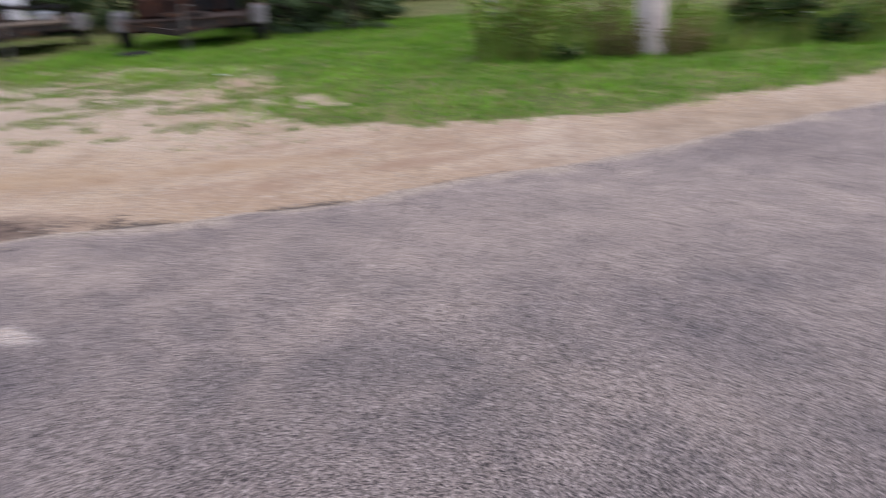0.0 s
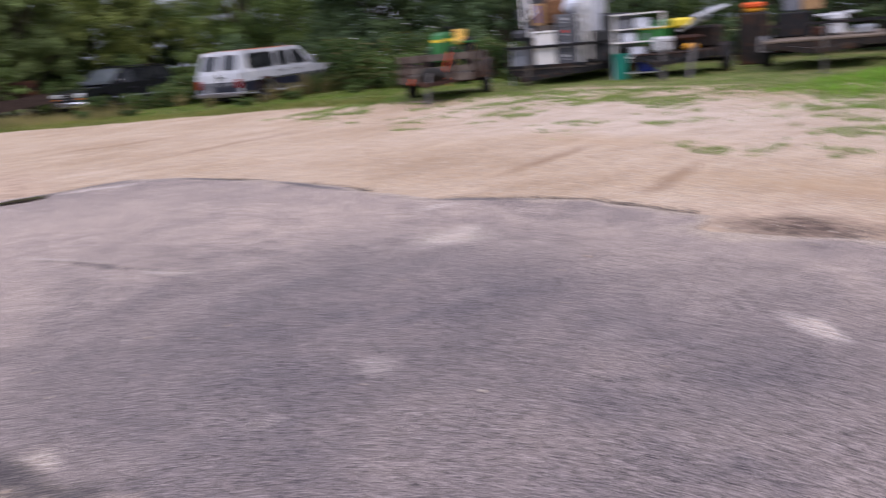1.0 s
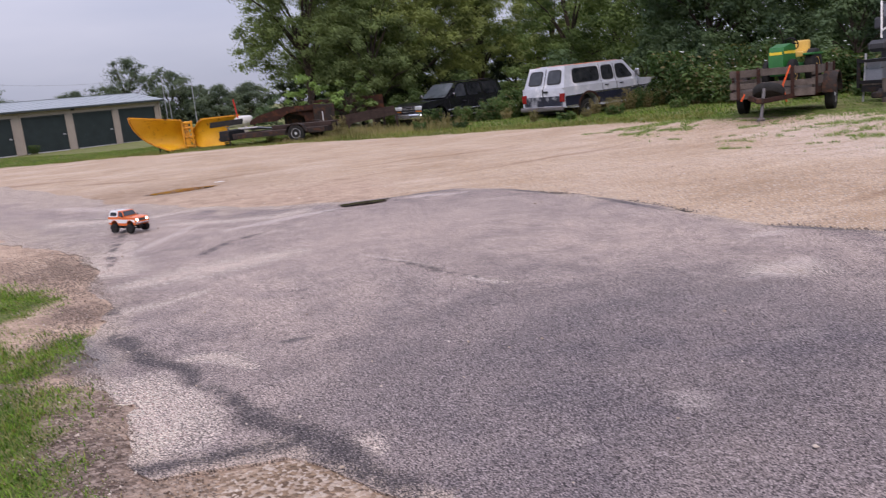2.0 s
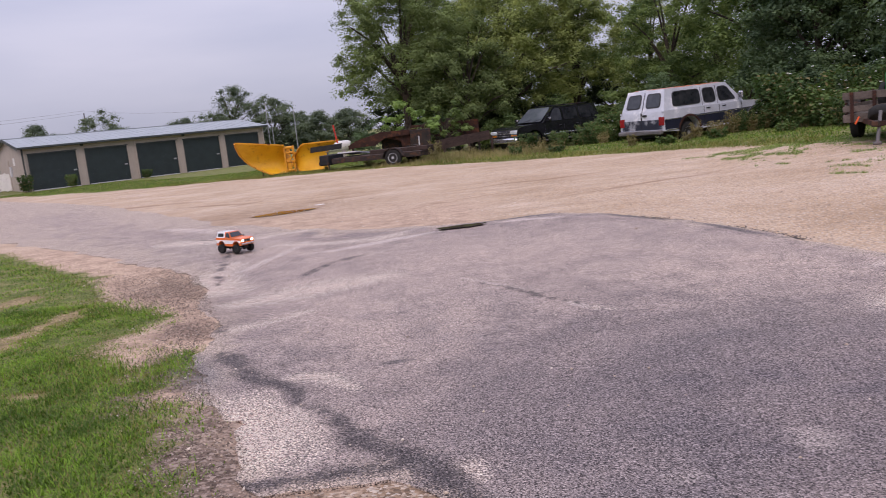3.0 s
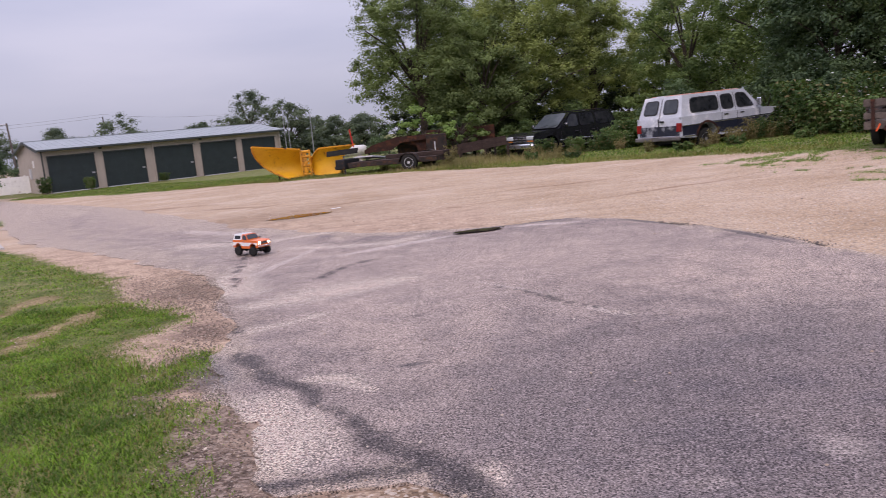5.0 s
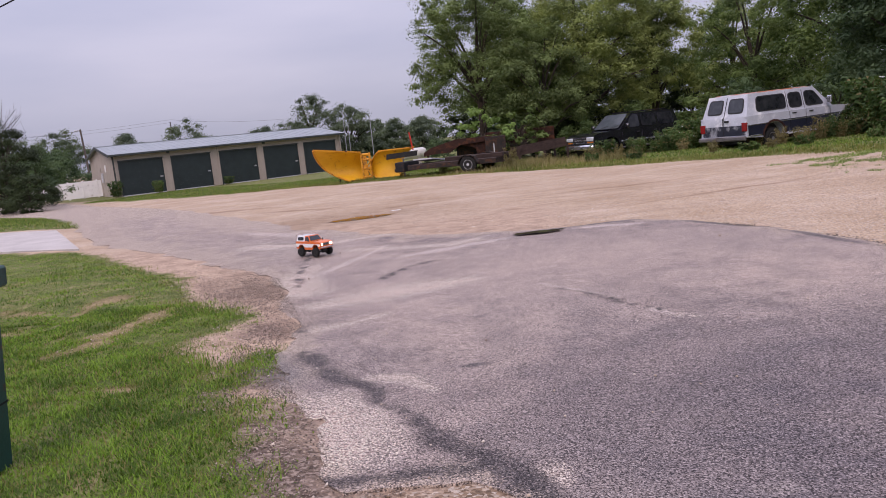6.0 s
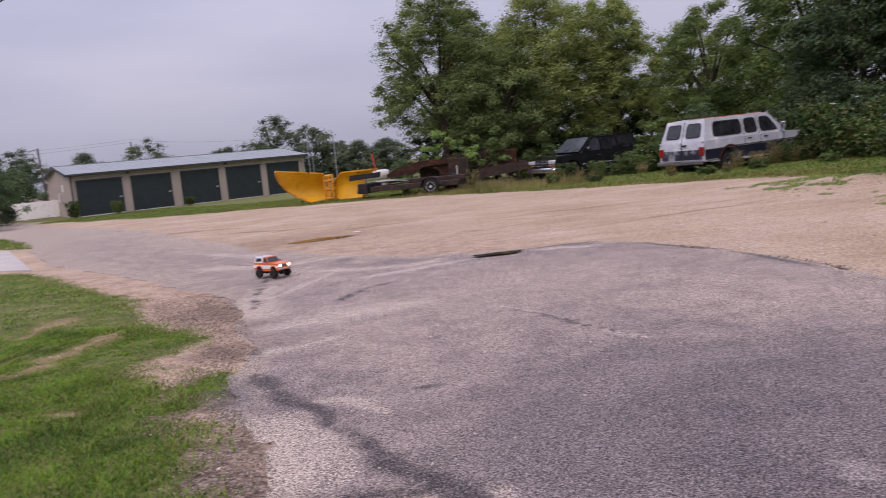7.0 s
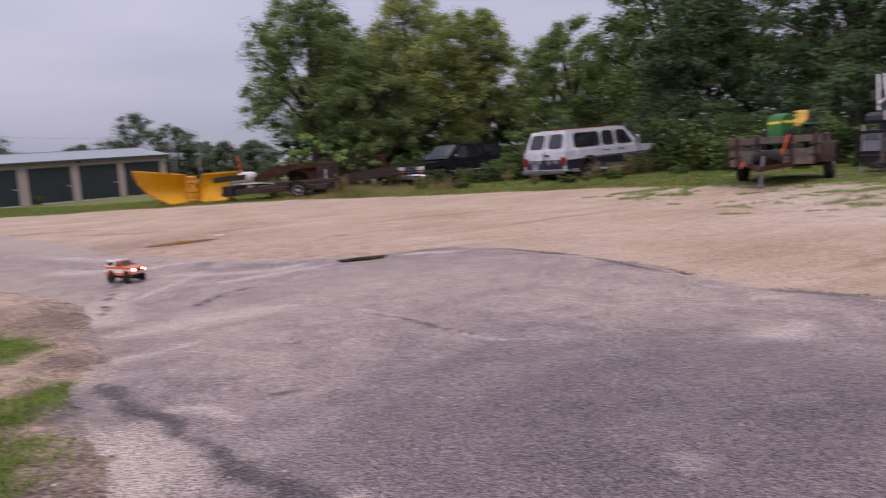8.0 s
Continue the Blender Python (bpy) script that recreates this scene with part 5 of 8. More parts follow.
spots = {
    "leafy": (leafy_weed, [(14.35, 27.0, 1.15), (14.75, 27.5, 1.5), (15.2, 27.9, 1.7), (13.5, 26.5, 0.6), (12.7, 26.15, 0.5), (8.4, 33.5, 0.9), (9.6, 31.4, 1.3), (10.2, 31.2, 1.2), (6.9, 33.2, 1.0), (9.0, 32.2, 1.0), (13.9, 27.2, 0.6), (9.0, 29.4, 0.8), (9.5, 30.6, 1.0), (8.8, 30.4, 0.9), (14.8, 26.4, 0.8), (14.3, 25.4, 1.2), (14.2, 24.2, 1.3), (14.8, 22.4, 1.3), (13.4, 21.2, 0.8),
                           (15.4, 21.0, 1.3), (16.2, 19.6, 1.4), (16.8, 18.2, 1.3), (17.6, 17.2, 1.3), (-20.9, 52.2, 0.9), (-18.6, 53.6, 0.8), (-14.6, 56.2, 0.7)]),
    "tall": (tall_weed, [(11.7, -0.5, 1.0), (11.3, -1.0, 0.8), (12.2, -0.9, 1.25), (11.6, -1.5, 0.75), (12.9, -1.6, 1.1), (12.6, -3.4, 0.7), (13.4, -4.6, 1.0), (11.9, -5.6, 0.95), (12.6, -6.4, 1.2), (14.2, -6.0, 1.3), (14.8, -2.6, 0.9)]),
    "flower": (flower_weed, [(14.9, 27.0, 1.3), (13.0, 26.3, 0.5), (14.2, 26.8, 0.6), (9.2, 30.2, 0.8), (15.1, 27.4, 1.0), (14.6, 24.8, 1.4), (14.4, 23.2, 1.1), (15.4, 23.4, 1.3), (15.8, 20.2, 1.1), (12.2, -4.4, 1.1)]),
    "dry": (dry_tuft, [(11.6, 25.55, 0.7), (12.4, 25.95, 0.75), (13.2, 26.3, 0.7), (13.9, 26.7, 0.8), (10.9, 25.4, 0.6), (10.4, 25.9, 0.55), (12.2, 26.6, 0.6), (9.4, 26.8, 0.5), (7.6, 31.6, 0.6), (7.2, 32.6, 0.9), (6.6, 32.8, 0.8), (10.0, 32.6, 1.1), (10.4, 31.8, 1.0), (10.7, 30.2, 1.1), (10.2, 26.2, 0.9), (11.0, 26.6, 0.8), (12.9, 26.7, 0.5), (12.1, 25.9, 0.55), (13.4, 26.9, 0.5), (8.6, 25.0, 0.5), (10.0, 24.0, 0.5), (11.4, 25.0, 0.6), (8.7, 28.4, 0.6), (2.6, 29.2, 0.55), (5.4, 28.6, 0.5), (4.2, 30.8, 0.55), (6.6, 29.2, 0.5), (0.2, 30.2, 0.45), (-1.4, 31.6, 0.4), (11.0, -2.2, 0.6), (10.9, -2.8, 0.65), (11.3, -3.1, 0.75), (11.6, -1.9, 0.8), (12.2, -1.0, 1.2), (11.1, -1.9, 0.5), (3.0, 33.0, 0.8)]),
    "low": (low_weed, [(9.2, 23.6, 0.8), (10.6, 23.2, 0.7), (12.4, 22.6, 0.8), (6.4, 26.2, 0.7), (5.2, 27.0, 0.7), (13.2, 19.8, 0.8), (14.2, 19.2, 0.8), (15.0, 17.8, 0.9), (11.0, -1.4, 0.7), (11.9, -3.7, 0.8), (11.6, -5.0, 1.0)]),
}
turn = 0.0
for ob, places in spots.values():
    for k, (x, y, s) in enumerate(places):
        turn += 77.0
        c = ob if k == 0 else copy_thing(ob, on(x, y, turn))
        if k == 0:
            ob.matrix_basis = on(x, y, turn)
        c.scale = (s, s, s * (0.75 + 0.5 * ((7 * k + 3) % 11) / 11))

# grass
blades("lawn_grass", [(-0.7, 2.2), (-0.7, 4.5), (-1.2, 5.7), (-2.1, 7.9), (-4.6, 7.9), (-4.6, 2.2)], 150000, 0.012, 0.042, 0.0033, L_GRASS, "mown green lawn grass beside the drive", 0.02, 9, 1.1, 3, 4.0)
blades("lawn_grass", [(-2.0, 7.4), (-3.5, 10.0), (-6.7, 14.4), (-13.0, 18.0), (-13.0, 7.4)], 90000, 0.014, 0.045, 0.0045, L_GRASS, "mown green lawn grass beside the drive", 0.02, 9, 1.1, 4, 4.0)
blades("lawn_grass", [(-0.6, -2.5), (-0.9, 2.2), (-6.0, 2.2), (-6.0, -2.5)], 36000, 0.015, 0.05, 0.0045, L_GRASS, "mown green lawn grass beside the drive", 0.02, 9, 1.1, 41, 4.0)
blades("lawn_grass", [(-9.6, 21.2), (-11.2, 24.7), (-17.3, 33.9), (-22.0, 39.5), (-22.0, 31.0), (-18.5, 26.8)], 14000, 0.03, 0.09, 0.013, L_VERGE, "rough grass between slab and road", 0.0, 9, 0.8, 42, 3.0)
blades("dry_grass", [(-0.6, 2.2), (-0.7, 4.4), (-1.2, 6.2), (-3.4, 10.2), (-6.3, 14.2), (-7.2, 13.4), (-2.2, 5.5), (-1.8, 2.2)], 2600, 0.02, 0.06, 0.0028, L_GRASSPALE, "sparse drying grass at the lawn's edge", -0.12, 0.5, 0.8, 5)
blades("lawn_grass", [(7.5, 1.6), (7.4, -0.6), (7.8, -2.2), (10.4, -7.2), (17.0, -7.0), (22.0, 0.0), (22.0, 8.0), (12.0, 8.0)], 80000, 0.04, 0.12, 0.009, L_GRASSEAST, "thick green grass beside the gravel", 0.0, 9, 0.6, 6)
blades("lawn_grass", [(8.0, 2.5), (12.0, 8.0), (21.0, 8.0), (19.0, 18.0), (9.5, 17.5), (8.0, 10.0)], 24000, 0.015, 0.055, 0.008, L_THIN, "thin grass between bare gravel patches", 0.05, 9, 0.6, 7)
blades("sparse_grass", [(7.4, 2.0), (12.0, 4.0), (13.0, 9.0), (12.0, 15.0), (9.0, 14.0), (7.8, 8.0)], 4000, 0.015, 0.05, 0.007, L_THIN, "sparse grass coming up through pale gravel", -0.22, 9, 0.9, 27)
blades("field_grass", [(-23.0, 49.0), (-10.3, 38.9), (-3.9, 31.6), (1.5, 27.8), (4.0, 24.8), (6.9, 22.5), (9.6, 16.7), (17.0, 18.0), (14.0, 29.0), (6.0, 34.0), (-4.0, 42.0), (-17.0, 56.0)], 72000, 0.025, 0.09, 0.014, L_VERGE, "rough green verge grass", 0.05, 9, 0.6, 8)
blades("dry_verge_grass", [(-10.3, 38.9), (-3.9, 31.5), (1.5, 27.6), (4.0, 24.6), (6.9, 22.3), (9.7, 16.5), (10.6, 17.4), (8.0, 23.2), (5.2, 26.2), (2.0, 29.6), (-3.6, 33.2)], 12000, 0.04, 0.14, 0.010, L_GRASSPALE, "drying yellow-brown verge grass", -0.2, 1.6, 0.6, 9)

tr = np.random.default_rng(31)
n = 220000
bx0, by0 = tr.uniform(7.0, 14.0, n), tr.uniform(1.2, 17.5, n)
inside_by = reach(bx0, by0, LAWN_FAR)
k = (inside_by > -4.6) & (inside_by < 1.2)
bx0, by0, inside_by = bx0[k], by0[k], inside_by[k]
dens = np.array([0.62 * noise.noise(Vector((x * 0.8, y * 0.8, 0.0))) + 0.5 * noise.noise(Vector((x * 2.2, y * 2.2, 3.0))) + 0.4 * noise.noise(Vector((x * 5.0, y * 5.0, 7.0))) for x, y in zip(bx0, by0)])
k = dens > 0.1 - 0.06 * inside_by + tr.normal(size=len(dens)) * 0.06
k |= tr.uniform(size=len(dens)) < 0.05 * step(-2.4, 0.0, inside_by)
bx0, by0 = bx0[k], by0[k]
n = len(bx0)
h, th = tr.uniform(0.015, 0.05, n), tr.uniform(0, 6.28, n)
base = np.stack([bx0, by0, surface(bx0, by0, grassiness(bx0, by0), reach(bx0, by0, ASPHALT)) - 0.003], 1)
side = np.stack([-np.sin(th), np.cos(th), 0 * th], 1) * 0.006
tip = base + np.stack([np.cos(th) * h * 0.8, np.sin(th) * h * 0.8, h], 1)
tagged(raw("grass_tufts", np.stack([base - side, base + side, tip], 1).reshape(-1, 3), np.arange(3 * n).reshape(-1, 3), L_THIN), "thin green grass tufts growing through gravel", "grass", kind="stuff")

blades("tall_grass", [(11.3, -0.2), (10.9, -1.3), (11.2, -2.2), (11.3, -4.4), (11.2, -6.0), (14.0, -7.0), (16.0, -3.0), (13.0, -0.4)], 15000, 0.12, 0.55, 0.01, L_WEEDBRIGHT, "tall unmown grass and weeds round the pole", 0.0, 9, 0.5, 17)
blades("tall_dry_grass", [(0.4, 28.6), (3.2, 26.6), (6.0, 25.6), (7.2, 27.0), (6.0, 30.0), (4.0, 33.0), (0.0, 31.5)], 4000, 0.1, 0.34, 0.01, L_DRYWEED, "tall dry beige grass on the verge", 0.0, 9, 0.45, 18)
# sparse worn turf and clover in the lawn's bare spots
blades("worn_turf", [(-0.9, 2.2), (-1.5, 5.7), (-3.4, 9.6), (-8.0, 12.5), (-8.0, 6.0), (-4.0, 2.2)], 14000, 0.01, 0.028, 0.0026, L_GRASSPALE, "short dry turf in worn spots of the lawn", -0.2, 0.2, 1.2, 15)
blades("coarse_grass", [(-0.9, 2.2), (-0.95, 3.3), (-1.5, 5.7), (-2.3, 7.9), (-4.6, 7.9), (-4.6, 2.2)], 2600, 0.04, 0.09, 0.0028, L_GRASS, "coarser tall grass stalks in the lawn", 0.05, 9, 1.1, 16, 0.2)

# loose pebbles along the asphalt's rim and on the gravel
pr = np.random.default_rng(21)
n = 26000
px_, py_ = pr.uniform(-3.5, 11.0, n), pr.uniform(1.8, 17.0, n)
d = reach(px_, py_, ASPHALT)
k = ((d < 0.03) | (pr.uniform(size=n) < 0.06)) & (grassiness(px_, py_) < 0.15) & (pr.uniform(size=n) < np.exp(-np.abs(d) / 2.5) * 0.9 + 0.1)
px_, py_, d = px_[k], py_[k], d[k]
s = pr.uniform(0.004, 0.012, len(px_)) * np.where(pr.uniform(size=len(px_)) > 0.97, 2.0, 1.0)
octa = np.array([(1, 0, 0), (0, 1, 0), (-1, 0, 0), (0, -1, 0), (0, 0, 0.75), (0, 0, -0.75)], float)
th = pr.uniform(0, 6.28, len(px_))
rot = np.stack([np.cos(th), np.sin(th)], 1)
o = octa[None] * pr.uniform(0.6, 1.2, (len(px_), 6, 1)) * s[:, None, None]
v = np.empty_like(o)
v[..., 0] = o[..., 0] * rot[:, None, 0] - o[..., 1] * rot[:, None, 1] + px_[:, None]
v[..., 1] = o[..., 0] * rot[:, None, 1] + o[..., 1] * rot[:, None, 0] + py_[:, None]
v[..., 2] = o[..., 2] + np.where(d > 0, lie(px_, py_) + 0.024, surface(px_, py_, grassiness(px_, py_), d) + 0.003)[:, None]
tri = np.array([(0, 1, 4), (1, 2, 4), (2, 3, 4), (3, 0, 4), (1, 0, 5), (2, 1, 5), (3, 2, 5), (0, 3, 5)])
f = (6 * np.arange(len(px_))[:, None, None] + tri[None]).reshape(-1, 3)
m, nt, p = blank("pebbles")
geo = nt.nodes.new("ShaderNodeNewGeometry")
nt.links.new(ramp(nt, geo.outputs["Random Per Island"], [(0.0, (0.24, 0.18, 0.14)), (0.2, (0.42, 0.32, 0.24)), (0.75, (0.53, 0.42, 0.32)), (1.0, (0.68, 0.6, 0.52))]), p.inputs["Base Color"])
p.inputs["Roughness"].default_value = 0.9
tagged(raw("pebbles", v.reshape(-1, 3), f, m), "loose tan and grey pebbles on gravel", "pebbles", kind="stuff")


cr = np.random.default_rng(41)
RIM = [(5.9, -0.55), (5.25, 0.62), (4.8, 2.25), (4.5, 3.2), (4.86, 3.5), (4.8, 4.75), (4.1, 5.95), (3.82, 7.85), (3.55, 8.9), (3.12, 10.05), (2.5, 10.8)]
cv, cf = [], []
for (ax, ay), (bx1, by1) in zip(RIM, RIM[1:]):
    n = int((1100 if 2.0 < by1 < 3.6 else 420) * math.hypot(bx1 - ax, by1 - ay))
    for k in range(n):
        u = cr.uniform()
        if noise.noise(Vector((ax + u * (bx1 - ax), ay + u * (by1 - ay), 0)) * 1.7) < 0.0:
            continue
        x, y = ax + u * (bx1 - ax) + abs(cr.normal()) * 0.07 - 0.02, ay + u * (by1 - ay) + cr.normal() * 0.05
        s0 = cr.uniform(0.003, 0.013)
        if 2.0 < y < 3.6:
            x += abs(cr.normal()) * 0.16
        i = len(cv) * 6
        cv.append(octa * cr.uniform(0.5, 1.2, (6, 1)) * s0 + np.array([x, y, float(lie(x, y)) + s0 * 0.4]))
        cf.append(tri + i)
tagged(raw("asphalt_crumbs", np.concatenate(cv), np.concatenate(cf), surf("broken_asphalt", (0.1, 0.085, 0.08), (0.2, 0.165, 0.145), 9, 0.9)), "dark broken asphalt crumbs along the road edge", "rubble", kind="stuff")

# dark pebbly patch and loose stones between the lawn and the drive
sr = np.random.default_rng(51)
n = 9000
sx0, sy0 = sr.normal(size=n) * 0.42 - 1.95, sr.normal(size=n) * 0.85 + 8.1
sx0 -= (sy0 - 8.1) * 0.42
sx1, sy1 = sr.uniform(-1.7, -0.3, 16000), sr.uniform(2.4, 6.5, 16000)
sx0, sy0 = np.concatenate([sx0, sx1]), np.concatenate([sy0, sy1])
d = reach(sx0, sy0, ASPHALT)
k = (d < 0.06) & (grassiness(sx0, sy0) < 0.12)
sx0, sy0 = sx0[k], sy0[k]
n = len(sx0)
s = sr.uniform(0.002, 0.0075, n)
v = octa[None] * sr.uniform(0.6, 1.2, (n, 6, 1)) * s[:, None, None] + np.stack([sx0, sy0, lie(sx0, sy0) + 0.008], 1)[:, None, :]
f = (6 * np.arange(n)[:, None, None] + tri[None]).reshape(-1, 3)
m, nt, p = blank("brown_stones")
geo = nt.nodes.new("ShaderNodeNewGeometry")
nt.links.new(ramp(nt, geo.outputs["Random Per Island"], [(0.0, (0.1, 0.075, 0.06)), (0.5, (0.22, 0.165, 0.13)), (0.9, (0.32, 0.25, 0.2)), (1.0, (0.5, 0.43, 0.37))]), p.inputs["Base Color"])
p.inputs["Roughness"].default_value = 0.9
tagged(raw("brown_stones", v.reshape(-1, 3), f, m), "brown pebbles scattered between lawn and asphalt", "pebbles", kind="stuff")
# ---- vehicles ----
def arc(cx, cz, r, a0, a1, n=10):
    return [(cx + r * math.cos(radians(a0 + (a1 - a0) * k / n)), cz + r * math.sin(radians(a0 + (a1 - a0) * k / n))) for k in range(n + 1)]


def wheel(parent, x, y, r, w, rim, tyre_label="", rim_mat=None, rim_label="", n=28, lugs=0):
    s = 1 if y > 0 else -1
    hub = part("wheel", lathe(bmesh.new(), [(rim * 0.3, -w * 0.28), (rim * 0.55, -w * 0.4), (rim * 0.62, w * 0.25), (rim * 0.34, w * 0.33), (rim * 0.3, w * 0.42), (0.01, w * 0.43)], n), rim_mat or M_STEEL, parent,
               rim_label, smooth=True, at=pose(x, y, r, 0, 0, 0 if s > 0 else 180))
    prof = [(rim, -w * 0.42), (rim * 1.06, -w * 0.5), (r * 0.9, -w * 0.5), (r * 0.975, -w * 0.42), (r, -w * 0.25), (r, w * 0.25), (r * 0.975, w * 0.42), (r * 0.9, w * 0.5), (rim * 1.06, w * 0.5), (rim, w * 0.42)]
    part("tyre", lathe(bmesh.new(), prof, n), M_RUBBER, hub, tyre_label, smooth=True)
    part("rim", lathe(bmesh.new(), [(rim * 1.02, -w * 0.4), (rim * 1.03, w * 0.44), (rim * 0.94, w * 0.44), (rim * 0.9, w * 0.2), (rim * 0.6, w * 0.2)], n), rim_mat or M_STEEL, hub, smooth=True)
    if lugs:
        bm = bmesh.new()
        for k in range(lugs):
            a = 6.2832 * k / lugs
            for side in (-1, 1):
                m = pose(0, 0, 0, 0, math.degrees(-a), 0) @ pose(r * 0.99, side * w * 0.3, 0, 0, 0, side * 22)
                bx(bm, (-r * 0.06, -w * 0.2, -r * 0.05), (r * 0.045, w * 0.2, r * 0.05), m)
        part("tread_lugs", bm, M_RUBBER, hub)
    return hub


def shell(outline, half, round_by=0.05):
    """A car's lower body: its side outline drawn across the width, edges rounded."""
    return ease(prism(bmesh.new(), outline, -half, half), round_by, 2)


def soft_quad(quad, part_of=0.3, n=4):
    """A flat four-cornered outline with its corners rounded; works in two or three dimensions."""
    quad = [Vector(q) for q in quad]
    span = min((quad[i] - quad[i - 1]).length for i in range(4)) * part_of
    soft = []
    for i in range(4):
        c = quad[i]
        p = c + (quad[i - 1] - c).normalized() * span
        q = c + (quad[(i + 1) % 4] - c).normalized() * span
        for k in range(n + 1):
            u = k / n
            soft.append(p.lerp(c, u).lerp(c.lerp(q, u), u))
    return soft


def side_panel(quad, half0, half1, z0, z1, side, depth, out=0.004):
    """A thin panel with rounded corners on the slanting side of the cab; quad is in x and z, the cab leans in from half0 at z0 to half1 at z1."""
    if min(math.dist(quad[i], quad[(i + 1) % 4]) for i in range(4)) > 0.03:
        quad = soft_quad(quad)
    pts = [(x, side * (half0 + (half1 - half0) * (z - z0) / (z1 - z0) + out), z) for x, z in quad]
    return slab(pts if side < 0 else pts[::-1], depth)


def cab(base, top, z0, z1, half0, half1, round_by):
    """A cab: two outlines (rear x, front x) at the belt and at the roof."""
    bm = bmesh.new()
    a = [bm.verts.new(p) for p in ((base[0], -half0, z0), (base[1], -half0, z0), (base[1], half0, z0), (base[0], half0, z0))]
    b = [bm.verts.new(p) for p in ((top[0], -half1, z1), (top[1], -half1, z1), (top[1], half1, z1), (top[0], half1, z1))]
    bm.faces.new(a[::-1])
    bm.faces.new(b)
    for i in range(4):
        bm.faces.new((a[i], a[(i + 1) % 4], b[(i + 1) % 4], b[i]))
    return ease(bm, round_by, 3)


def end_panel(xz0, xz1, half0, half1, inset, out, depth):
    """A pane across the front or rear of a cab, between two heights."""
    (x0, z0), (x1, z1) = xz0, xz1
    return slab([(x0 + out, -half0 + inset, z0), (x0 + out, half0 - inset, z0), (x1 + out, half1 - inset, z1), (x1 + out, -half1 + inset, z1)], depth)


P_SILVER = surf("faded_silver_paint", (0.54, 0.56, 0.61), (0.46, 0.48, 0.53), 2.5, 0.35, metal=0.1, stain=(0.74, 0.74, 0.76), amount=0.15, spots=2)
P_NAVY = surf("dark_navy_paint", (0.012, 0.015, 0.03), (0.02, 0.023, 0.04), 3, 0.3, stain=(0.3, 0.31, 0.34), amount=0.06, spots=2.2)
P_RUSTROOF = surf("roof_with_rust", (0.4, 0.4, 0.42), (0.34, 0.34, 0.36), 2, 0.5, stain=(0.34, 0.1, 0.04), amount=0.55, spots=1.1)
P_TAILRED = surf("red_lens", (0.3, 0.012, 0.012), (0.22, 0.01, 0.01), 9, 0.2)
P_LAMPCLEAR = surf("clear_lens", (0.55, 0.57, 0.58), (0.42, 0.44, 0.45), 8, 0.15)


P_PEEL = surf("peeling_navy_paint", (0.014, 0.017, 0.032), (0.022, 0.025, 0.042), 3, 0.35, stain=(0.42, 0.43, 0.46), amount=0.28, spots=1.7)
P_GLOSSBLACK = surf("glossy_black_paint", (0.009, 0.009, 0.012), (0.015, 0.015, 0.019), 3, 0.15, coat=1.0, bump=0.02)
M_SEAL = surf("black_rubber_seal", (0.015, 0.015, 0.017), (0.028, 0.028, 0.03), 8, 0.7)
P_AMBER = surf("amber_lens", (0.5, 0.16, 0.02), None, 8, 0.25)


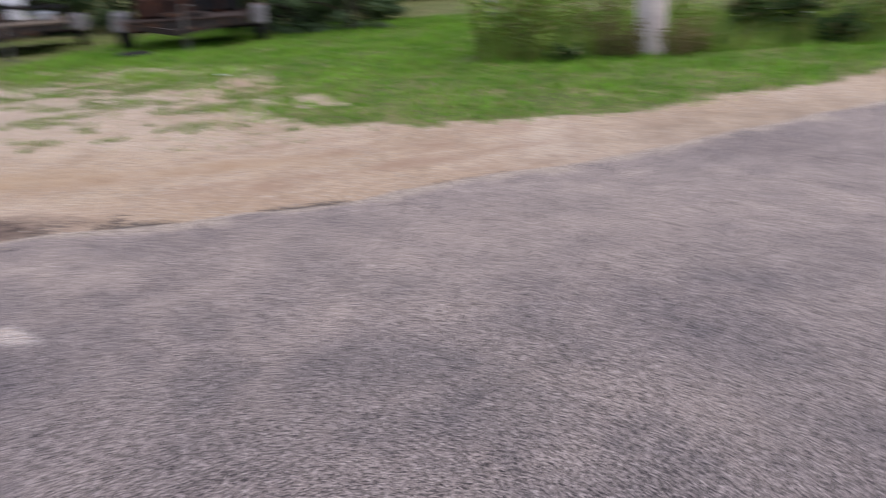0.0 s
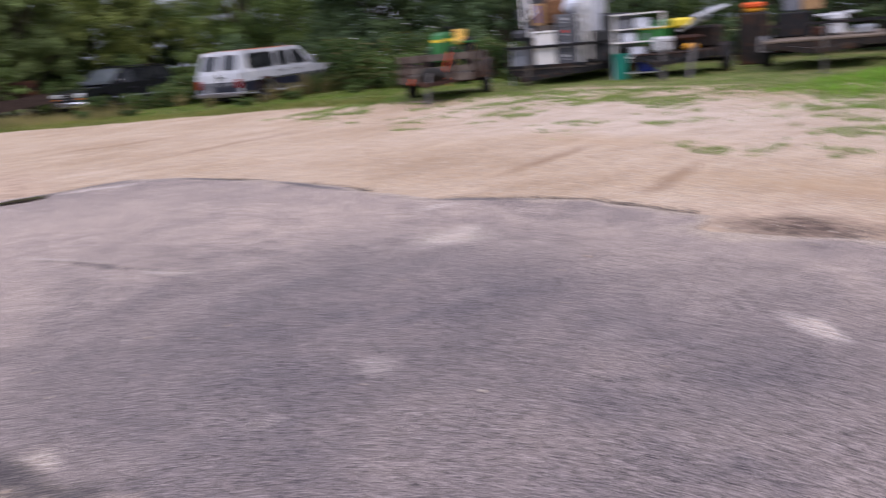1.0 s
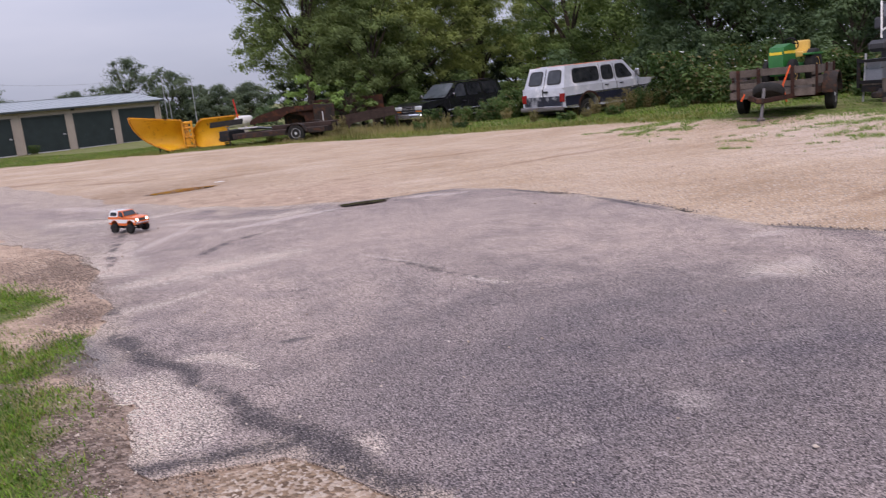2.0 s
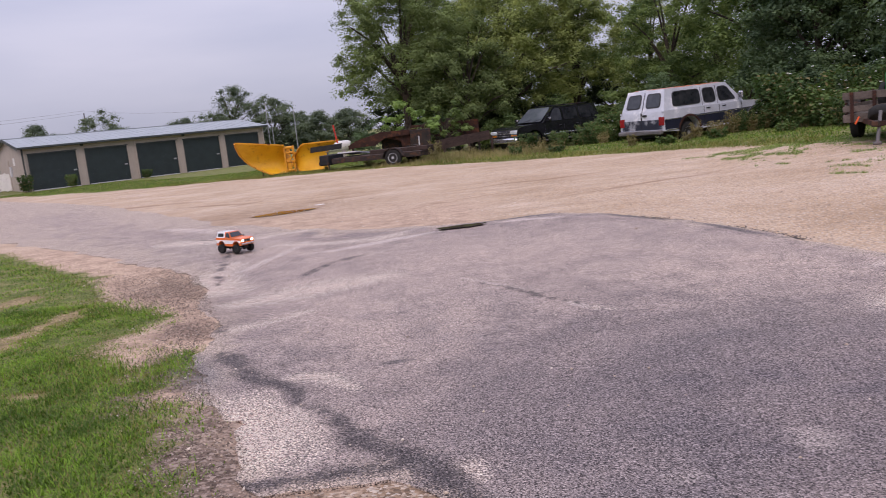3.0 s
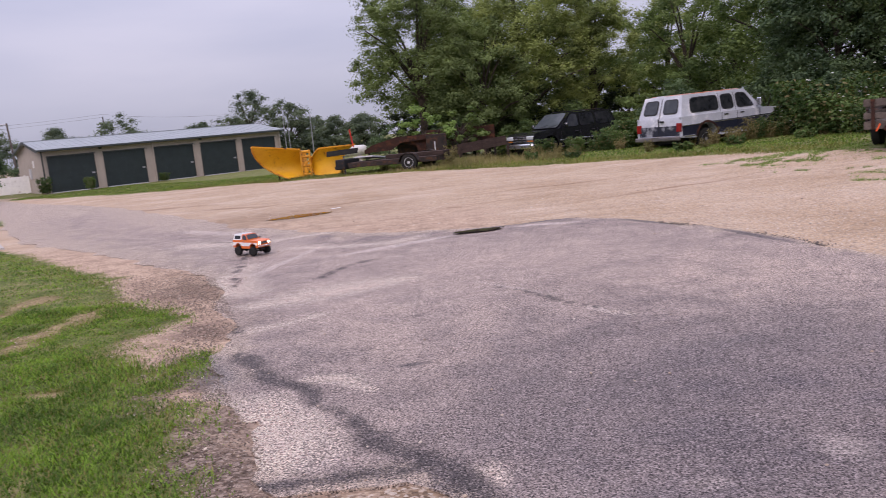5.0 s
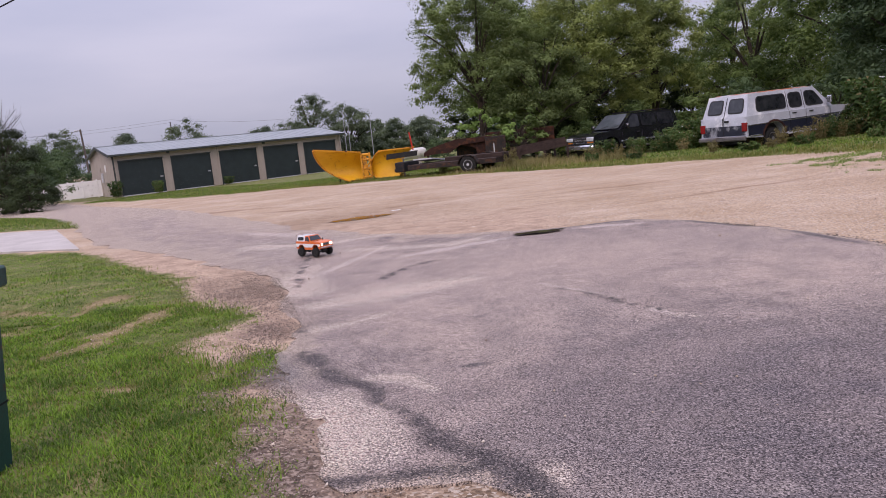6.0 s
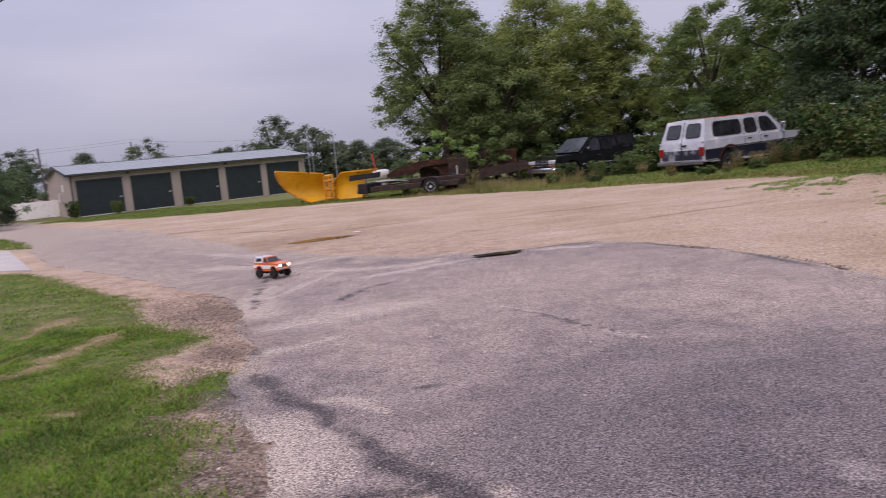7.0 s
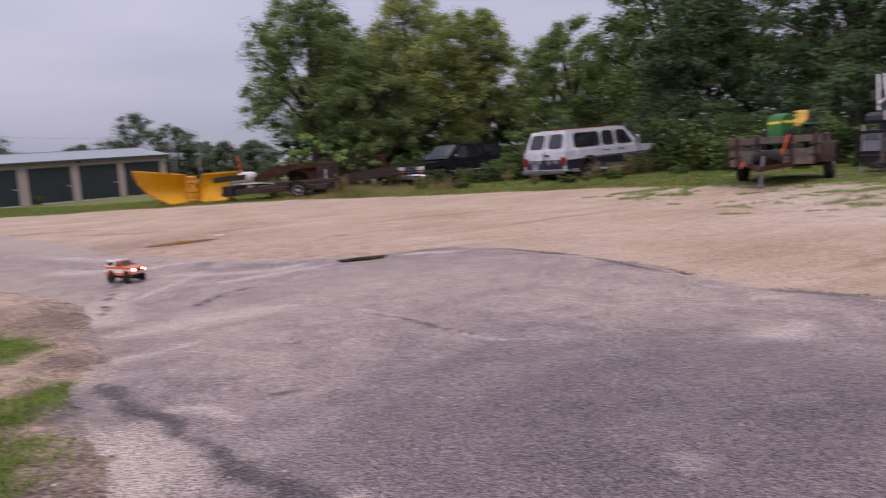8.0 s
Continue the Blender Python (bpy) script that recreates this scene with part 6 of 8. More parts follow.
def suburban():
    root = thing("station_wagon", pose(11.9, 27.38, float(lie(11.6, 27.8)) - 0.1, 0, -0.9, 25), "old silver and navy wagon with rusty roof, abandoned in weeds", "car")
    L, H, Z0, BELT, ROOF = 2.78, 1.0, 0.46, 1.17, 1.86
    out = [(-L, 0.52), (-L + 0.02, 1.05), (-L + 0.05, BELT), (1.15, BELT), (2.1, 1.12), (2.6, 1.06), (2.74, 0.96), (L, 0.56), (2.6, Z0)]
    out += arc(1.72, 0.42, 0.48, 5, 175, 14) + [(1.2, Z0), (-1.05, Z0)] + arc(-1.6, 0.42, 0.48, 5, 175, 14) + [(-2.2, Z0), (-L + 0.1, 0.5)]
    body = part("body", ease(prism(bmesh.new(), out, -H, H), 0.05, 3), P_SILVER, root, "faded silver paint", smooth=True)
    for s in (-1, 1):
        x0, x1 = -L + 0.05, 2.68
        low = [(x0, 0.86), (x0, 0.55), (-2.16, 0.52)] + arc(-1.6, 0.42, 0.5, 170, 10, 14) + [(-1.0, 0.52), (1.12, 0.52)] + arc(1.72, 0.42, 0.5, 170, 10, 14) + [(2.66, 0.58), (x1, 0.86)]
        part("lower_panel", prism(bmesh.new(), low, s * H, s * (H + 0.012)), P_NAVY, body, "dark navy lower side")
        part("trim_strip", box((x0, min(s * H, s * (H + 0.022)), 0.862), (x1, max(s * H, s * (H + 0.022)), 0.895), 0.006), M_CHROME, body)
        part("sill_trim", box((-0.98, s * (H + 0.012) - 0.012, 0.49), (1.08, s * (H + 0.012) + 0.012, 0.535), 0.005), M_CHROME, body)
        part("rear_sill_trim", box((-L + 0.1, s * (H + 0.012) - 0.012, 0.52), (-2.18, s * (H + 0.012) + 0.012, 0.56), 0.005), M_CHROME, body)
        for cx, rusty in ((-1.6, True), (1.72, False)):
            a = arc(cx, 0.42, 0.545, 172, 8, 16)
            b = arc(cx, 0.42, 0.485, 8, 172, 16)
            part("wheel_arch", prism(bmesh.new(), a + b, min(s * (H + 0.008), s * (H + 0.028)), max(s * (H + 0.008), s * (H + 0.028))), M_RUST if rusty else M_CHROME, body, "rusted wheel arch" if rusty else "")
            part("wheel_well", box((cx - 0.44, s * 0.72 - 0.02, 0.36), (cx + 0.44, s * 0.72 + 0.02, 0.86)), M_SEAL, body)
    part("tailgate_panel", box((-L - 0.012, -0.92, 0.58), (-L + 0.012, 0.92, 0.9), 0.008), P_PEEL, body, "dark navy tailgate with peeled paint")
    h0, h1, z0, z1 = 0.97, 0.83, BELT - 0.03, ROOF
    top = part("cab", cab((-L + 0.05, 1.18), (-L + 0.3, 0.42), z0, ROOF, h0, h1, 0.1), P_SILVER, root, "silver cab", smooth=True)
    part("roof_panel", cab((-L + 0.42, 0.36), (-L + 0.5, 0.28), ROOF - 0.006, ROOF + 0.03, 0.74, 0.66, 0.012), P_RUSTROOF, top, "roof panel with red rust", smooth=True)
    for s in (-1, 1):
        for x0, x1, lx0, lx1, za in ((-2.26, -0.99, -2.18, -0.97, 1.29), (-0.79, -0.25, -0.78, -0.26, 1.28), (-0.05, 0.76, -0.05, 0.36, 1.28)):
            q = [(x0 - 0.035, za - 0.035), (x1 + 0.035, za - 0.035), (lx1 + 0.03, 1.75), (lx0 - 0.03, 1.75)]
            part("window_seal", side_panel(q, h0, h1, z0, z1, s, 0.012, 0.002), M_SEAL, top)
            q = [(x0, za), (x1, za), (lx1, 1.72), (lx0, 1.72)]
            part("window", side_panel(q, h0, h1, z0, z1, s, 0.016, 0.006), M_GLASS, top)
        for x in (-0.89, -0.15, 0.98):
            part("door_seam", side_panel([(x - 0.007, 0.56), (x + 0.007, 0.56), (x + 0.007, 1.15), (x - 0.007, 1.15)], H + 0.013, H + 0.013, 0, 1, s, 0.006, 0.0), M_SEAL, body)
        for x, xt in ((-0.89, -0.88), (-0.15, -0.15)):
            part("pillar_seam", side_panel([(x - 0.007, 1.19), (x + 0.007, 1.19), (xt + 0.007, 1.79), (xt - 0.007, 1.79)], h0, h1, z0, z1, s, 0.006, 0.001), M_SEAL, top)
        for x in (-0.76, 0.02):
            part("door_handle", box((x, s * (H + 0.012) - 0.022, 1.06), (x + 0.17, s * (H + 0.012) + 0.022, 1.1), 0.008), M_SEAL, body, "black door handle")
        part("tail_lamp", box((-L - 0.02, s * 0.9 - 0.1, 0.7), (-L + 0.07, s * 0.9 + 0.115, 0.98), 0.012), P_TAILRED, body, "red tail lamp")
        arm = part("side_mirror", box((0.82, s * 1.1 - 0.09, 1.25), (0.92, s * 1.1 + 0.09, 1.5), 0.03), M_CHROME, top, "chrome side mirror")
        part("mirror_arm", rods([((0.86, s * 0.97, 1.2), (0.87, s * 1.08, 1.3)), ((0.86, s * 0.95, 1.42), (0.87, s * 1.06, 1.42))], 0.012, 6), M_CHROME, arm)
        part("drip_rail", bar((-L + 0.34, s * 0.81, ROOF - 0.045), (0.44, s * 0.81, ROOF - 0.045), 0.03, 0.035), P_RUSTROOF, top, "rusty roof gutter")
        part("rocker_panel", box((-1.0, s * (H + 0.006) - 0.008, 0.43), (1.1, s * (H + 0.006) + 0.008, 0.49)), P_SILVER, body, "silver rocker panel")
    part("rear_gutter", bar((-L + 0.32, -0.74, ROOF - 0.045), (-L + 0.32, 0.74, ROOF - 0.045), 0.03, 0.035), P_RUSTROOF, top)
    # barn doors at the rear, each with a framed window
    def at_rear(y, z, off):
        u = (z - z0) / (z1 - z0)
        return (-L + 0.05 + 0.25 * u - off, y * (1 - 0.1 * u), z)
    for y0, y1 in ((-0.76, -0.16), (0.16, 0.76)):
        for grow, off, depth, mat, name in ((0.035, 0.002, 0.012, M_SEAL, "rear_window_seal"), (0.0, 0.007, 0.014, M_GLASSLIGHT, "rear_window")):
            q = [at_rear(y1 + grow, 1.31 - grow, off), at_rear(y0 - grow, 1.31 - grow, off), at_rear(y0 - grow, 1.71 + grow, off), at_rear(y1 + grow, 1.71 + grow, off)]
            part(name, slab(soft_quad(q, 0.25), depth), mat, top, "dusty rear door window" if grow == 0 else "")
    part("rear_door_seam", box((-L - 0.016, -0.009, 0.58), (-L + 0.03, 0.009, 1.15)), M_SEAL, body)
    part("rear_door_seam", slab([at_rear(0.01, 1.15, 0.004), at_rear(-0.01, 1.15, 0.004), at_rear(-0.01, 1.79, 0.004), at_rear(0.01, 1.79, 0.004)], 0.01), M_SEAL, top)
    part("rear_door_handle", box((-L - 0.04, -0.24, 1.02), (-L + 0.03, -0.07, 1.08), 0.012), M_SEAL, body, "black rear door handle")
    for s in (-1, 1):
        for z in (0.95, 1.12):
            part("door_hinge", box((-L - 0.012, s * 0.95 - 0.03, z), (-L + 0.04, s * 0.95 + 0.03, z + 0.06), 0.008), P_SILVER, body)
    part("rear_bumper", box((-L - 0.17, -1.0, 0.42), (-L - 0.02, 1.0, 0.56), 0.035), M_DULL, root, "dull chrome bumper")
    part("number_plate", box((-L - 0.185, -0.15, 0.43), (-L - 0.173, 0.15, 0.56), 0.004), M_DULL, root, "dull plate")
    part("front_bumper", box((L - 0.03, -0.98, 0.46), (L + 0.14, 0.98, 0.64), 0.03), M_CHROME, root)
    part("grille", box((L - 0.05, -0.8, 0.66), (L + 0.03, 0.8, 0.94), 0.01), M_CHROME, root)
    part("windscreen", end_panel((1.12, 1.23), (0.5, 1.76), 0.95, 0.82, 0.1, 0.016, 0.012), M_GLASS, top)
    for x in (-1.6, 1.72):
        for y in (-0.84, 0.84):
            wheel(root, x, y, 0.36, 0.22, 0.2, rim_mat=M_STEEL)
    part("chassis", box((-2.6, -0.68, 0.3), (2.6, 0.68, 0.5)), M_BLACK, root, "dark underbody")


def dark_suv():
    root = thing("sport_utility_vehicle", pose(8.25, 35.22, float(lie(8.3, 35.1)) + 0.2, 0, 0, -151), "black four-door utility vehicle parked among weeds", "car")
    L, H, Z0, BELT, ROOF = 2.5, 0.98, 0.42, 1.1, 1.76
    out = [(-L, 0.5), (-L + 0.02, 0.9), (-L + 0.06, BELT), (1.1, BELT + 0.02), (1.7, 1.1), (2.2, 1.05), (2.4, 0.98), (2.47, 0.86), (L, 0.5), (2.3, Z0)]
    out += arc(1.58, 0.4, 0.47, 5, 175, 14) + [(1.05, Z0), (-0.95, Z0)] + arc(-1.45, 0.4, 0.47, 5, 175, 14) + [(-2.0, Z0)]
    bm = ease(prism(bmesh.new(), out, -H, H), 0.1, 4)
    for v in bm.verts:
        v.co.y *= 1 - 0.09 * max(0.0, (v.co.x - 1.5) / 1.0) ** 2 - 0.05 * max(0.0, (v.co.z - 0.8) / 0.3)
    body = part("body", bm, P_GLOSSBLACK, root, "glossy black paint", smooth=True)
    h0, h1, z0, z1 = 0.92, 0.76, BELT - 0.03, ROOF
    top = part("cab", cab((-L + 0.08, 1.08), (-L + 0.26, 0.22), z0, ROOF, h0, h1, 0.13), P_GLOSSBLACK, root, smooth=True)
    for s in (-1, 1):
        for x0, x1, a, b in ((-2.2, -1.22, -2.08, -1.2), (-1.08, -0.22, -1.06, -0.24), (-0.1, 0.7, -0.1, 0.24)):
            part("window", side_panel([(x0, 1.16), (x1, 1.16), (b, 1.68), (a, 1.68)], h0, h1, z0, z1, s, 0.014, 0.004), M_GLASSLIGHT if x0 > -0.2 else M_GLASS, top)
        for x in (-1.15, -0.16, 0.95):
            part("door_seam", side_panel([(x - 0.006, 0.5), (x + 0.006, 0.5), (x + 0.006, 1.0), (x - 0.006, 1.0)], H + 0.001, H - 0.005, 0, 1, s, 0.005, 0.0), M_SEAL, body)
        for x in (-1.0, -0.02):
            part("door_handle", box((x, s * H - 0.02, 0.93), (x + 0.17, s * H + 0.02, 0.97), 0.01), M_SEAL, body)
        part("side_moulding", box((-1.95, s * H - 0.012, 0.6), (1.05, s * H + 0.016, 0.655), 0.008), M_CHROME, body, "bright side moulding")
        part("running_board", box((-0.95, s * 1.0 - 0.1, 0.34), (1.02, s * 1.0 + 0.06, 0.4), 0.02), M_DULL, body)
        mir = part("side_mirror", box((0.7, s * 1.08 - 0.11, 1.14), (0.84, s * 1.08 + 0.11, 1.34), 0.04), P_GLOSSBLACK, top, smooth=True)
        lamp = part("headlamp", box((L - 0.14, s * 0.66 - 0.22, 0.77), (L - 0.0, s * 0.66 + 0.22, 0.93), 0.03), P_LAMPCLEAR, body, "clear headlamp", smooth=True)
        part("indicator", box((L - 0.13, s * 0.68 - 0.2, 0.68), (L - 0.01, s * 0.68 + 0.2, 0.75), 0.015), P_AMBER, body, "amber indicator")
        part("roof_rail", rods([((-1.9, s * 0.64, ROOF + 0.05), (0.0, s * 0.64, ROOF + 0.05))], 0.02), M_BLACK, top)
    part("windscreen", slab(soft_quad([(1.022, -0.78, 1.17), (1.022, 0.78, 1.17), (0.33, 0.68, 1.74), (0.33, -0.68, 1.74)], 0.12), 0.014), M_WINDSCREEN, top, "windscreen tinted pale for the mirrored sky")
    for y in (-0.35, 0.3):
        part("wiper", bar((1.03, y, 1.19), (0.91, y + 0.42, 1.29), 0.02, 0.02), M_SEAL, top)
    part("hood_crease", bar((1.1, 0.0, 1.122), (2.2, 0.0, 1.055), 0.5, 0.014), P_GLOSSBLACK, body)
    grille = part("grille", box((L - 0.06, -0.43, 0.66), (L + 0.0, 0.43, 0.95), 0.02), M_BLACK, root)
    for z in (0.7, 0.79, 0.88):
        part("grille_bar", box((L - 0.01, -0.42, z), (L + 0.02, 0.42, z + (0.05 if z == 0.79 else 0.02)), 0.006), M_CHROME, grille, "bright grille bar")
    part("front_bumper", box((L - 0.1, -0.92, 0.4), (L + 0.1, 0.92, 0.62), 0.06), M_CHROME, root, "dull chrome bumper", smooth=True)
    part("number_plate", box((L + 0.1, -0.15, 0.44), (L + 0.11, 0.15, 0.58), 0.004), M_DULL, root, "dull plate")
    for x in (-1.45, 1.58):
        for y in (-0.84, 0.84):
            wheel(root, x, y, 0.38, 0.24, 0.21)
    part("chassis", box((-2.3, -0.68, 0.28), (2.3, 0.68, 0.48)), M_BLACK, root)


P_ORANGE = surf("glossy_orange_shell", (0.78, 0.16, 0.025), (0.7, 0.135, 0.02), 20, 0.3, coat=0.5, bump=0.02)
P_RCWHITE = surf("glossy_white_shell", (0.8, 0.8, 0.8), (0.74, 0.74, 0.75), 20, 0.3, coat=0.5, bump=0.02)
P_RCBLACK = surf("black_nylon", (0.012, 0.012, 0.013), (0.02, 0.02, 0.02), 40, 0.6, bump=0.1)
P_HEADGLOW = glowing("lit_headlamp", (1.0, 0.97, 0.85), 14.0)
P_TAILGLOW = glowing("lit_tail_lamp", (1.0, 0.05, 0.16), 3.0)
P_AMBERGLOW = glowing("lit_marker_lamp", (1.0, 0.55, 0.05), 1.2)


def toy_truck():
    """A radio-controlled truck, about 0.53 m long, lifted on big tyres."""
    root = thing("radio_controlled_truck", pose(-1.78, 10.6, 0.012, 0, 0, -44), "orange and white radio-controlled truck on big tyres, headlamps lit", "toy truck")
    H, B = 0.113, 0.235
    ax_f, ax_r, wr = 0.165, -0.155, 0.066
    out = [(-0.27, 0.12), (-0.272, B), (0.045, B), (0.25, B - 0.008), (0.268, B - 0.024), (0.272, 0.125), (0.255, 0.115)]
    out += arc(ax_f, 0.115, 0.068, 0, 180, 12) + [(0.09, 0.105), (-0.08, 0.105)] + arc(ax_r, 0.115, 0.066, 0, 180, 12) + [(-0.235, 0.115)]
    root.scale = (0.95, 0.92, 0.85)
    body = part("body", shell(out, H, 0.009), P_ORANGE, root, "glossy orange shell", smooth=True)
    for s in (-1, 1):
        low = [(-0.268, 0.2), (-0.268, 0.152), (-0.232, 0.148)] + arc(ax_r, 0.115, 0.074, 150, 28, 10) + [(-0.078, 0.142), (0.088, 0.142)] + arc(ax_f, 0.115, 0.076, 152, 30, 10) + [(0.262, 0.16), (0.266, 0.196)]
        part("side_stripe", prism(bmesh.new(), low, s * H, s * (H + 0.0022)), P_RCWHITE, body, "white side stripe")
        part("tail_lamp", box((-0.275, s * 0.1 - 0.008, 0.158), (-0.268, s * 0.1 + 0.012, 0.188), 0.002), P_TAILGLOW, body, "lit red tail lamp")
        lamp = part("headlamp", lathe(bmesh.new(), [(0.001, 0.0), (0.017, 0.0), (0.019, 0.004), (0.017, 0.008), (0.001, 0.01)], 18, pose(0, 0, 0, 0, 0, -90)), P_HEADGLOW, body, "lit round headlamp", at=pose(0.268, s * 0.078, 0.19))
        part("lamp_ring", lathe(bmesh.new(), [(0.018, 0), (0.022, 0), (0.022, 0.007), (0.018, 0.007)], 18, pose(0, 0, 0, 0, 0, -90)), M_CHROME, lamp)
        part("marker_lamp", box((0.258, s * 0.113 - 0.002, 0.17), (0.27, s * 0.113 + 0.003, 0.185)), P_AMBERGLOW, body, "amber marker lamp")
        part("door_handle", box((-0.045, s * (H + 0.002) - 0.003, 0.212), (-0.015, s * (H + 0.002) + 0.003, 0.218), 0.001), M_CHROME, body)
        part("side_mirror", box((0.038, s * 0.127 - 0.012, 0.238), (0.048, s * 0.127 + 0.012, 0.258), 0.003), P_RCBLACK, body)
        part("rock_slider", rods([((-0.085, s * 0.1, 0.098), (0.09, s * 0.1, 0.098))], 0.006), P_RCBLACK, root)
    cabm = part("cab", cab((-0.09, 0.055), (-0.085, 0.0), B - 0.003, 0.318, 0.108, 0.088, 0.009), P_ORANGE, root, "orange cab roof")
    topm = part("hardtop", cab((-0.266, -0.075), (-0.235, -0.075), B - 0.002, 0.324, 0.109, 0.09, 0.01), P_RCWHITE, root, "white hardtop")
    for s in (-1, 1):
        part("door_window", side_panel([(-0.062, 0.242), (0.042, 0.242), (0.004, 0.305), (-0.058, 0.305)], 0.108, 0.088, B, 0.318, s, 0.0015, 0.0006), M_GLASSLIGHT, cabm)
        part("side_window", side_panel([(-0.235, 0.25), (-0.098, 0.25), (-0.1, 0.302), (-0.222, 0.302)], 0.109, 0.09, B, 0.324, s, 0.0015, 0.0006), M_GLASS, topm)
    part("windscreen", end_panel((0.051, 0.245), (0.006, 0.31), 0.106, 0.09, 0.01, 0.002, 0.0015), M_GLASSLIGHT, cabm)
    part("rear_window", slab([(-0.2655, 0.085, 0.248), (-0.2655, -0.085, 0.248), (-0.2435, -0.075, 0.305), (-0.2435, 0.075, 0.305)], 0.0015), M_GLASS, topm)
    part("tailgate_trim", box((-0.2755, -0.085, 0.16), (-0.2715, 0.085, 0.186), 0.001), M_PALEMETAL, body, "silver tailgate band")
    grille = part("grille", box((0.268, -0.055, 0.172), (0.274, 0.055, 0.206), 0.001), P_RCBLACK, body, "dark grille with bright bars")
    for z in (0.178, 0.188, 0.198):
        part("grille_bar", box((0.2735, -0.054, z), (0.2755, 0.054, z + 0.002)), M_CHROME, grille)
    part("front_bumper", box((0.272, -0.11, 0.132), (0.292, 0.11, 0.152), 0.004), M_CHROME, root, "chrome front bumper")
    part("rear_bumper", box((-0.296, -0.112, 0.13), (-0.274, 0.112, 0.15), 0.004), M_CHROME, root, "chrome rear bumper")
    part("chassis", box((-0.23, -0.035, 0.082), (0.24, 0.035, 0.12), 0.004), P_RCBLACK, root, "black chassis rails")
    for x, y, z in ((0.14, 0.05, B - 0.001), (0.14, -0.05, B - 0.001), (-0.19, 0.045, 0.324), (-0.19, -0.045, 0.324)):
        part("body_clip", rods([((x, y, z), (x, y, z + 0.012)), ((x - 0.01, y, z + 0.009), (x + 0.012, y, z + 0.009))], 0.002, 6), P_RCBLACK, body)
    for x in (ax_f, ax_r):
        part("axle", rods([((x, -0.11, wr), (x, 0.11, wr))], 0.011, 10), P_RCBLACK, root)
        part("differential", lathe(bmesh.new(), [(0.004, -0.03), (0.026, -0.018), (0.03, 0), (0.026, 0.018), (0.004, 0.03)], 12, pose(x, 0.02, wr)), P_RCBLACK, root)
        for s in (-1, 1):
            part("shock", rods([((x - 0.02, s * 0.075, wr + 0.015), (x - 0.035, s * 0.06, 0.185))], 0.009, 8), P_RCBLACK, root)
            part("link", rods([((x, s * 0.06, wr), (x * 0.35, s * 0.03, 0.09))], 0.005, 6), P_RCBLACK, root)
            wheel(root, x, s * 0.118, wr, 0.052, 0.034, rim_mat=P_RCBLACK, n=24, lugs=16)


suburban()
dark_suv()
toy_truck()

# ---- plow, trailers and stored goods ----
def moldboard(b0, b1, t0, t1, hollow, thick, nu=18, nv=16, inner=None):
    """A curved plow blade between a bottom and a top edge."""
    bm = bmesh.new()
    b0, b1, t0, t1 = map(Vector, (b0, b1, t0, t1))
    back, inner_back = Vector(hollow), Vector(inner or hollow)
    front, rear = [], []
    for i in range(nu + 1):
        u = i / nu
        row, row2 = [], []
        for j in range(nv + 1):
            v = j / nv
            p = b0.lerp(b1, u).lerp(t0.lerp(t1, u), v) + back.lerp(inner_back, u) * math.sin(math.pi * v) ** 0.8
            p.z = max(p.z, 0.02)
            row.append(bm.verts.new(p))
            row2.append(bm.verts.new(p + Vector((0, thick, 0))))
        front.append(row), rear.append(row2)
    for g, flip in ((front, False), (rear, True)):
        for i in range(nu):
            for j in range(nv):
                q = (g[i][j], g[i + 1][j], g[i + 1][j + 1], g[i][j + 1])
                bm.faces.new(q[::-1] if flip else q)
    for i in range(nu):
        for j in (0, nv):
            bm.faces.new((front[i][j], front[i + 1][j], rear[i + 1][j], rear[i][j]))
    for j in range(nv):
        for i in (0, nu):
            bm.faces.new((front[i][j], front[i][j + 1], rear[i][j + 1], rear[i][j]))
    return bm


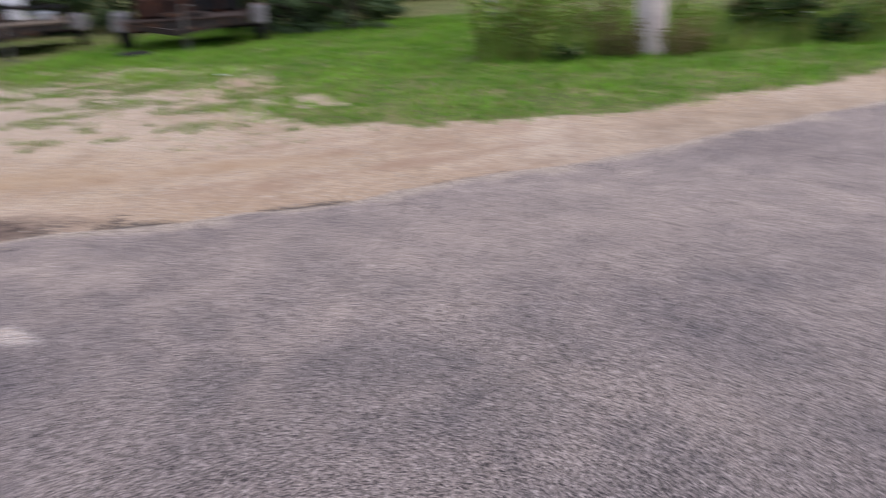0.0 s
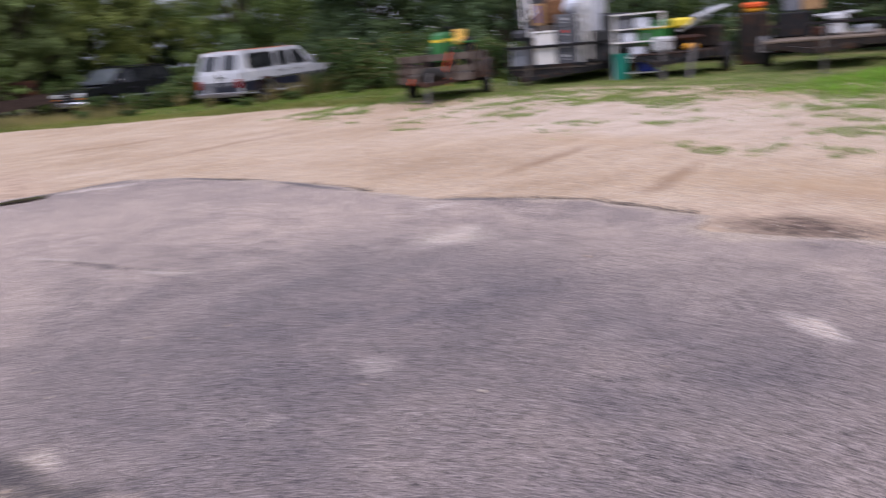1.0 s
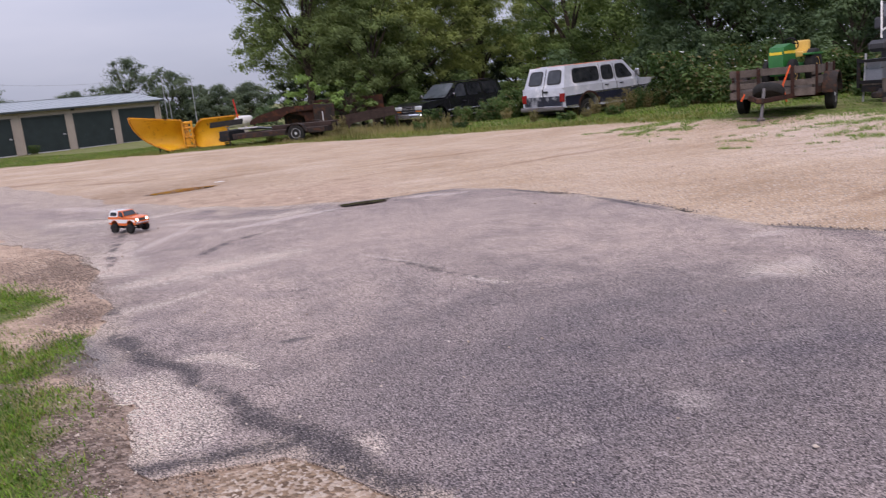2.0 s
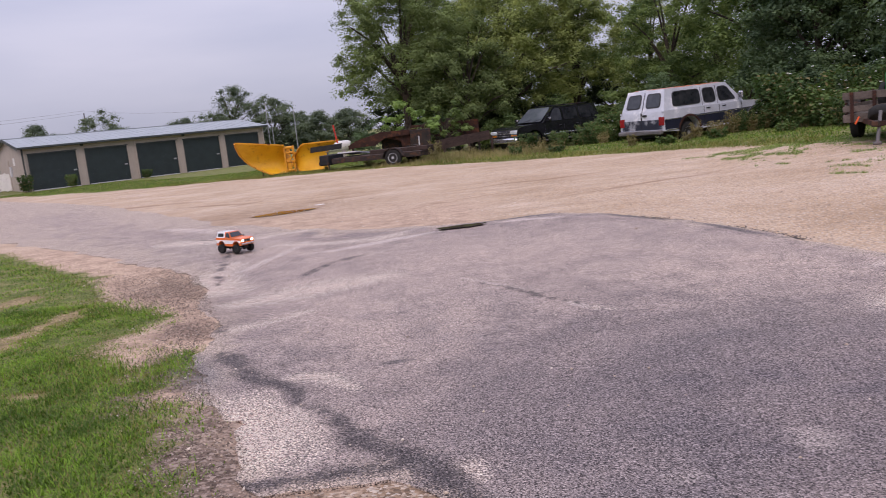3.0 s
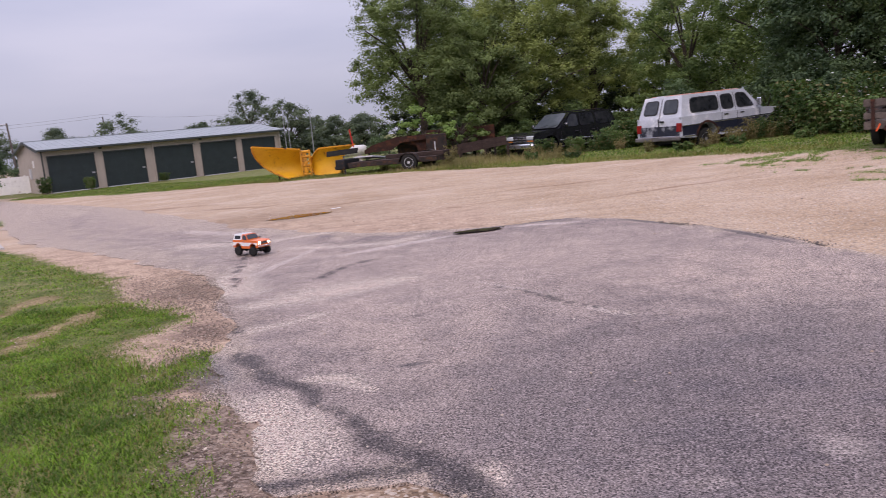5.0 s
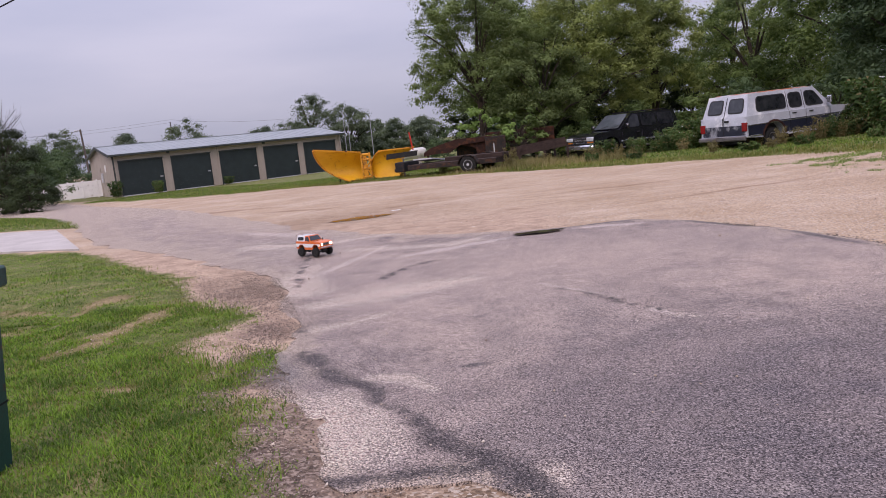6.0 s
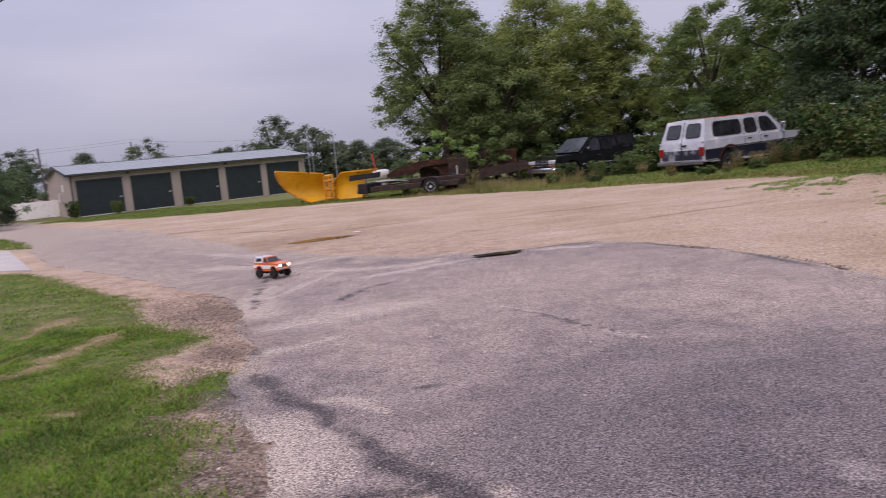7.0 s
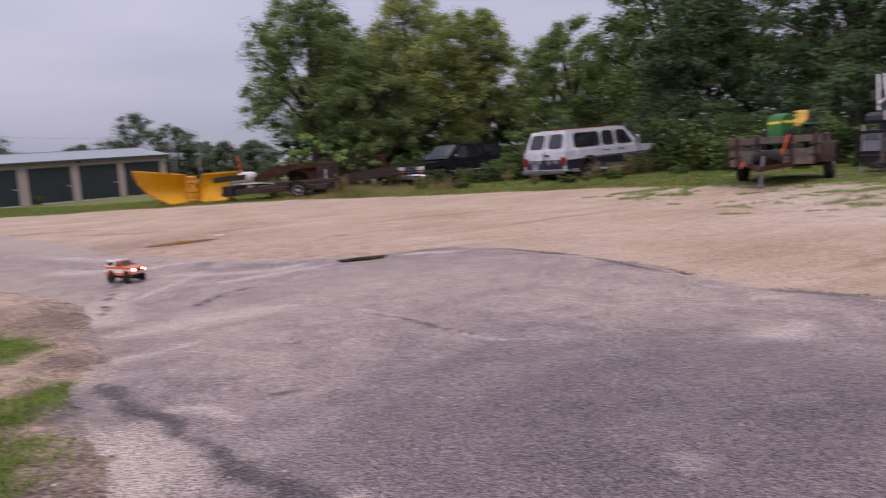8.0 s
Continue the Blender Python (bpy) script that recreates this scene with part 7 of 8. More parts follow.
def snow_plow():
    x0, y0 = -2.92, 32.7
    root = thing("snow_plow", on(x0, y0), "large yellow two-wing snow plow standing in grass", "snow plow")
    left = part("blade", moldboard((-0.6, -0.4, 0.05), (-0.12, 0, 0.02), (-1.9, -1.0, 1.42), (-0.12, -0.25, 1.15), (-0.36, 0.42, -0.12), 0.03, inner=(-0.02, 0.42, 0.0)), M_YELLOW, root, "yellow curved wing", smooth=True)
    part("cutting_edge", slab([(-0.6, -0.43, 0.0), (-0.12, -0.03, -0.03), (-0.12, -0.03, 0.05), (-0.62, -0.43, 0.09)], 0.03), M_DARKSTEEL, left, "worn steel cutting edge")
    right = part("blade", moldboard((0.42, -0.1, 0.03), (1.6, -0.8, 0.06), (0.62, -0.4, 1.12), (2.05, -1.0, 1.14), (-0.3, 0.42, 0.0), 0.03), M_YELLOW, root, "yellow curved wing", smooth=True)
    part("cutting_edge", slab([(0.42, -0.13, -0.03), (1.6, -0.83, 0.0), (1.6, -0.83, 0.08), (0.42, -0.13, 0.06)], 0.03), M_DARKSTEEL, right)
    part("rubber_flap", slab([(0.92, -0.64, 0.76), (2.16, -1.13, 0.82), (2.2, -1.12, 1.02), (0.95, -0.62, 0.97)], 0.03), M_RUBBER, right, "black rubber deflector")
    part("top_rail", bar((0.62, -0.38, 1.14), (2.08, -1.0, 1.16), 0.06, 0.05), M_YELLOWDK, right)
    part("top_rail", bar((-1.88, -1.0, 1.44), (-0.12, -0.25, 1.17), 0.05, 0.05), M_YELLOWDK, left)
    # darker end rims put the hollow wings' edge shading into paint
    for wing, a, b, back in ((left, Vector((-1.9, -1.0, 1.42)), Vector((-0.6, -0.4, 0.05)), Vector((-0.36, 0.42, -0.12))), (right, Vector((0.62, -0.4, 1.12)), Vector((0.42, -0.1, 0.03)), Vector((-0.3, 0.42, 0.0)))):
        pts = [a.lerp(b, k / 12) + back * math.sin(math.pi * k / 12) ** 0.8 for k in range(13)]
        part("end_rim", rods(list(zip(pts, pts[1:])), 0.035, 8), M_YELLOWDK, wing, "darker orange rim for the wing's edge shading")
    post = part("hinge_post", bar((0.0, -0.02, 0.0), (0.0, -0.02, 1.1), 0.16, 0.14, (0, 1, 0)), M_YELLOWDK, root, "worn yellow hinge post")
    for z in (0.15, 0.5, 0.85, 1.05):
        part("hinge_knuckle", rods([((-0.14, -0.06, z), (0.22, -0.06, z))], 0.06, 10), M_YELLOWDK, post)
    for x in (-0.14, 0.2):
        part("rib", prism(bmesh.new(), [(x - 0.02, 0.05), (x + 0.05, 0.05), (x + 0.05, 1.12), (x - 0.02, 1.12)], -0.16, 0.02), M_YELLOWDK, root)
    for k, (p, q) in enumerate((((0.05, -0.1, 0.2), (0.28, -0.2, 0.55)), ((0.05, -0.1, 0.55), (0.3, -0.2, 0.85)), ((0.26, -0.15, 0.15), (0.06, -0.08, 0.5)))):
        part("brace", rods([(p, q)], 0.03, 8), M_YELLOWDK, root)
    part("push_frame", bar((0.0, 0.1, 0.35), (0.3, 1.3, 0.35), 0.2, 0.16), M_DARKSTEEL, root)
    part("push_frame", bar((-0.9, 0.2, 0.4), (0.3, 1.3, 0.35), 0.12, 0.12), M_DARKSTEEL, root)
    for x, y in ((-1.1, -0.15), (1.2, -0.55), (1.45, -0.6)):
        part("stand", rods([((x, y + 0.2, 0), (x, y + 0.25, 0.3)), ((x - 0.12, y + 0.2, 0.02), (x + 0.12, y + 0.2, 0.02))], 0.03, 8), M_DARKSTEEL, root)
    part("marker_stick", rods([((2.02, -1.0, 1.05), (1.93, -0.98, 1.75))], 0.028, 8), M_RED, root, "thin red marker stick")


def trailer(name, m, label, length, width, deck, wheel_r, axles, frame_mat, deck_mat, tongue=1.3, boards=9, fender=True, fender_mat=None, jack=True, wheel_y=None):
    """A trailer whose tongue points along +x: frame, cross members, deck planks, fenders, wheels, tongue and jack."""
    root = thing(name, m, label, "trailer")
    frame_ob = part("frame", box((-length / 2, -width / 2, deck - 0.14), (length / 2, -width / 2 + 0.09, deck), 0.006), frame_mat, root)
    part("frame", box((-length / 2, width / 2 - 0.09, deck - 0.14), (length / 2, width / 2, deck), 0.006), frame_mat, root)
    for x in (-length / 2, length / 2 - 0.09, -0.1):
        part("cross_member", box((x, -width / 2 + 0.09, deck - 0.14), (x + 0.09, width / 2 - 0.09, deck - 0.01)), frame_mat, root)
    w = (width - 0.02) / boards
    first = None
    for k in range(boards):
        y = -width / 2 + 0.01 + k * w
        if first is None:
            first = part("plank", box((-length / 2, 0.006, 0), (length / 2, w - 0.006, 0.04), 0.004), deck_mat, root, at=pose(0, y, deck + 0.003))
        else:
            ob = new("plank", first.data)
            ob.parent = root
            ob.matrix_basis = pose(0, y, deck + 0.003)
    wy = wheel_y or width / 2 + 0.14
    for x in axles:
        part("axle", rods([((x, -wy, wheel_r), (x, wy, wheel_r))], 0.035, 10), frame_mat, root)
        for s in (-1, 1):
            wheel(root, x, s * wy, wheel_r, 0.2, wheel_r * 0.55, rim_mat=M_PALEMETAL)
    if fender:
        for s in (-1, 1):
            x0, x1 = min(axles) - wheel_r * 1.25, max(axles) + wheel_r * 1.25
            h = wheel_r * 2.15
            o = [(x0, h * 0.55), (x0 + 0.12, h * 0.9), (x0 + 0.3, h), (x1 - 0.3, h), (x1 - 0.12, h * 0.9), (x1, h * 0.55)]
            o2 = [(x, z - 0.03) for x, z in o]
            y0, y1 = s * (wy - 0.13), s * (wy + 0.14)
            part("fender", prism(bmesh.new(), o + o2[::-1], min(y0, y1), max(y0, y1)), fender_mat or frame_mat, root)
    tip = length / 2 + tongue
    for s in (-1, 1):
        part("tongue_bar", bar((length / 2 - 0.1, s * width * 0.3, deck - 0.12), (tip, 0, deck - 0.16), 0.07, 0.1), frame_mat, root)
    part("coupler", box((tip - 0.08, -0.06, deck - 0.2), (tip + 0.2, 0.06, deck - 0.08), 0.02), M_DARKSTEEL, root)
    if jack:
        j = part("jack", rods([((tip - 0.25, 0.1, 0.02), (tip - 0.25, 0.1, deck + 0.3))], 0.03, 10), M_DULL, root, "grey tongue jack")
        part("crank", rods([((tip - 0.25, 0.1, deck + 0.3), (tip - 0.25, 0.28, deck + 0.3))], 0.012, 6), M_DULL, j)
        part("foot", rods([((tip - 0.25, 0.1, 0.0), (tip - 0.25, 0.1, 0.03))], 0.09, 12), M_DULL, j)
    return root


def utility_trailer():
    L, W, D = 3.0, 1.72, 0.6
    root = trailer("utility_trailer", (on(11.22, 15.72, -136) @ Matrix.Scale(0.9, 4)), "weathered wooden-sided utility trailer on grass", L, W, D, 0.38, (-0.15,), M_RUST, M_WOODGREY, tongue=1.15, fender=False, jack=False)
    for s in (-1, 1):
        o = arc(-0.15, 0.42, 0.5, 178, 2, 16) + arc(-0.15, 0.42, 0.47, 2, 178, 16)
        y0, y1 = s * (W / 2 + 0.01), s * (W / 2 + 0.32)
        part("fender", prism(bmesh.new(), o, min(y0, y1), max(y0, y1)), M_DARKSTEEL, root, "rounded dark steel fender")
        for z in (D + 0.06, D + 0.3):
            part("side_board", box((-L / 2, s * W / 2 - 0.022, z), (L / 2, s * W / 2 + 0.022, z + 0.19), 0.005), M_WOODGREY, root)
        for x in (-1.3, -0.2, 1.2):
            part("stake", box((x, s * (W / 2 + 0.045) - 0.022, D - 0.12), (x + 0.07, s * (W / 2 + 0.045) + 0.022, D + 0.52)), M_RUST, root)
    for z, h in ((D - 0.14, 0.17), (D + 0.09, 0.13), (D + 0.36, 0.16)):
        part("front_board", box((L / 2, -W / 2 - 0.05, z), (L / 2 + 0.04, W / 2 + 0.05, z + h), 0.005), M_WOODGREY, root)
    for y in (-0.75, -0.3, 0.42):
        part("stake", box((L / 2 + 0.042, y, D - 0.14), (L / 2 + 0.08, y + 0.07, D + 0.52)), M_RUST, root)
    spare = part("spare_wheel", lathe(bmesh.new(), [(0.17, -0.08), (0.2, -0.1), (0.3, -0.1), (0.34, -0.05), (0.34, 0.05), (0.3, 0.1), (0.2, 0.1), (0.17, 0.08)], 26, pose(L / 2 + 0.32, 0.0, D + 0.0, 62, 0, 90)), M_RUBBER, root, "black spare tyre", smooth=True)
    part("jack", rods([((L / 2 + 0.85, 0.02, D + 0.1), (L / 2 + 1.2, 0.02, 0.06)), ((L / 2 + 1.2, -0.06, 0.06), (L / 2 + 1.2, 0.1, 0.06))], 0.035, 10), M_DULL, root, "bent grey tongue jack")
    for p, q in (((L / 2 + 0.1, 0.42, D + 0.55), (L / 2 + 0.11, 0.26, D + 0.12)), ((L / 2 + 0.12, 0.26, D + 0.12), (L / 2 + 0.12, 0.34, D - 0.25)), ((L / 2 + 0.12, -0.56, D - 0.02), (L / 2 + 0.13, -0.64, D - 0.18))):
        part("strap", bar(p, q, 0.032, 0.012, (1, 0, 0)), M_ORANGESTRAP, root, "bright orange ratchet strap")
    # lawn tractor on the bed
    t = thing("lawn_tractor", (on(11.22, 15.72, -136) @ Matrix.Scale(0.9, 4)) @ pose(0.3, 0.18, D + 0.05, 0, 0, -12) @ Matrix.Diagonal((1.0, 0.85, 1.3, 1)), "green lawn tractor with yellow seat on the trailer", "lawn tractor")
    hood = part("hood", ease(prism(bmesh.new(), [(0.1, 0.28), (0.1, 0.72), (0.35, 0.76), (0.72, 0.7), (0.8, 0.6), (0.8, 0.28)], -0.2, 0.2), 0.05, 3), M_GREEN, t, "rounded green hood", smooth=True)
    for s in (-1, 1):
        part("hood_stripe", box((0.12, s * 0.203 - 0.004, 0.58), (0.74, s * 0.203 + 0.004, 0.63)), M_YSTRIPE, hood, "yellow stripe")
        wheel(t, 0.55, s * 0.34, 0.24, 0.16, 0.12, rim_mat=M_SEAT)
        wheel(t, -0.55, s * 0.38, 0.32, 0.24, 0.16, rim_mat=M_SEAT)
        part("rear_fender", box((-0.85, s * 0.38 - 0.14, 0.52), (-0.2, s * 0.38 + 0.14, 0.56), 0.015), M_GREEN, t)
    part("front_stripe", box((0.798, -0.17, 0.57), (0.806, 0.17, 0.62)), M_YSTRIPE, hood)
    part("seat", ease(bx(bx(bmesh.new(), (-0.7, -0.23, 0.5), (-0.25, 0.23, 0.6)), (-0.78, -0.2, 0.56), (-0.66, 0.2, 0.8)), 0.03, 2), M_SEAT, t, "yellow vinyl seat")
    col = part("steering_column", rods([((0.1, 0, 0.55), (-0.1, 0, 0.74))], 0.025, 8), M_BLACK, t)
    part("steering_wheel", rods([((-0.11 + 0.11 * math.sin(a), 0.17 * math.cos(a), 0.75 + 0.1 * math.sin(a)), (-0.11 + 0.11 * math.sin(a + 0.4), 0.17 * math.cos(a + 0.4), 0.75 + 0.1 * math.sin(a + 0.4))) for a in (0.393 * i for i in range(16))] + [((-0.11, -0.16, 0.75), (-0.11, 0.16, 0.75))], 0.014, 6), M_BLACK, col)
    part("frame", box((-0.8, -0.2, 0.2), (0.75, 0.2, 0.4), 0.02), M_GREEN, t)


def crate(name, m, lo, hi, mat, label, category, rnd=0.012):
    ob = part(name, box(lo, hi, rnd), mat, at=m)
    return tagged(ob, label, category)


def junk_trailer():
    L, W, D = 4.2, 1.96, 0.4
    m = on(15.51, 15.70, 203)
    root = trailer("loaded_trailer", m, "black steel trailer heaped with old furniture", L, W, D, 0.34, (-0.5, 0.35), M_BLACK, M_WOODGREY, tongue=1.2, jack=False)
    part("jack", rods([((L / 2 + 0.25, -0.35, 0.0), (L / 2 + 0.25, -0.35, D + 0.15))], 0.045, 10), M_WOODGREY, root, "wooden prop under the tongue")
    for z in (D + 0.04, D + 0.5):
        part("front_rail", box((L / 2 - 0.05, -W / 2 - 0.1, z), (L / 2 + 0.01, W / 2 + 0.1, z + 0.07)), M_BLACK, root, "black angle-iron rail")
    for y in (-W / 2 - 0.1, W / 2 + 0.04):
        part("rail_post", box((L / 2 - 0.05, y, D - 0.05), (L / 2 + 0.008, y + 0.06, D + 0.6)), M_BLACK, root)
    for s in (-1, 1):
        part("side_rail", box((-L / 2, s * (W / 2 + 0.06) - 0.03, D + 0.5), (L / 2 - 0.06, s * (W / 2 + 0.06) + 0.03, D + 0.56)), M_BLACK, root)
    z = D + 0.05
    b = m
    # the tongue's side faces the camera: +y is to the viewer's right of it
    white = thing("white_cabinet", b @ pose(0, 0, z), "white enamel cabinet strapped on the trailer", "cabinet")
    part("body", box((1.45, -0.33, 0), (2.0, 0.22, 0.8), 0.015), M_WHITE, white)
    part("lid", box((1.43, -0.35, 0.802), (2.03, 0.235, 0.85), 0.012), M_WHITE, white)
    part("door", box((2.0, -0.31, 0.03), (2.02, 0.2, 0.36), 0.006), M_WHITE, white)
    wood = thing("wooden_crate", b @ pose(0, 0, z), "weathered wooden box on top of the cabinet", "crate")
    part("box", box((1.5, -0.28, 0.852), (1.95, 0.2, 0.98), 0.006), M_WOODGREY, wood)
    cab_ob = thing("filing_cabinet", b @ pose(0, 0, z), "dark grey four-drawer filing cabinet with a red label", "filing cabinet")
    part("body", box((1.4, 0.25, 0), (1.98, 0.76, 1.2), 0.012), M_GREYCAB, cab_ob)
    for k in range(4):
        d = part("drawer", box((1.98, 0.27, 0.04 + 0.285 * k), (2.0, 0.74, 0.31 + 0.285 * k), 0.006), M_GREYCAB, cab_ob)
        part("handle", box((2.0, 0.44, 0.13 + 0.285 * k), (2.025, 0.57, 0.165 + 0.285 * k), 0.005), M_STEEL, d, "bright drawer pull")
        part("label_holder", box((2.0, 0.45, 0.2 + 0.285 * k), (2.008, 0.56, 0.26 + 0.285 * k), 0.002), M_RED if k == 2 else M_PALEMETAL, d)
    for k, (y0, y1, z0, z1) in enumerate(((-0.95, -0.58, 0.0, 0.3), (-0.93, -0.6, 0.302, 0.52))):
        crate("storage_box", b @ pose(0, 0, z), (1.55, y0, z0), (1.98, y1, z1), M_SLATE, "slate-grey plastic storage box", "storage box")
    chair = thing("office_chair", b @ pose(0, 0, z), "charcoal upholstered chair lying on grey boxes", "chair")
    part("seat", box((1.45, -0.94, 0.66), (1.98, -0.5, 0.92), 0.08), M_CHARCOAL, chair)
    part("backrest", ease(bx(bmesh.new(), (1.6, -0.98, 0.93), (1.74, -0.52, 1.2), pose(0, 0, 0, 0, -8)), 0.05, 2), M_CHARCOAL, chair)
    part("armrest", box((1.6, -0.5, 0.72), (1.95, -0.44, 0.94), 0.01), M_PALEMETAL, chair, "pale metal armrest")
    crate("brown_carton", b @ pose(0, 0, z), (1.4, -0.42, 0.985), (1.85, -0.1, 1.5), M_CARD, "worn brown cardboard carton", "carton")
    bm = lathe(bmesh.new(), [(0.2, -0.3), (0.3, -0.24), (0.34, 0.0), (0.3, 0.26), (0.24, 0.3)], 20, pose(0, 0, 0, 0, 0, 0))
    tagged(part("wicker_basket", bm, M_WICKER, at=b @ pose(1.62, 0.16, z + 1.27, 90, 0, 62)), "dark brown wicker basket on its side", "basket")
    bm = lathe(bmesh.new(), [(0.2, -0.3), (0.27, -0.2), (0.3, 0.0), (0.26, 0.28)], 18)
    tagged(part("wicker_basket", bm, M_WICKER, at=b @ pose(1.1, 0.55, z + 1.78, 90, 0, 20)), "reddish brown wicker basket on the heap", "basket")
    crate("strap_roll", b @ pose(0, 0, z), (1.86, -0.26, 1.05), (1.88, -0.2, 1.46), M_BLUE, "blue webbing strap over a carton", "strap", 0.004)
    bm = bmesh.new()
    bmesh.ops.create_uvsphere(bm, u_segments=20, v_segments=12, radius=1.0, matrix=Matrix.Diagonal((0.4, 0.42, 0.24, 1)))
    for v in bm.verts:
        v.co *= 1 + 0.16 * noise.noise(v.co * 5)
    tagged(part("plastic_sheet", bm, M_TARP, at=b @ pose(1.5, 0.56, z + 1.36)), "crumpled pale plastic sheet on the filing cabinet", "plastic sheet")
    frame_w = thing("tubular_rack", b @ pose(0, 0, z), "white tubular metal frames standing on edge", "rack")
    for y in (0.8, 0.88, 0.96):
        part("tube", rods([((1.9, y, 0.0), (1.85, y + 0.02, 2.0)), ((1.5, y, 0.1), (1.45, y + 0.04, 1.9)), ((1.85, y + 0.02, 2.0), (1.45, y + 0.04, 1.9))], 0.022, 8), M_WHITE, frame_w)
    part("tube", rods([((1.96, 0.8, 1.1), (1.96, 1.1, 0.9)), ((1.96, 1.1, 0.9), (1.9, 1.12, 1.5)), ((1.96, 0.9, 0.7), (1.96, 1.1, 0.9))], 0.028, 8), M_PALEMETAL, frame_w)
    white_chair = thing("folding_frame", b @ pose(0, 0, z), "white tubular folding chair frame on the heap", "chair")
    part("tube", rods([((1.95, -0.62, 0.95), (1.7, -0.75, 1.75)), ((1.95, -0.42, 1.2), (1.7, -0.6, 1.75)), ((1.95, -0.62, 1.1), (1.95, -0.3, 1.3)), ((1.95, -0.3, 1.3), (1.9, -0.36, 1.5))], 0.022, 8), M_WHITE, white_chair)
    board = thing("brown_board", b @ pose(0, 0, z), "narrow brown board standing between boxes", "board")
    part("board", box((1.6, -0.53, 0.0), (1.64, -0.38, 0.64), 0.004), M_CARD, board)
    hoop = thing("grey_hose", b @ pose(0, 0, z), "coil of grey hose hung over the tubular frames", "hose")
    for k in range(3):
        loop = [(1.99 + 0.03 * k, 0.95 + 0.11 * math.cos(a), 0.95 + 0.05 * k + (0.3 + 0.04 * k) * math.sin(a)) for a in (0.349 * i for i in range(19))]
        part("coil", rods(list(zip(loop, loop[1:])), 0.014, 6), M_PALEMETAL, hoop)
    dark = thing("dark_cupboard", b @ pose(0, 0, z), "tall dark cupboard at the back of the load", "cupboard")
    part("body", box((0.7, -0.95, 0.0), (1.3, -0.35, 1.75), 0.012), M_CHARCOAL, dark)
    part("panel", box((1.3, -0.9, 0.9), (1.315, -0.7, 1.7)), M_GREYBOX, dark)
    back = thing("mattress_frame", b @ pose(0, 0, z), "tall pale blue-grey panels leaning in the load", "panel")
    part("panel", box((0.4, 0.2, 1.16), (0.5, 0.95, 2.0), 0.01), M_PALEMETAL, back)
    part("panel", box((0.9, 0.6, 0.75), (0.96, 1.0, 2.2), 0.01), M_TARP, back)
    part("base", box((0.55, 0.55, 0.0), (1.3, 1.0, 0.748), 0.03), M_CHARCOAL, back, "dark box under the panels")
    crate("dark_crate", b @ pose(0, 0, z), (-1.8, -0.9, 0.0), (0.52, 0.9, 1.15), M_CHARCOAL, "dark heaped goods under the tall panels", "crate", 0.06)
    part("strap_pole", rods([((1.98, -1.0, 0.03), (1.9, -0.98, 1.1))], 0.02, 8), M_PALEMETAL, root, "pale upright pole")


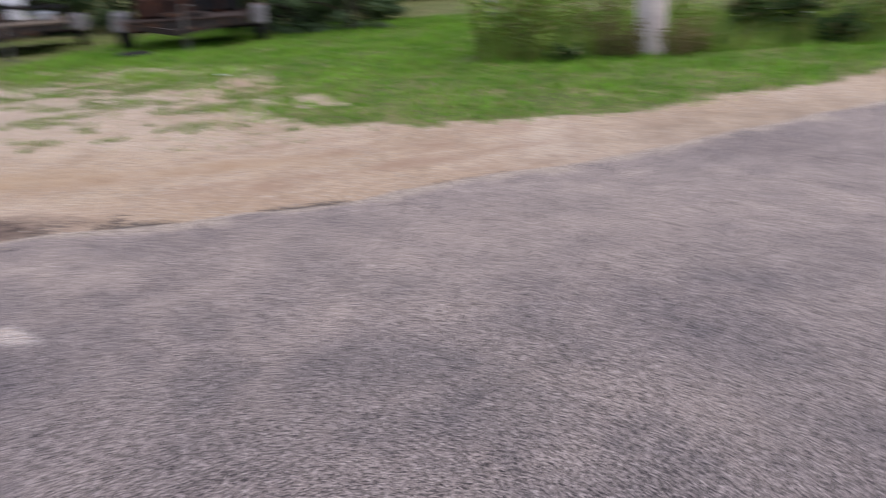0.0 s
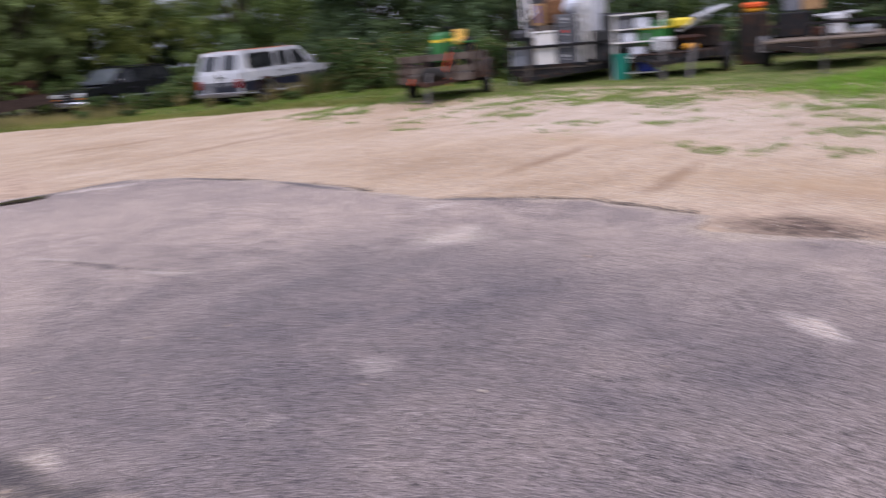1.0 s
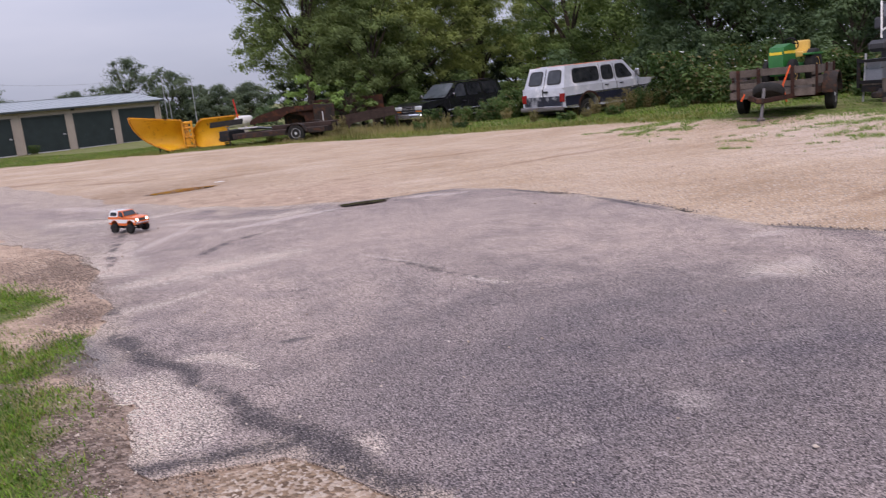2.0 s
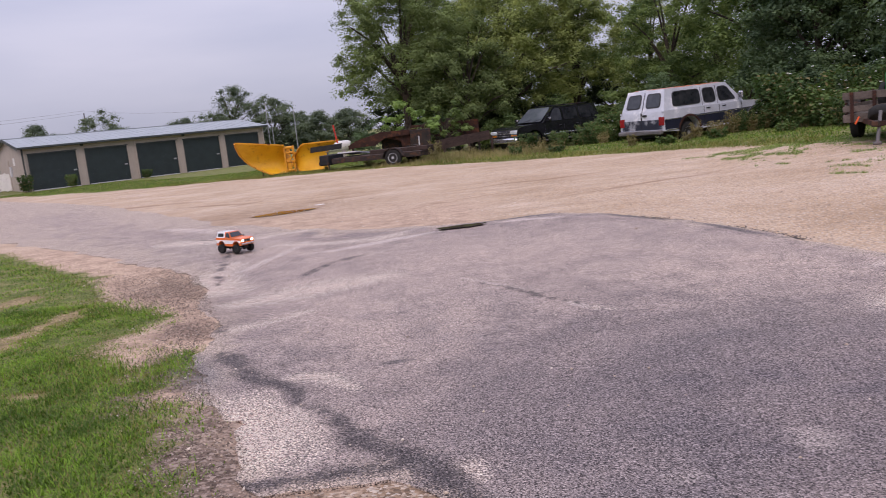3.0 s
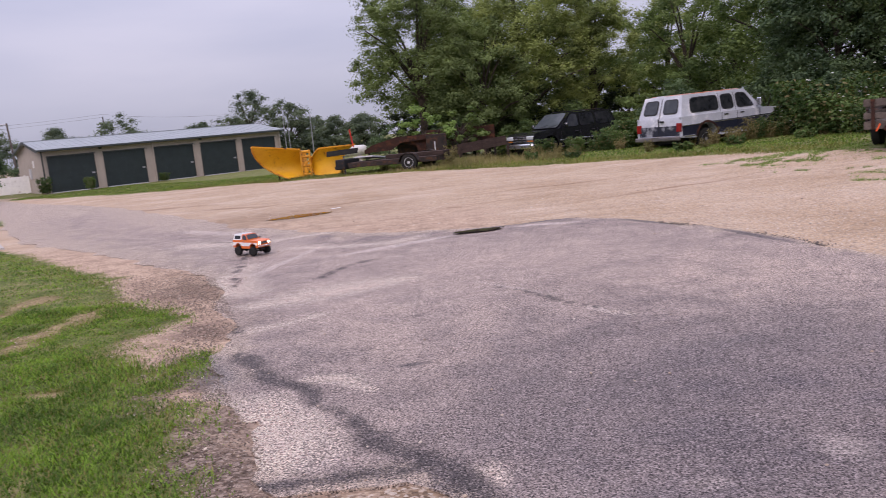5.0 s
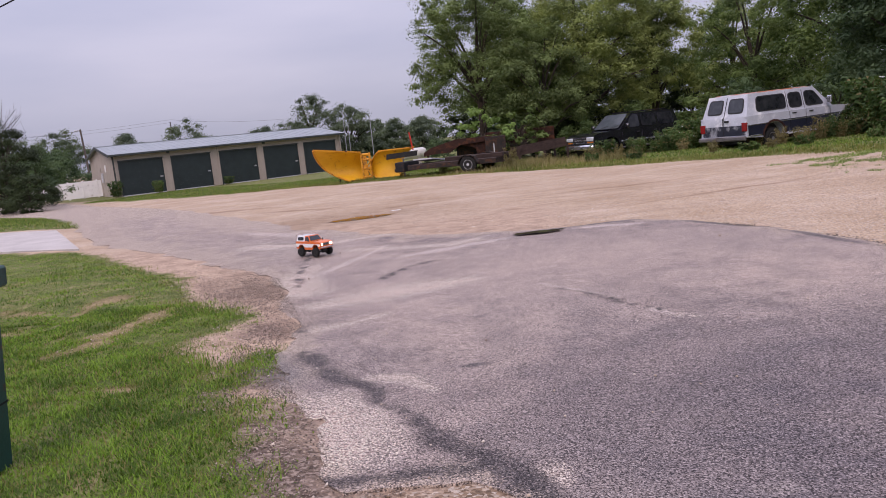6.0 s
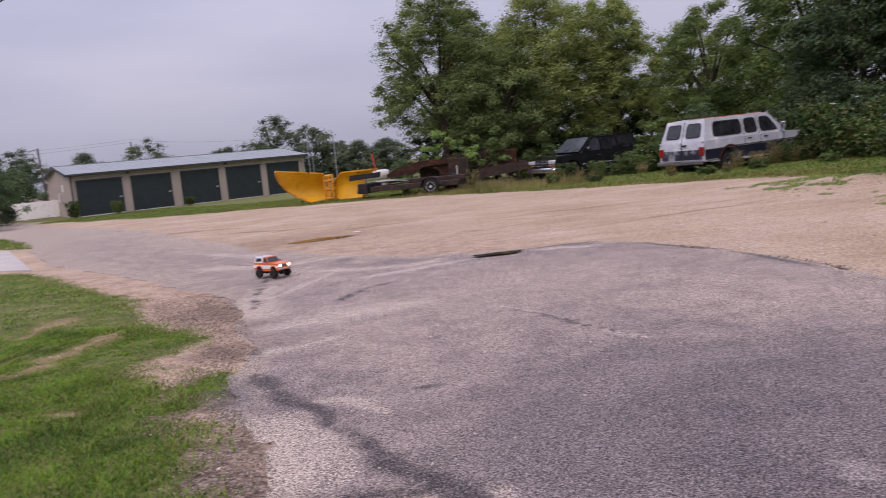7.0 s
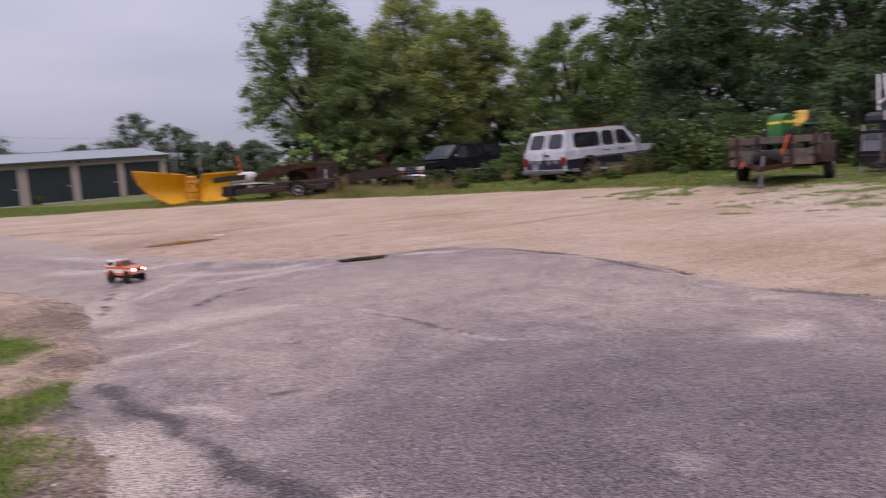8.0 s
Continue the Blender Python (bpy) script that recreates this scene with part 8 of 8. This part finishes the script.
def mower_trailer():
    L, W, D = 2.6, 1.7, 0.55
    m = on(16.0, 12.75, 207)
    root = trailer("small_trailer", m, "dark trailer crowded with mower parts and scrap", L, W, D, 0.32, (-0.2,), M_BLACK, M_DARKWOOD, tongue=1.2)
    part("jack_leg", rods([((1.9, 0.55, 0.0), (1.6, 0.6, 0.75))], 0.05, 8), M_DULL, root)
    part("jack_leg", rods([((1.6, -0.1, 0.0), (1.45, -0.1, 0.7))], 0.05, 8), M_DULL, root)
    z = D + 0.05
    t = thing("garden_tractor", m @ pose(0.2, -0.45, z), "green garden tractor body with yellow stripe and seat", "lawn tractor")
    part("hood", ease(prism(bmesh.new(), [(-0.1, 0.2), (-0.1, 0.72), (0.5, 0.68), (0.75, 0.55), (0.75, 0.2)], -0.32, 0.28), 0.05, 2), M_GREEN, t, "rounded green hood")
    part("hood_stripe", box((0.0, -0.33, 0.52), (0.76, 0.29, 0.57), 0.01), M_YSTRIPE, t)
    part("seat", box((-0.1, 0.32, 0.5), (0.35, 0.75, 0.72), 0.05), M_YSTRIPE, t, "yellow seat")
    part("rear_wheel", lathe(bmesh.new(), [(0.1, -0.1), (0.26, -0.1), (0.28, 0), (0.26, 0.1), (0.1, 0.1)], 20, pose(-0.5, 0.45, 0.28)), M_RUBBER, t)
    sheet = thing("metal_sheeting", m @ pose(0.3, 0.45, z + 0.55), "bent pale metal sheets on the scrap", "sheet metal")
    for k, (dy, rz) in enumerate(((-0.1, 22), (0.05, 30), (0.3, 16))):
        part("sheet", box((-0.18, -0.38, 0), (0.18, 0.38, 0.04), 0.015), M_PALEMETAL, sheet, at=pose(0.1 * k, dy, 0.12 * k, rz, 8, 10))
    for name, lo, hi, mat, lab, cat in (("mower_deck", (0.85, 0.3, 0.0), (1.2, 0.56, 0.15), M_YELLOWDK, "dented yellow mower deck", "mower deck"),
                                        ("red_engine", (0.5, 0.05, 0.22), (1.05, 0.6, 0.33), M_RUST, "rusty red engine cover", "engine cover"),
                                        ("dark_engine", (-0.9, -0.2, 0.0), (0.1, 0.8, 0.5), M_DARKSTEEL, "dark greasy engine block", "engine"),
                                        ("pale_engine", (0.75, -0.4, 0.0), (1.2, 0.0, 0.34), M_PALEMETAL, "pale grey small engine", "engine")):
        crate(name, m @ pose(0, 0, z), lo, hi, mat, lab, cat, 0.05)
    cap = thing("orange_machine", on(18.6, 12.6, 200), "orange and yellow machine behind the trailers", "machine")
    part("body", box((-0.3, -0.3, 0.0), (0.3, 0.3, 1.3), 0.05), M_DARKSTEEL, cap)
    part("yellow_hood", box((-0.2, -0.2, 1.3), (0.2, 0.2, 1.4), 0.03), M_YELLOWDK, cap, "worn yellow hood")
    part("cap", box((-0.22, -0.22, 1.4), (0.22, 0.22, 1.54), 0.04), M_ORANGESTRAP, cap, "orange top")
    # shelving rack with jugs, and the green bin beside it
    rack = thing("shelving_rack", on(14.75, 13.0, 214), "pale metal shelving rack with plastic goods", "rack")
    for y in (-0.55, 0.55):
        part("upright", rods([((0.06, y, 0.0), (-0.08, y, 1.5)), ((-0.34, y, 0.0), (-0.4, y, 1.5))], 0.022, 8), M_WHITE, rack)
    for k, h in enumerate((0.15, 0.5, 0.85, 1.15, 1.48)):
        part("shelf", box((-0.42, -0.57, h), (0.05, 0.57, h + 0.03), 0.005), M_WHITE, rack, "white wire shelf")
    for k, (y, h, s, mat, lab) in enumerate(((-0.3, 1.18, 0.2, M_GREYBOX, "grey plastic tub"), (0.1, 1.18, 0.22, M_TARP, "clear plastic tub"), (-0.2, 0.88, 0.2, M_TARP, "clear plastic tub"), (0.3, 0.88, 0.18, M_GREYBOX, "grey plastic tub"),
                                             (0.0, 0.53, 0.22, M_TARP, "clear plastic tub"), (0.2, 0.18, 0.24, M_BLUE, "blue plastic tub"), (-0.3, 0.18, 0.2, M_RUST, "dull brown plastic tub"))):
        tub = part("plastic_tub", box((-0.34, y - s / 2 - 0.06, 0), (-0.02, y + s / 2 + 0.06, s), 0.02), mat, at=on(14.75, 13.0, 214) @ pose(0, 0, h + 0.002))
        tagged(tub, lab + " on a shelf", "tub", "tubs on the rack")
    bm = lathe(bmesh.new(), [(0.13, 0.0), (0.15, 0.02), (0.17, 0.58), (0.185, 0.6), (0.185, 0.63), (0.15, 0.63), (0.14, 0.1)], 20, pose(0, 0, 0, 90, 0, 0))
    tagged(part("waste_bin", bm, M_TEAL, at=on(14.5, 13.3)), "teal plastic bin standing on grass", "bin")


def flatbed_trailer():
    L, W, D = 3.6, 2.3, 0.62
    m = on(17.6, 10.0, 206)
    root = trailer("flatbed_trailer", m, "old wooden flatbed trailer with dark steel rail", L, W, D, 0.34, (-0.5,), M_DARKSTEEL, M_WOODDECK, tongue=1.1, fender_mat=M_DULL, wheel_y=1.36)
    part("rail", box((L / 2 - 0.9, -W / 2, D + 0.3), (L / 2 - 0.84, W / 2, D + 0.36)), M_BLACK, root)
    for y in (-W / 2, 0, W / 2 - 0.06):
        part("rail_post", box((L / 2 - 0.9, y, D), (L / 2 - 0.84, y + 0.06, D + 0.3)), M_BLACK, root)
    z = D + 0.05
    pump = thing("old_pump", m @ pose(0.4, 0.15, z), "pale cast-iron pump standing on the deck", "pump")
    part("body", lathe(bmesh.new(), [(0.1, 0), (0.2, 0.04), (0.16, 0.2), (0.12, 0.3), (0.22, 0.34), (0.2, 0.42), (0.06, 0.44)], 16, pose(0, 0, 0, 90)), M_PALEMETAL, pump)
    part("handle", rods([((0, -0.4, 0.42), (0, 0.4, 0.46))], 0.03, 8), M_PALEMETAL, pump)
    for name, lo, hi, mat, lab, cat in (("rusty_block", (0.1, -0.3, 0), (0.6, 0.0, 0.2), M_RUST, "rusty iron block on the deck", "scrap iron"), ("dark_drum", (-0.6, -1.1, 0), (0.0, -0.4, 0.55), M_BLACK, "dark bundle at the deck's side", "bundle"),
                                        ("carton", (-0.7, -0.6, 0.56), (-0.1, -0.2, 0.8), M_CARD, "tan carton on a dark bundle", "carton"), ("grey_tub", (-0.8, -1.0, 0.56), (-0.2, -0.62, 0.9), M_GREYBOX, "grey tub on a dark bundle", "tub"),
                                        ("pipe_stack", (-0.3, 0.5, 0.0), (0.9, 0.9, 0.16), M_STEEL, "short stack of grey pipe", "pipe")):
        crate(name, m @ pose(0, 0, z), lo, hi, mat, lab, cat, 0.03)


def machine_trailer():
    L, W, D = 3.0, 2.2, 0.58
    m = on(17.1, 5.75, 193)
    root = trailer("machine_trailer", m, "dark rusty trailer carrying a machine, parked on grass", L, W, D, 0.36, (0.2,), M_DARKSTEEL, M_DARKWOOD, tongue=1.0, fender_mat=M_DULL, wheel_y=1.36)
    part("rail", box((-0.4, -1.2, D + 0.52), (-0.32, 1.2, D + 0.58)), M_BLACK, root)
    for y in (-1.2, -0.4, 0.5, 1.12):
        part("rail_post", box((-0.4, y, D), (-0.33, y + 0.07, D + 0.52)), M_RUST, root)
    z = D + 0.05
    post = thing("post_driver", m @ pose(0.9, -0.05, z), "rusty upright machine with a red head", "machine")
    part("column", box((-0.12, -0.12, 0), (0.12, 0.12, 0.62), 0.02), M_RUST, post)
    part("head", box((-0.16, -0.24, 0.62), (0.16, 0.2, 0.84), 0.04), M_RUST, post, "rusty red head")
    part("foot", box((-0.3, -0.4, 0.002), (0.3, 0.4, 0.08), 0.01), M_DARKSTEEL, post)
    for name, lo, hi, mat, lab, cat in (("white_sack", (0.3, -0.9, 0.41), (0.6, -0.45, 0.58), M_PALEMETAL, "white sack among dark machine parts", "sack"), ("rusty_gearbox", (0.3, -0.95, 0), (1.0, -0.4, 0.4), M_RUST, "rusty gearbox on the trailer", "gearbox"),
                                        ("dark_roller", (-1.2, -0.9, 0), (-0.5, 0.9, 0.32), M_BLACK, "dark roller at the trailer's back", "roller")):
        crate(name, m @ pose(0, 0, z), lo, hi, mat, lab, cat, 0.05)
    bm = lathe(bmesh.new(), [(0.2, 0), (0.28, 0.02), (0.3, 0.07), (0.26, 0.1), (0.18, 0.06)], 20, pose(0, 0, 0, 90))
    tagged(part("lying_tyre", bm, M_RUBBER, at=on(15.0, 6.2)), "small dark tyre lying in the grass", "tyre")


def low_trailer():
    L, W, D = 3.5, 1.9, 0.42
    m = on(0.85, 30.4, 157)
    root = trailer("low_flatbed", m, "dark steel flatbed trailer with a black toolbox", L, W, D, 0.31, (-0.75,), M_DARKSTEEL, M_DARKWOOD, tongue=0.8, boards=8, fender=True, wheel_y=1.08)
    part("toolbox", box((2.0, -0.7, D - 0.2), (2.4, 0.7, D + 0.18), 0.03), M_BLACK, root, "black toolbox")
    part("ramp", slab([(0.9, -0.8, D + 0.08), (1.65, -0.8, D + 0.08), (1.65, 0.6, D + 0.2), (0.9, 0.6, D + 0.2)], 0.05), M_PALEMETAL, root, "pale ramp plate")
    beam = thing("timber_load", m @ pose(-0.3, -0.4, D + 0.05), "weathered beams laid on the flatbed", "timber")
    for k in range(3):
        part("beam", box((-1.5, -0.1 + 0.26 * k, 0), (1.0 - 0.1 * k, 0.12 + 0.26 * k, 0.14), 0.008), M_DARKWOOD, beam)


def gooseneck():
    """A rusty gooseneck hitch frame with a dark steel box."""
    m = on(1.4, 35.2, -2, -0.26)
    root = thing("rusty_gooseneck_frame", m, "rusty steel gooseneck frame with a dark box", "trailer frame")
    root.scale = (0.84, 0.84, 0.86)
    part("neck", prism(bmesh.new(), [(-2.3, 1.2), (-1.9, 1.42), (-0.6, 1.72), (1.3, 1.72), (1.3, 1.5), (-0.4, 1.42), (-0.9, 1.1), (-1.9, 1.08), (-2.3, 1.02)], -0.45, 0.45), M_RUST, root, "rusty neck")
    part("neck_web", prism(bmesh.new(), [(-0.5, 1.45), (0.9, 1.5), (0.9, 0.5), (0.55, 0.5), (0.4, 1.2)], -0.3, 0.3), M_RUST, root)
    part("box", box((0.9, -0.7, 0.3), (1.95, 0.7, 1.68), 0.02), M_DARKSTEEL, root, "dark rusty steel box")
    # dark plate added to stand in for the shade under the neck
    part("neck_shade_plate", box((-0.6, 0.3, 0.35), (0.9, 0.34, 1.45)), M_DARKSTEEL, root)
    part("slot", box((1.3, -0.712, 0.9), (1.36, -0.702, 1.35)), M_PALEMETAL, root)
    part("hitch_pin", rods([((-2.1, 0, 1.05), (-2.1, 0, 0.75))], 0.06, 10), M_DARKSTEEL, root)
    part("landing_leg", rods([((0.75, -0.4, 0.2), (0.75, -0.4, 0.8)), ((0.75, 0.4, 0.2), (0.75, 0.4, 0.8))], 0.06, 10), M_DARKSTEEL, root)
    part("deck_beam", box((1.95, -0.9, 0.55), (2.3, 0.9, 0.85)), M_RUST, root)
    side = thing("rusty_trailer_side", on(4.2, 38.5, -4), "long rusty steel trailer side in tall weeds", "trailer frame")
    part("panel", box((-1.8, -0.06, 0.75), (1.5, 0.06, 1.42), 0.01), M_RUST, side)
    part("sill", box((-1.8, -0.15, 0.62), (1.6, 0.1, 0.75)), M_DARKSTEEL, side)
    for x in (-1.7, -0.6, 0.5, 1.4):
        part("leg", box((x, -0.05, -0.05), (x + 0.1, 0.05, 0.62)), M_DARKSTEEL, side)
    rail = thing("collapsed_rail", on(4.4, 34.6, -4), "collapsed weathered board fence in weeds", "fence")
    for k in range(4):
        part("rail_board", bar((-1.2, 0.1 * k, 0.35 + 0.1 * k), (1.2, 0.1 * k, 0.6 + 0.09 * k), 0.05, 0.11), M_DARKWOOD, rail)
    for x in (-0.9, 0.2, 1.2):
        part("post", box((x, -0.05, -0.1), (x + 0.08, 0.03, 0.7)), M_DARKWOOD, rail)
    tank = thing("white_tank", on(-1.5, 46.0, 10), "white horizontal tank behind the machinery", "tank")
    part("shell", lathe(bmesh.new(), [(0.05, -1.0), (0.22, -0.94), (0.3, -0.8), (0.3, 0.8), (0.22, 0.94), (0.05, 1.0)], 20, pose(0, 0, 0.68, 0, 0, 90)), M_WHITE, tank, smooth=True)
    for x in (-0.5, 0.5):
        part("saddle", box((x - 0.08, -0.3, -0.05), (x + 0.08, 0.3, 0.42)), M_CONCRETE, tank)


snow_plow()
low_trailer()
gooseneck()
utility_trailer()
junk_trailer()
mower_trailer()
flatbed_trailer()
machine_trailer()

# ---- poles, wires, fence, far things ----
def utility_pole(x, y, h, r, label, lean=0.0, arms=False, mat=None):
    root = thing("utility_pole", on(x, y), label, "utility pole")
    part("pole", rod(bmesh.new(), (0, 0, -0.3), (lean, 0, h), r, 14, r * 0.75), mat or M_POLE, root)
    if arms:
        part("crossarm", box((lean - 0.5, -0.04, h - 0.3), (lean + 0.5, 0.04, h - 0.2)), M_WOODGREY, root)
        for k in (-0.45, 0.45):
            part("insulator", rods([((lean + k, 0, h - 0.2), (lean + k, 0, h - 0.08))], 0.03, 8), M_STEEL, root)
    return root


utility_pole(11.35, -2.55, 9.5, 0.2, "pale weathered utility pole rising from tall weeds", 0.12)
post = thing("grey_post", on(15.2, -0.42), "leaning grey steel post in long grass", "post")
part("post", rods([((0, 0, -0.2), (0.12, 0.1, 2.4))], 0.055, 10), M_STEEL, post)
part("sign_back", box((0.06, -0.28, 1.55), (0.1, 0.42, 2.3), 0.01), M_PALEMETAL, post, "grey back of a sign")

for x, y, h in ((-28.9, 90.0, 6.5), (-8.2, 75.0, 5.0), (-4.6, 60.0, 3.6), (-6.9, 66.0, 3.4)):
    utility_pole(x, y, h, 0.085 if h > 5 else 0.035, "slender far utility pole beyond the building", 0.0, False, M_DULL if h > 5.5 else M_STEEL)
lamp = thing("street_lamp", on(-28.3, 66.0), "grey street lamp on a tall pole", "street lamp")
part("pole", rod(bmesh.new(), (0, 0, -0.2), (-0.25, 0, 5.4), 0.1, 10, 0.07), M_WOODGREY, lamp)
part("arm", rods([((-0.25, 0, 5.3), (-0.55, 0, 5.35))], 0.03, 8), M_STEEL, lamp)
part("lamp_head", box((-0.75, -0.1, 5.25), (-0.5, 0.1, 5.38), 0.04), M_PALEMETAL, lamp, "grey lamp head")

wire = thing("overhead_wires", pose(0, 0, 0), "thin dark overhead wires", "wire")
for a, b, sag in (((-60, 84, 6.6), (-28.9, 90, 6.4), 0.5), ((-60, 84, 6.2), (-28.9, 90, 6.1), 0.5), ((-28.9, 90, 6.4), (-8.2, 75, 4.6), 0.5), ((-28.4, 66, 4.9), (-60, 62, 5.4), 0.4)):
    pts = [Vector(a).lerp(Vector(b), k / 10) - Vector((0, 0, sag * 4 * (k / 10) * (1 - k / 10))) for k in range(11)]
    part("wire", rods(list(zip(pts, pts[1:])), 0.009, 5), M_DULL, wire)
part("wire", rods([((-13.6, 21.1, 4.75), (-3.0, 26.4, 10.7))], 0.02, 6), M_BLACK, wire)

fence = thing("white_fence", on(-26.4, 58.6, 12), "low white board fence beyond the road", "fence")
for k in range(9):
    part("fence_panel", box((-4.5 + k, -0.03, 0.06), (-3.53 + k, 0.03, 1.25), 0.01), M_WHITE, fence)
    part("post", box((-4.53 + k, -0.05, -0.1), (-4.47 + k + 0.04, 0.05, 1.32), 0.01), M_WHITE, fence)

shed = thing("dark_shed", on(34.5, 2.2, -12), "dark open shed deep in the trees", "shed")
part("wall", box((-2.0, -3.0, 0), (-1.9, -1.2, 2.6)), M_CHARCOAL, shed)
part("wall", box((-2.0, 1.2, 0), (-1.9, 3.0, 2.6)), M_CHARCOAL, shed)
part("wall", box((2.0, -3.0, 0), (2.1, 3.0, 2.6)), M_CHARCOAL, shed)
part("wall", box((-1.9, -3.0, 0), (2.0, -2.9, 2.6)), M_CHARCOAL, shed)
part("wall", box((-1.9, 2.9, 0), (2.0, 3.0, 2.6)), M_CHARCOAL, shed)
part("roof", box((-2.3, -3.2, 2.6), (2.3, 3.2, 2.75)), M_CHARCOAL, shed)

# green steel stand at the lawn's edge
stand = thing("green_steel_post", on(-2.37, 3.66, 0) @ pose(0, 0, 0, 0, 5.4, 0), "leaning dark green steel post, rusty at its foot", "post")
part("post", box((-0.12, -0.1, -0.02), (0.1, 0.1, 0.93), 0.008), M_GREENPOST, stand)
part("head", box((-0.2, -0.12, 0.93), (0.14, 0.12, 1.03), 0.01), M_GREENPOST, stand)
part("seam", box((-0.122, -0.102, 0.36), (0.102, 0.102, 0.37)), M_BLACK, stand)
part("foot_plate", box((-0.16, -0.14, 0.0), (0.12, 0.14, 0.02)), M_RUST, stand, "rusty foot")

# scraps on the ground
for x, y, w, l, rz, mat, lab in ((-0.95, 16.1, 0.18, 0.1, 20, M_WHITE, "scrap of white paper on gravel"), (11.4, 3.4, 0.3, 0.05, 70, M_WHITE, "white strip of litter in the grass"), (-2.08, 3.3, 0.04, 0.03, 0, M_WHITE, "white scrap in the lawn")):
    bm = bx(bmesh.new(), (-w / 2, -l / 2, 0), (w / 2, l / 2, 0.006))
    tagged(part("litter", bm, mat, at=on(x, y, rz, 0.03)), lab, "litter")
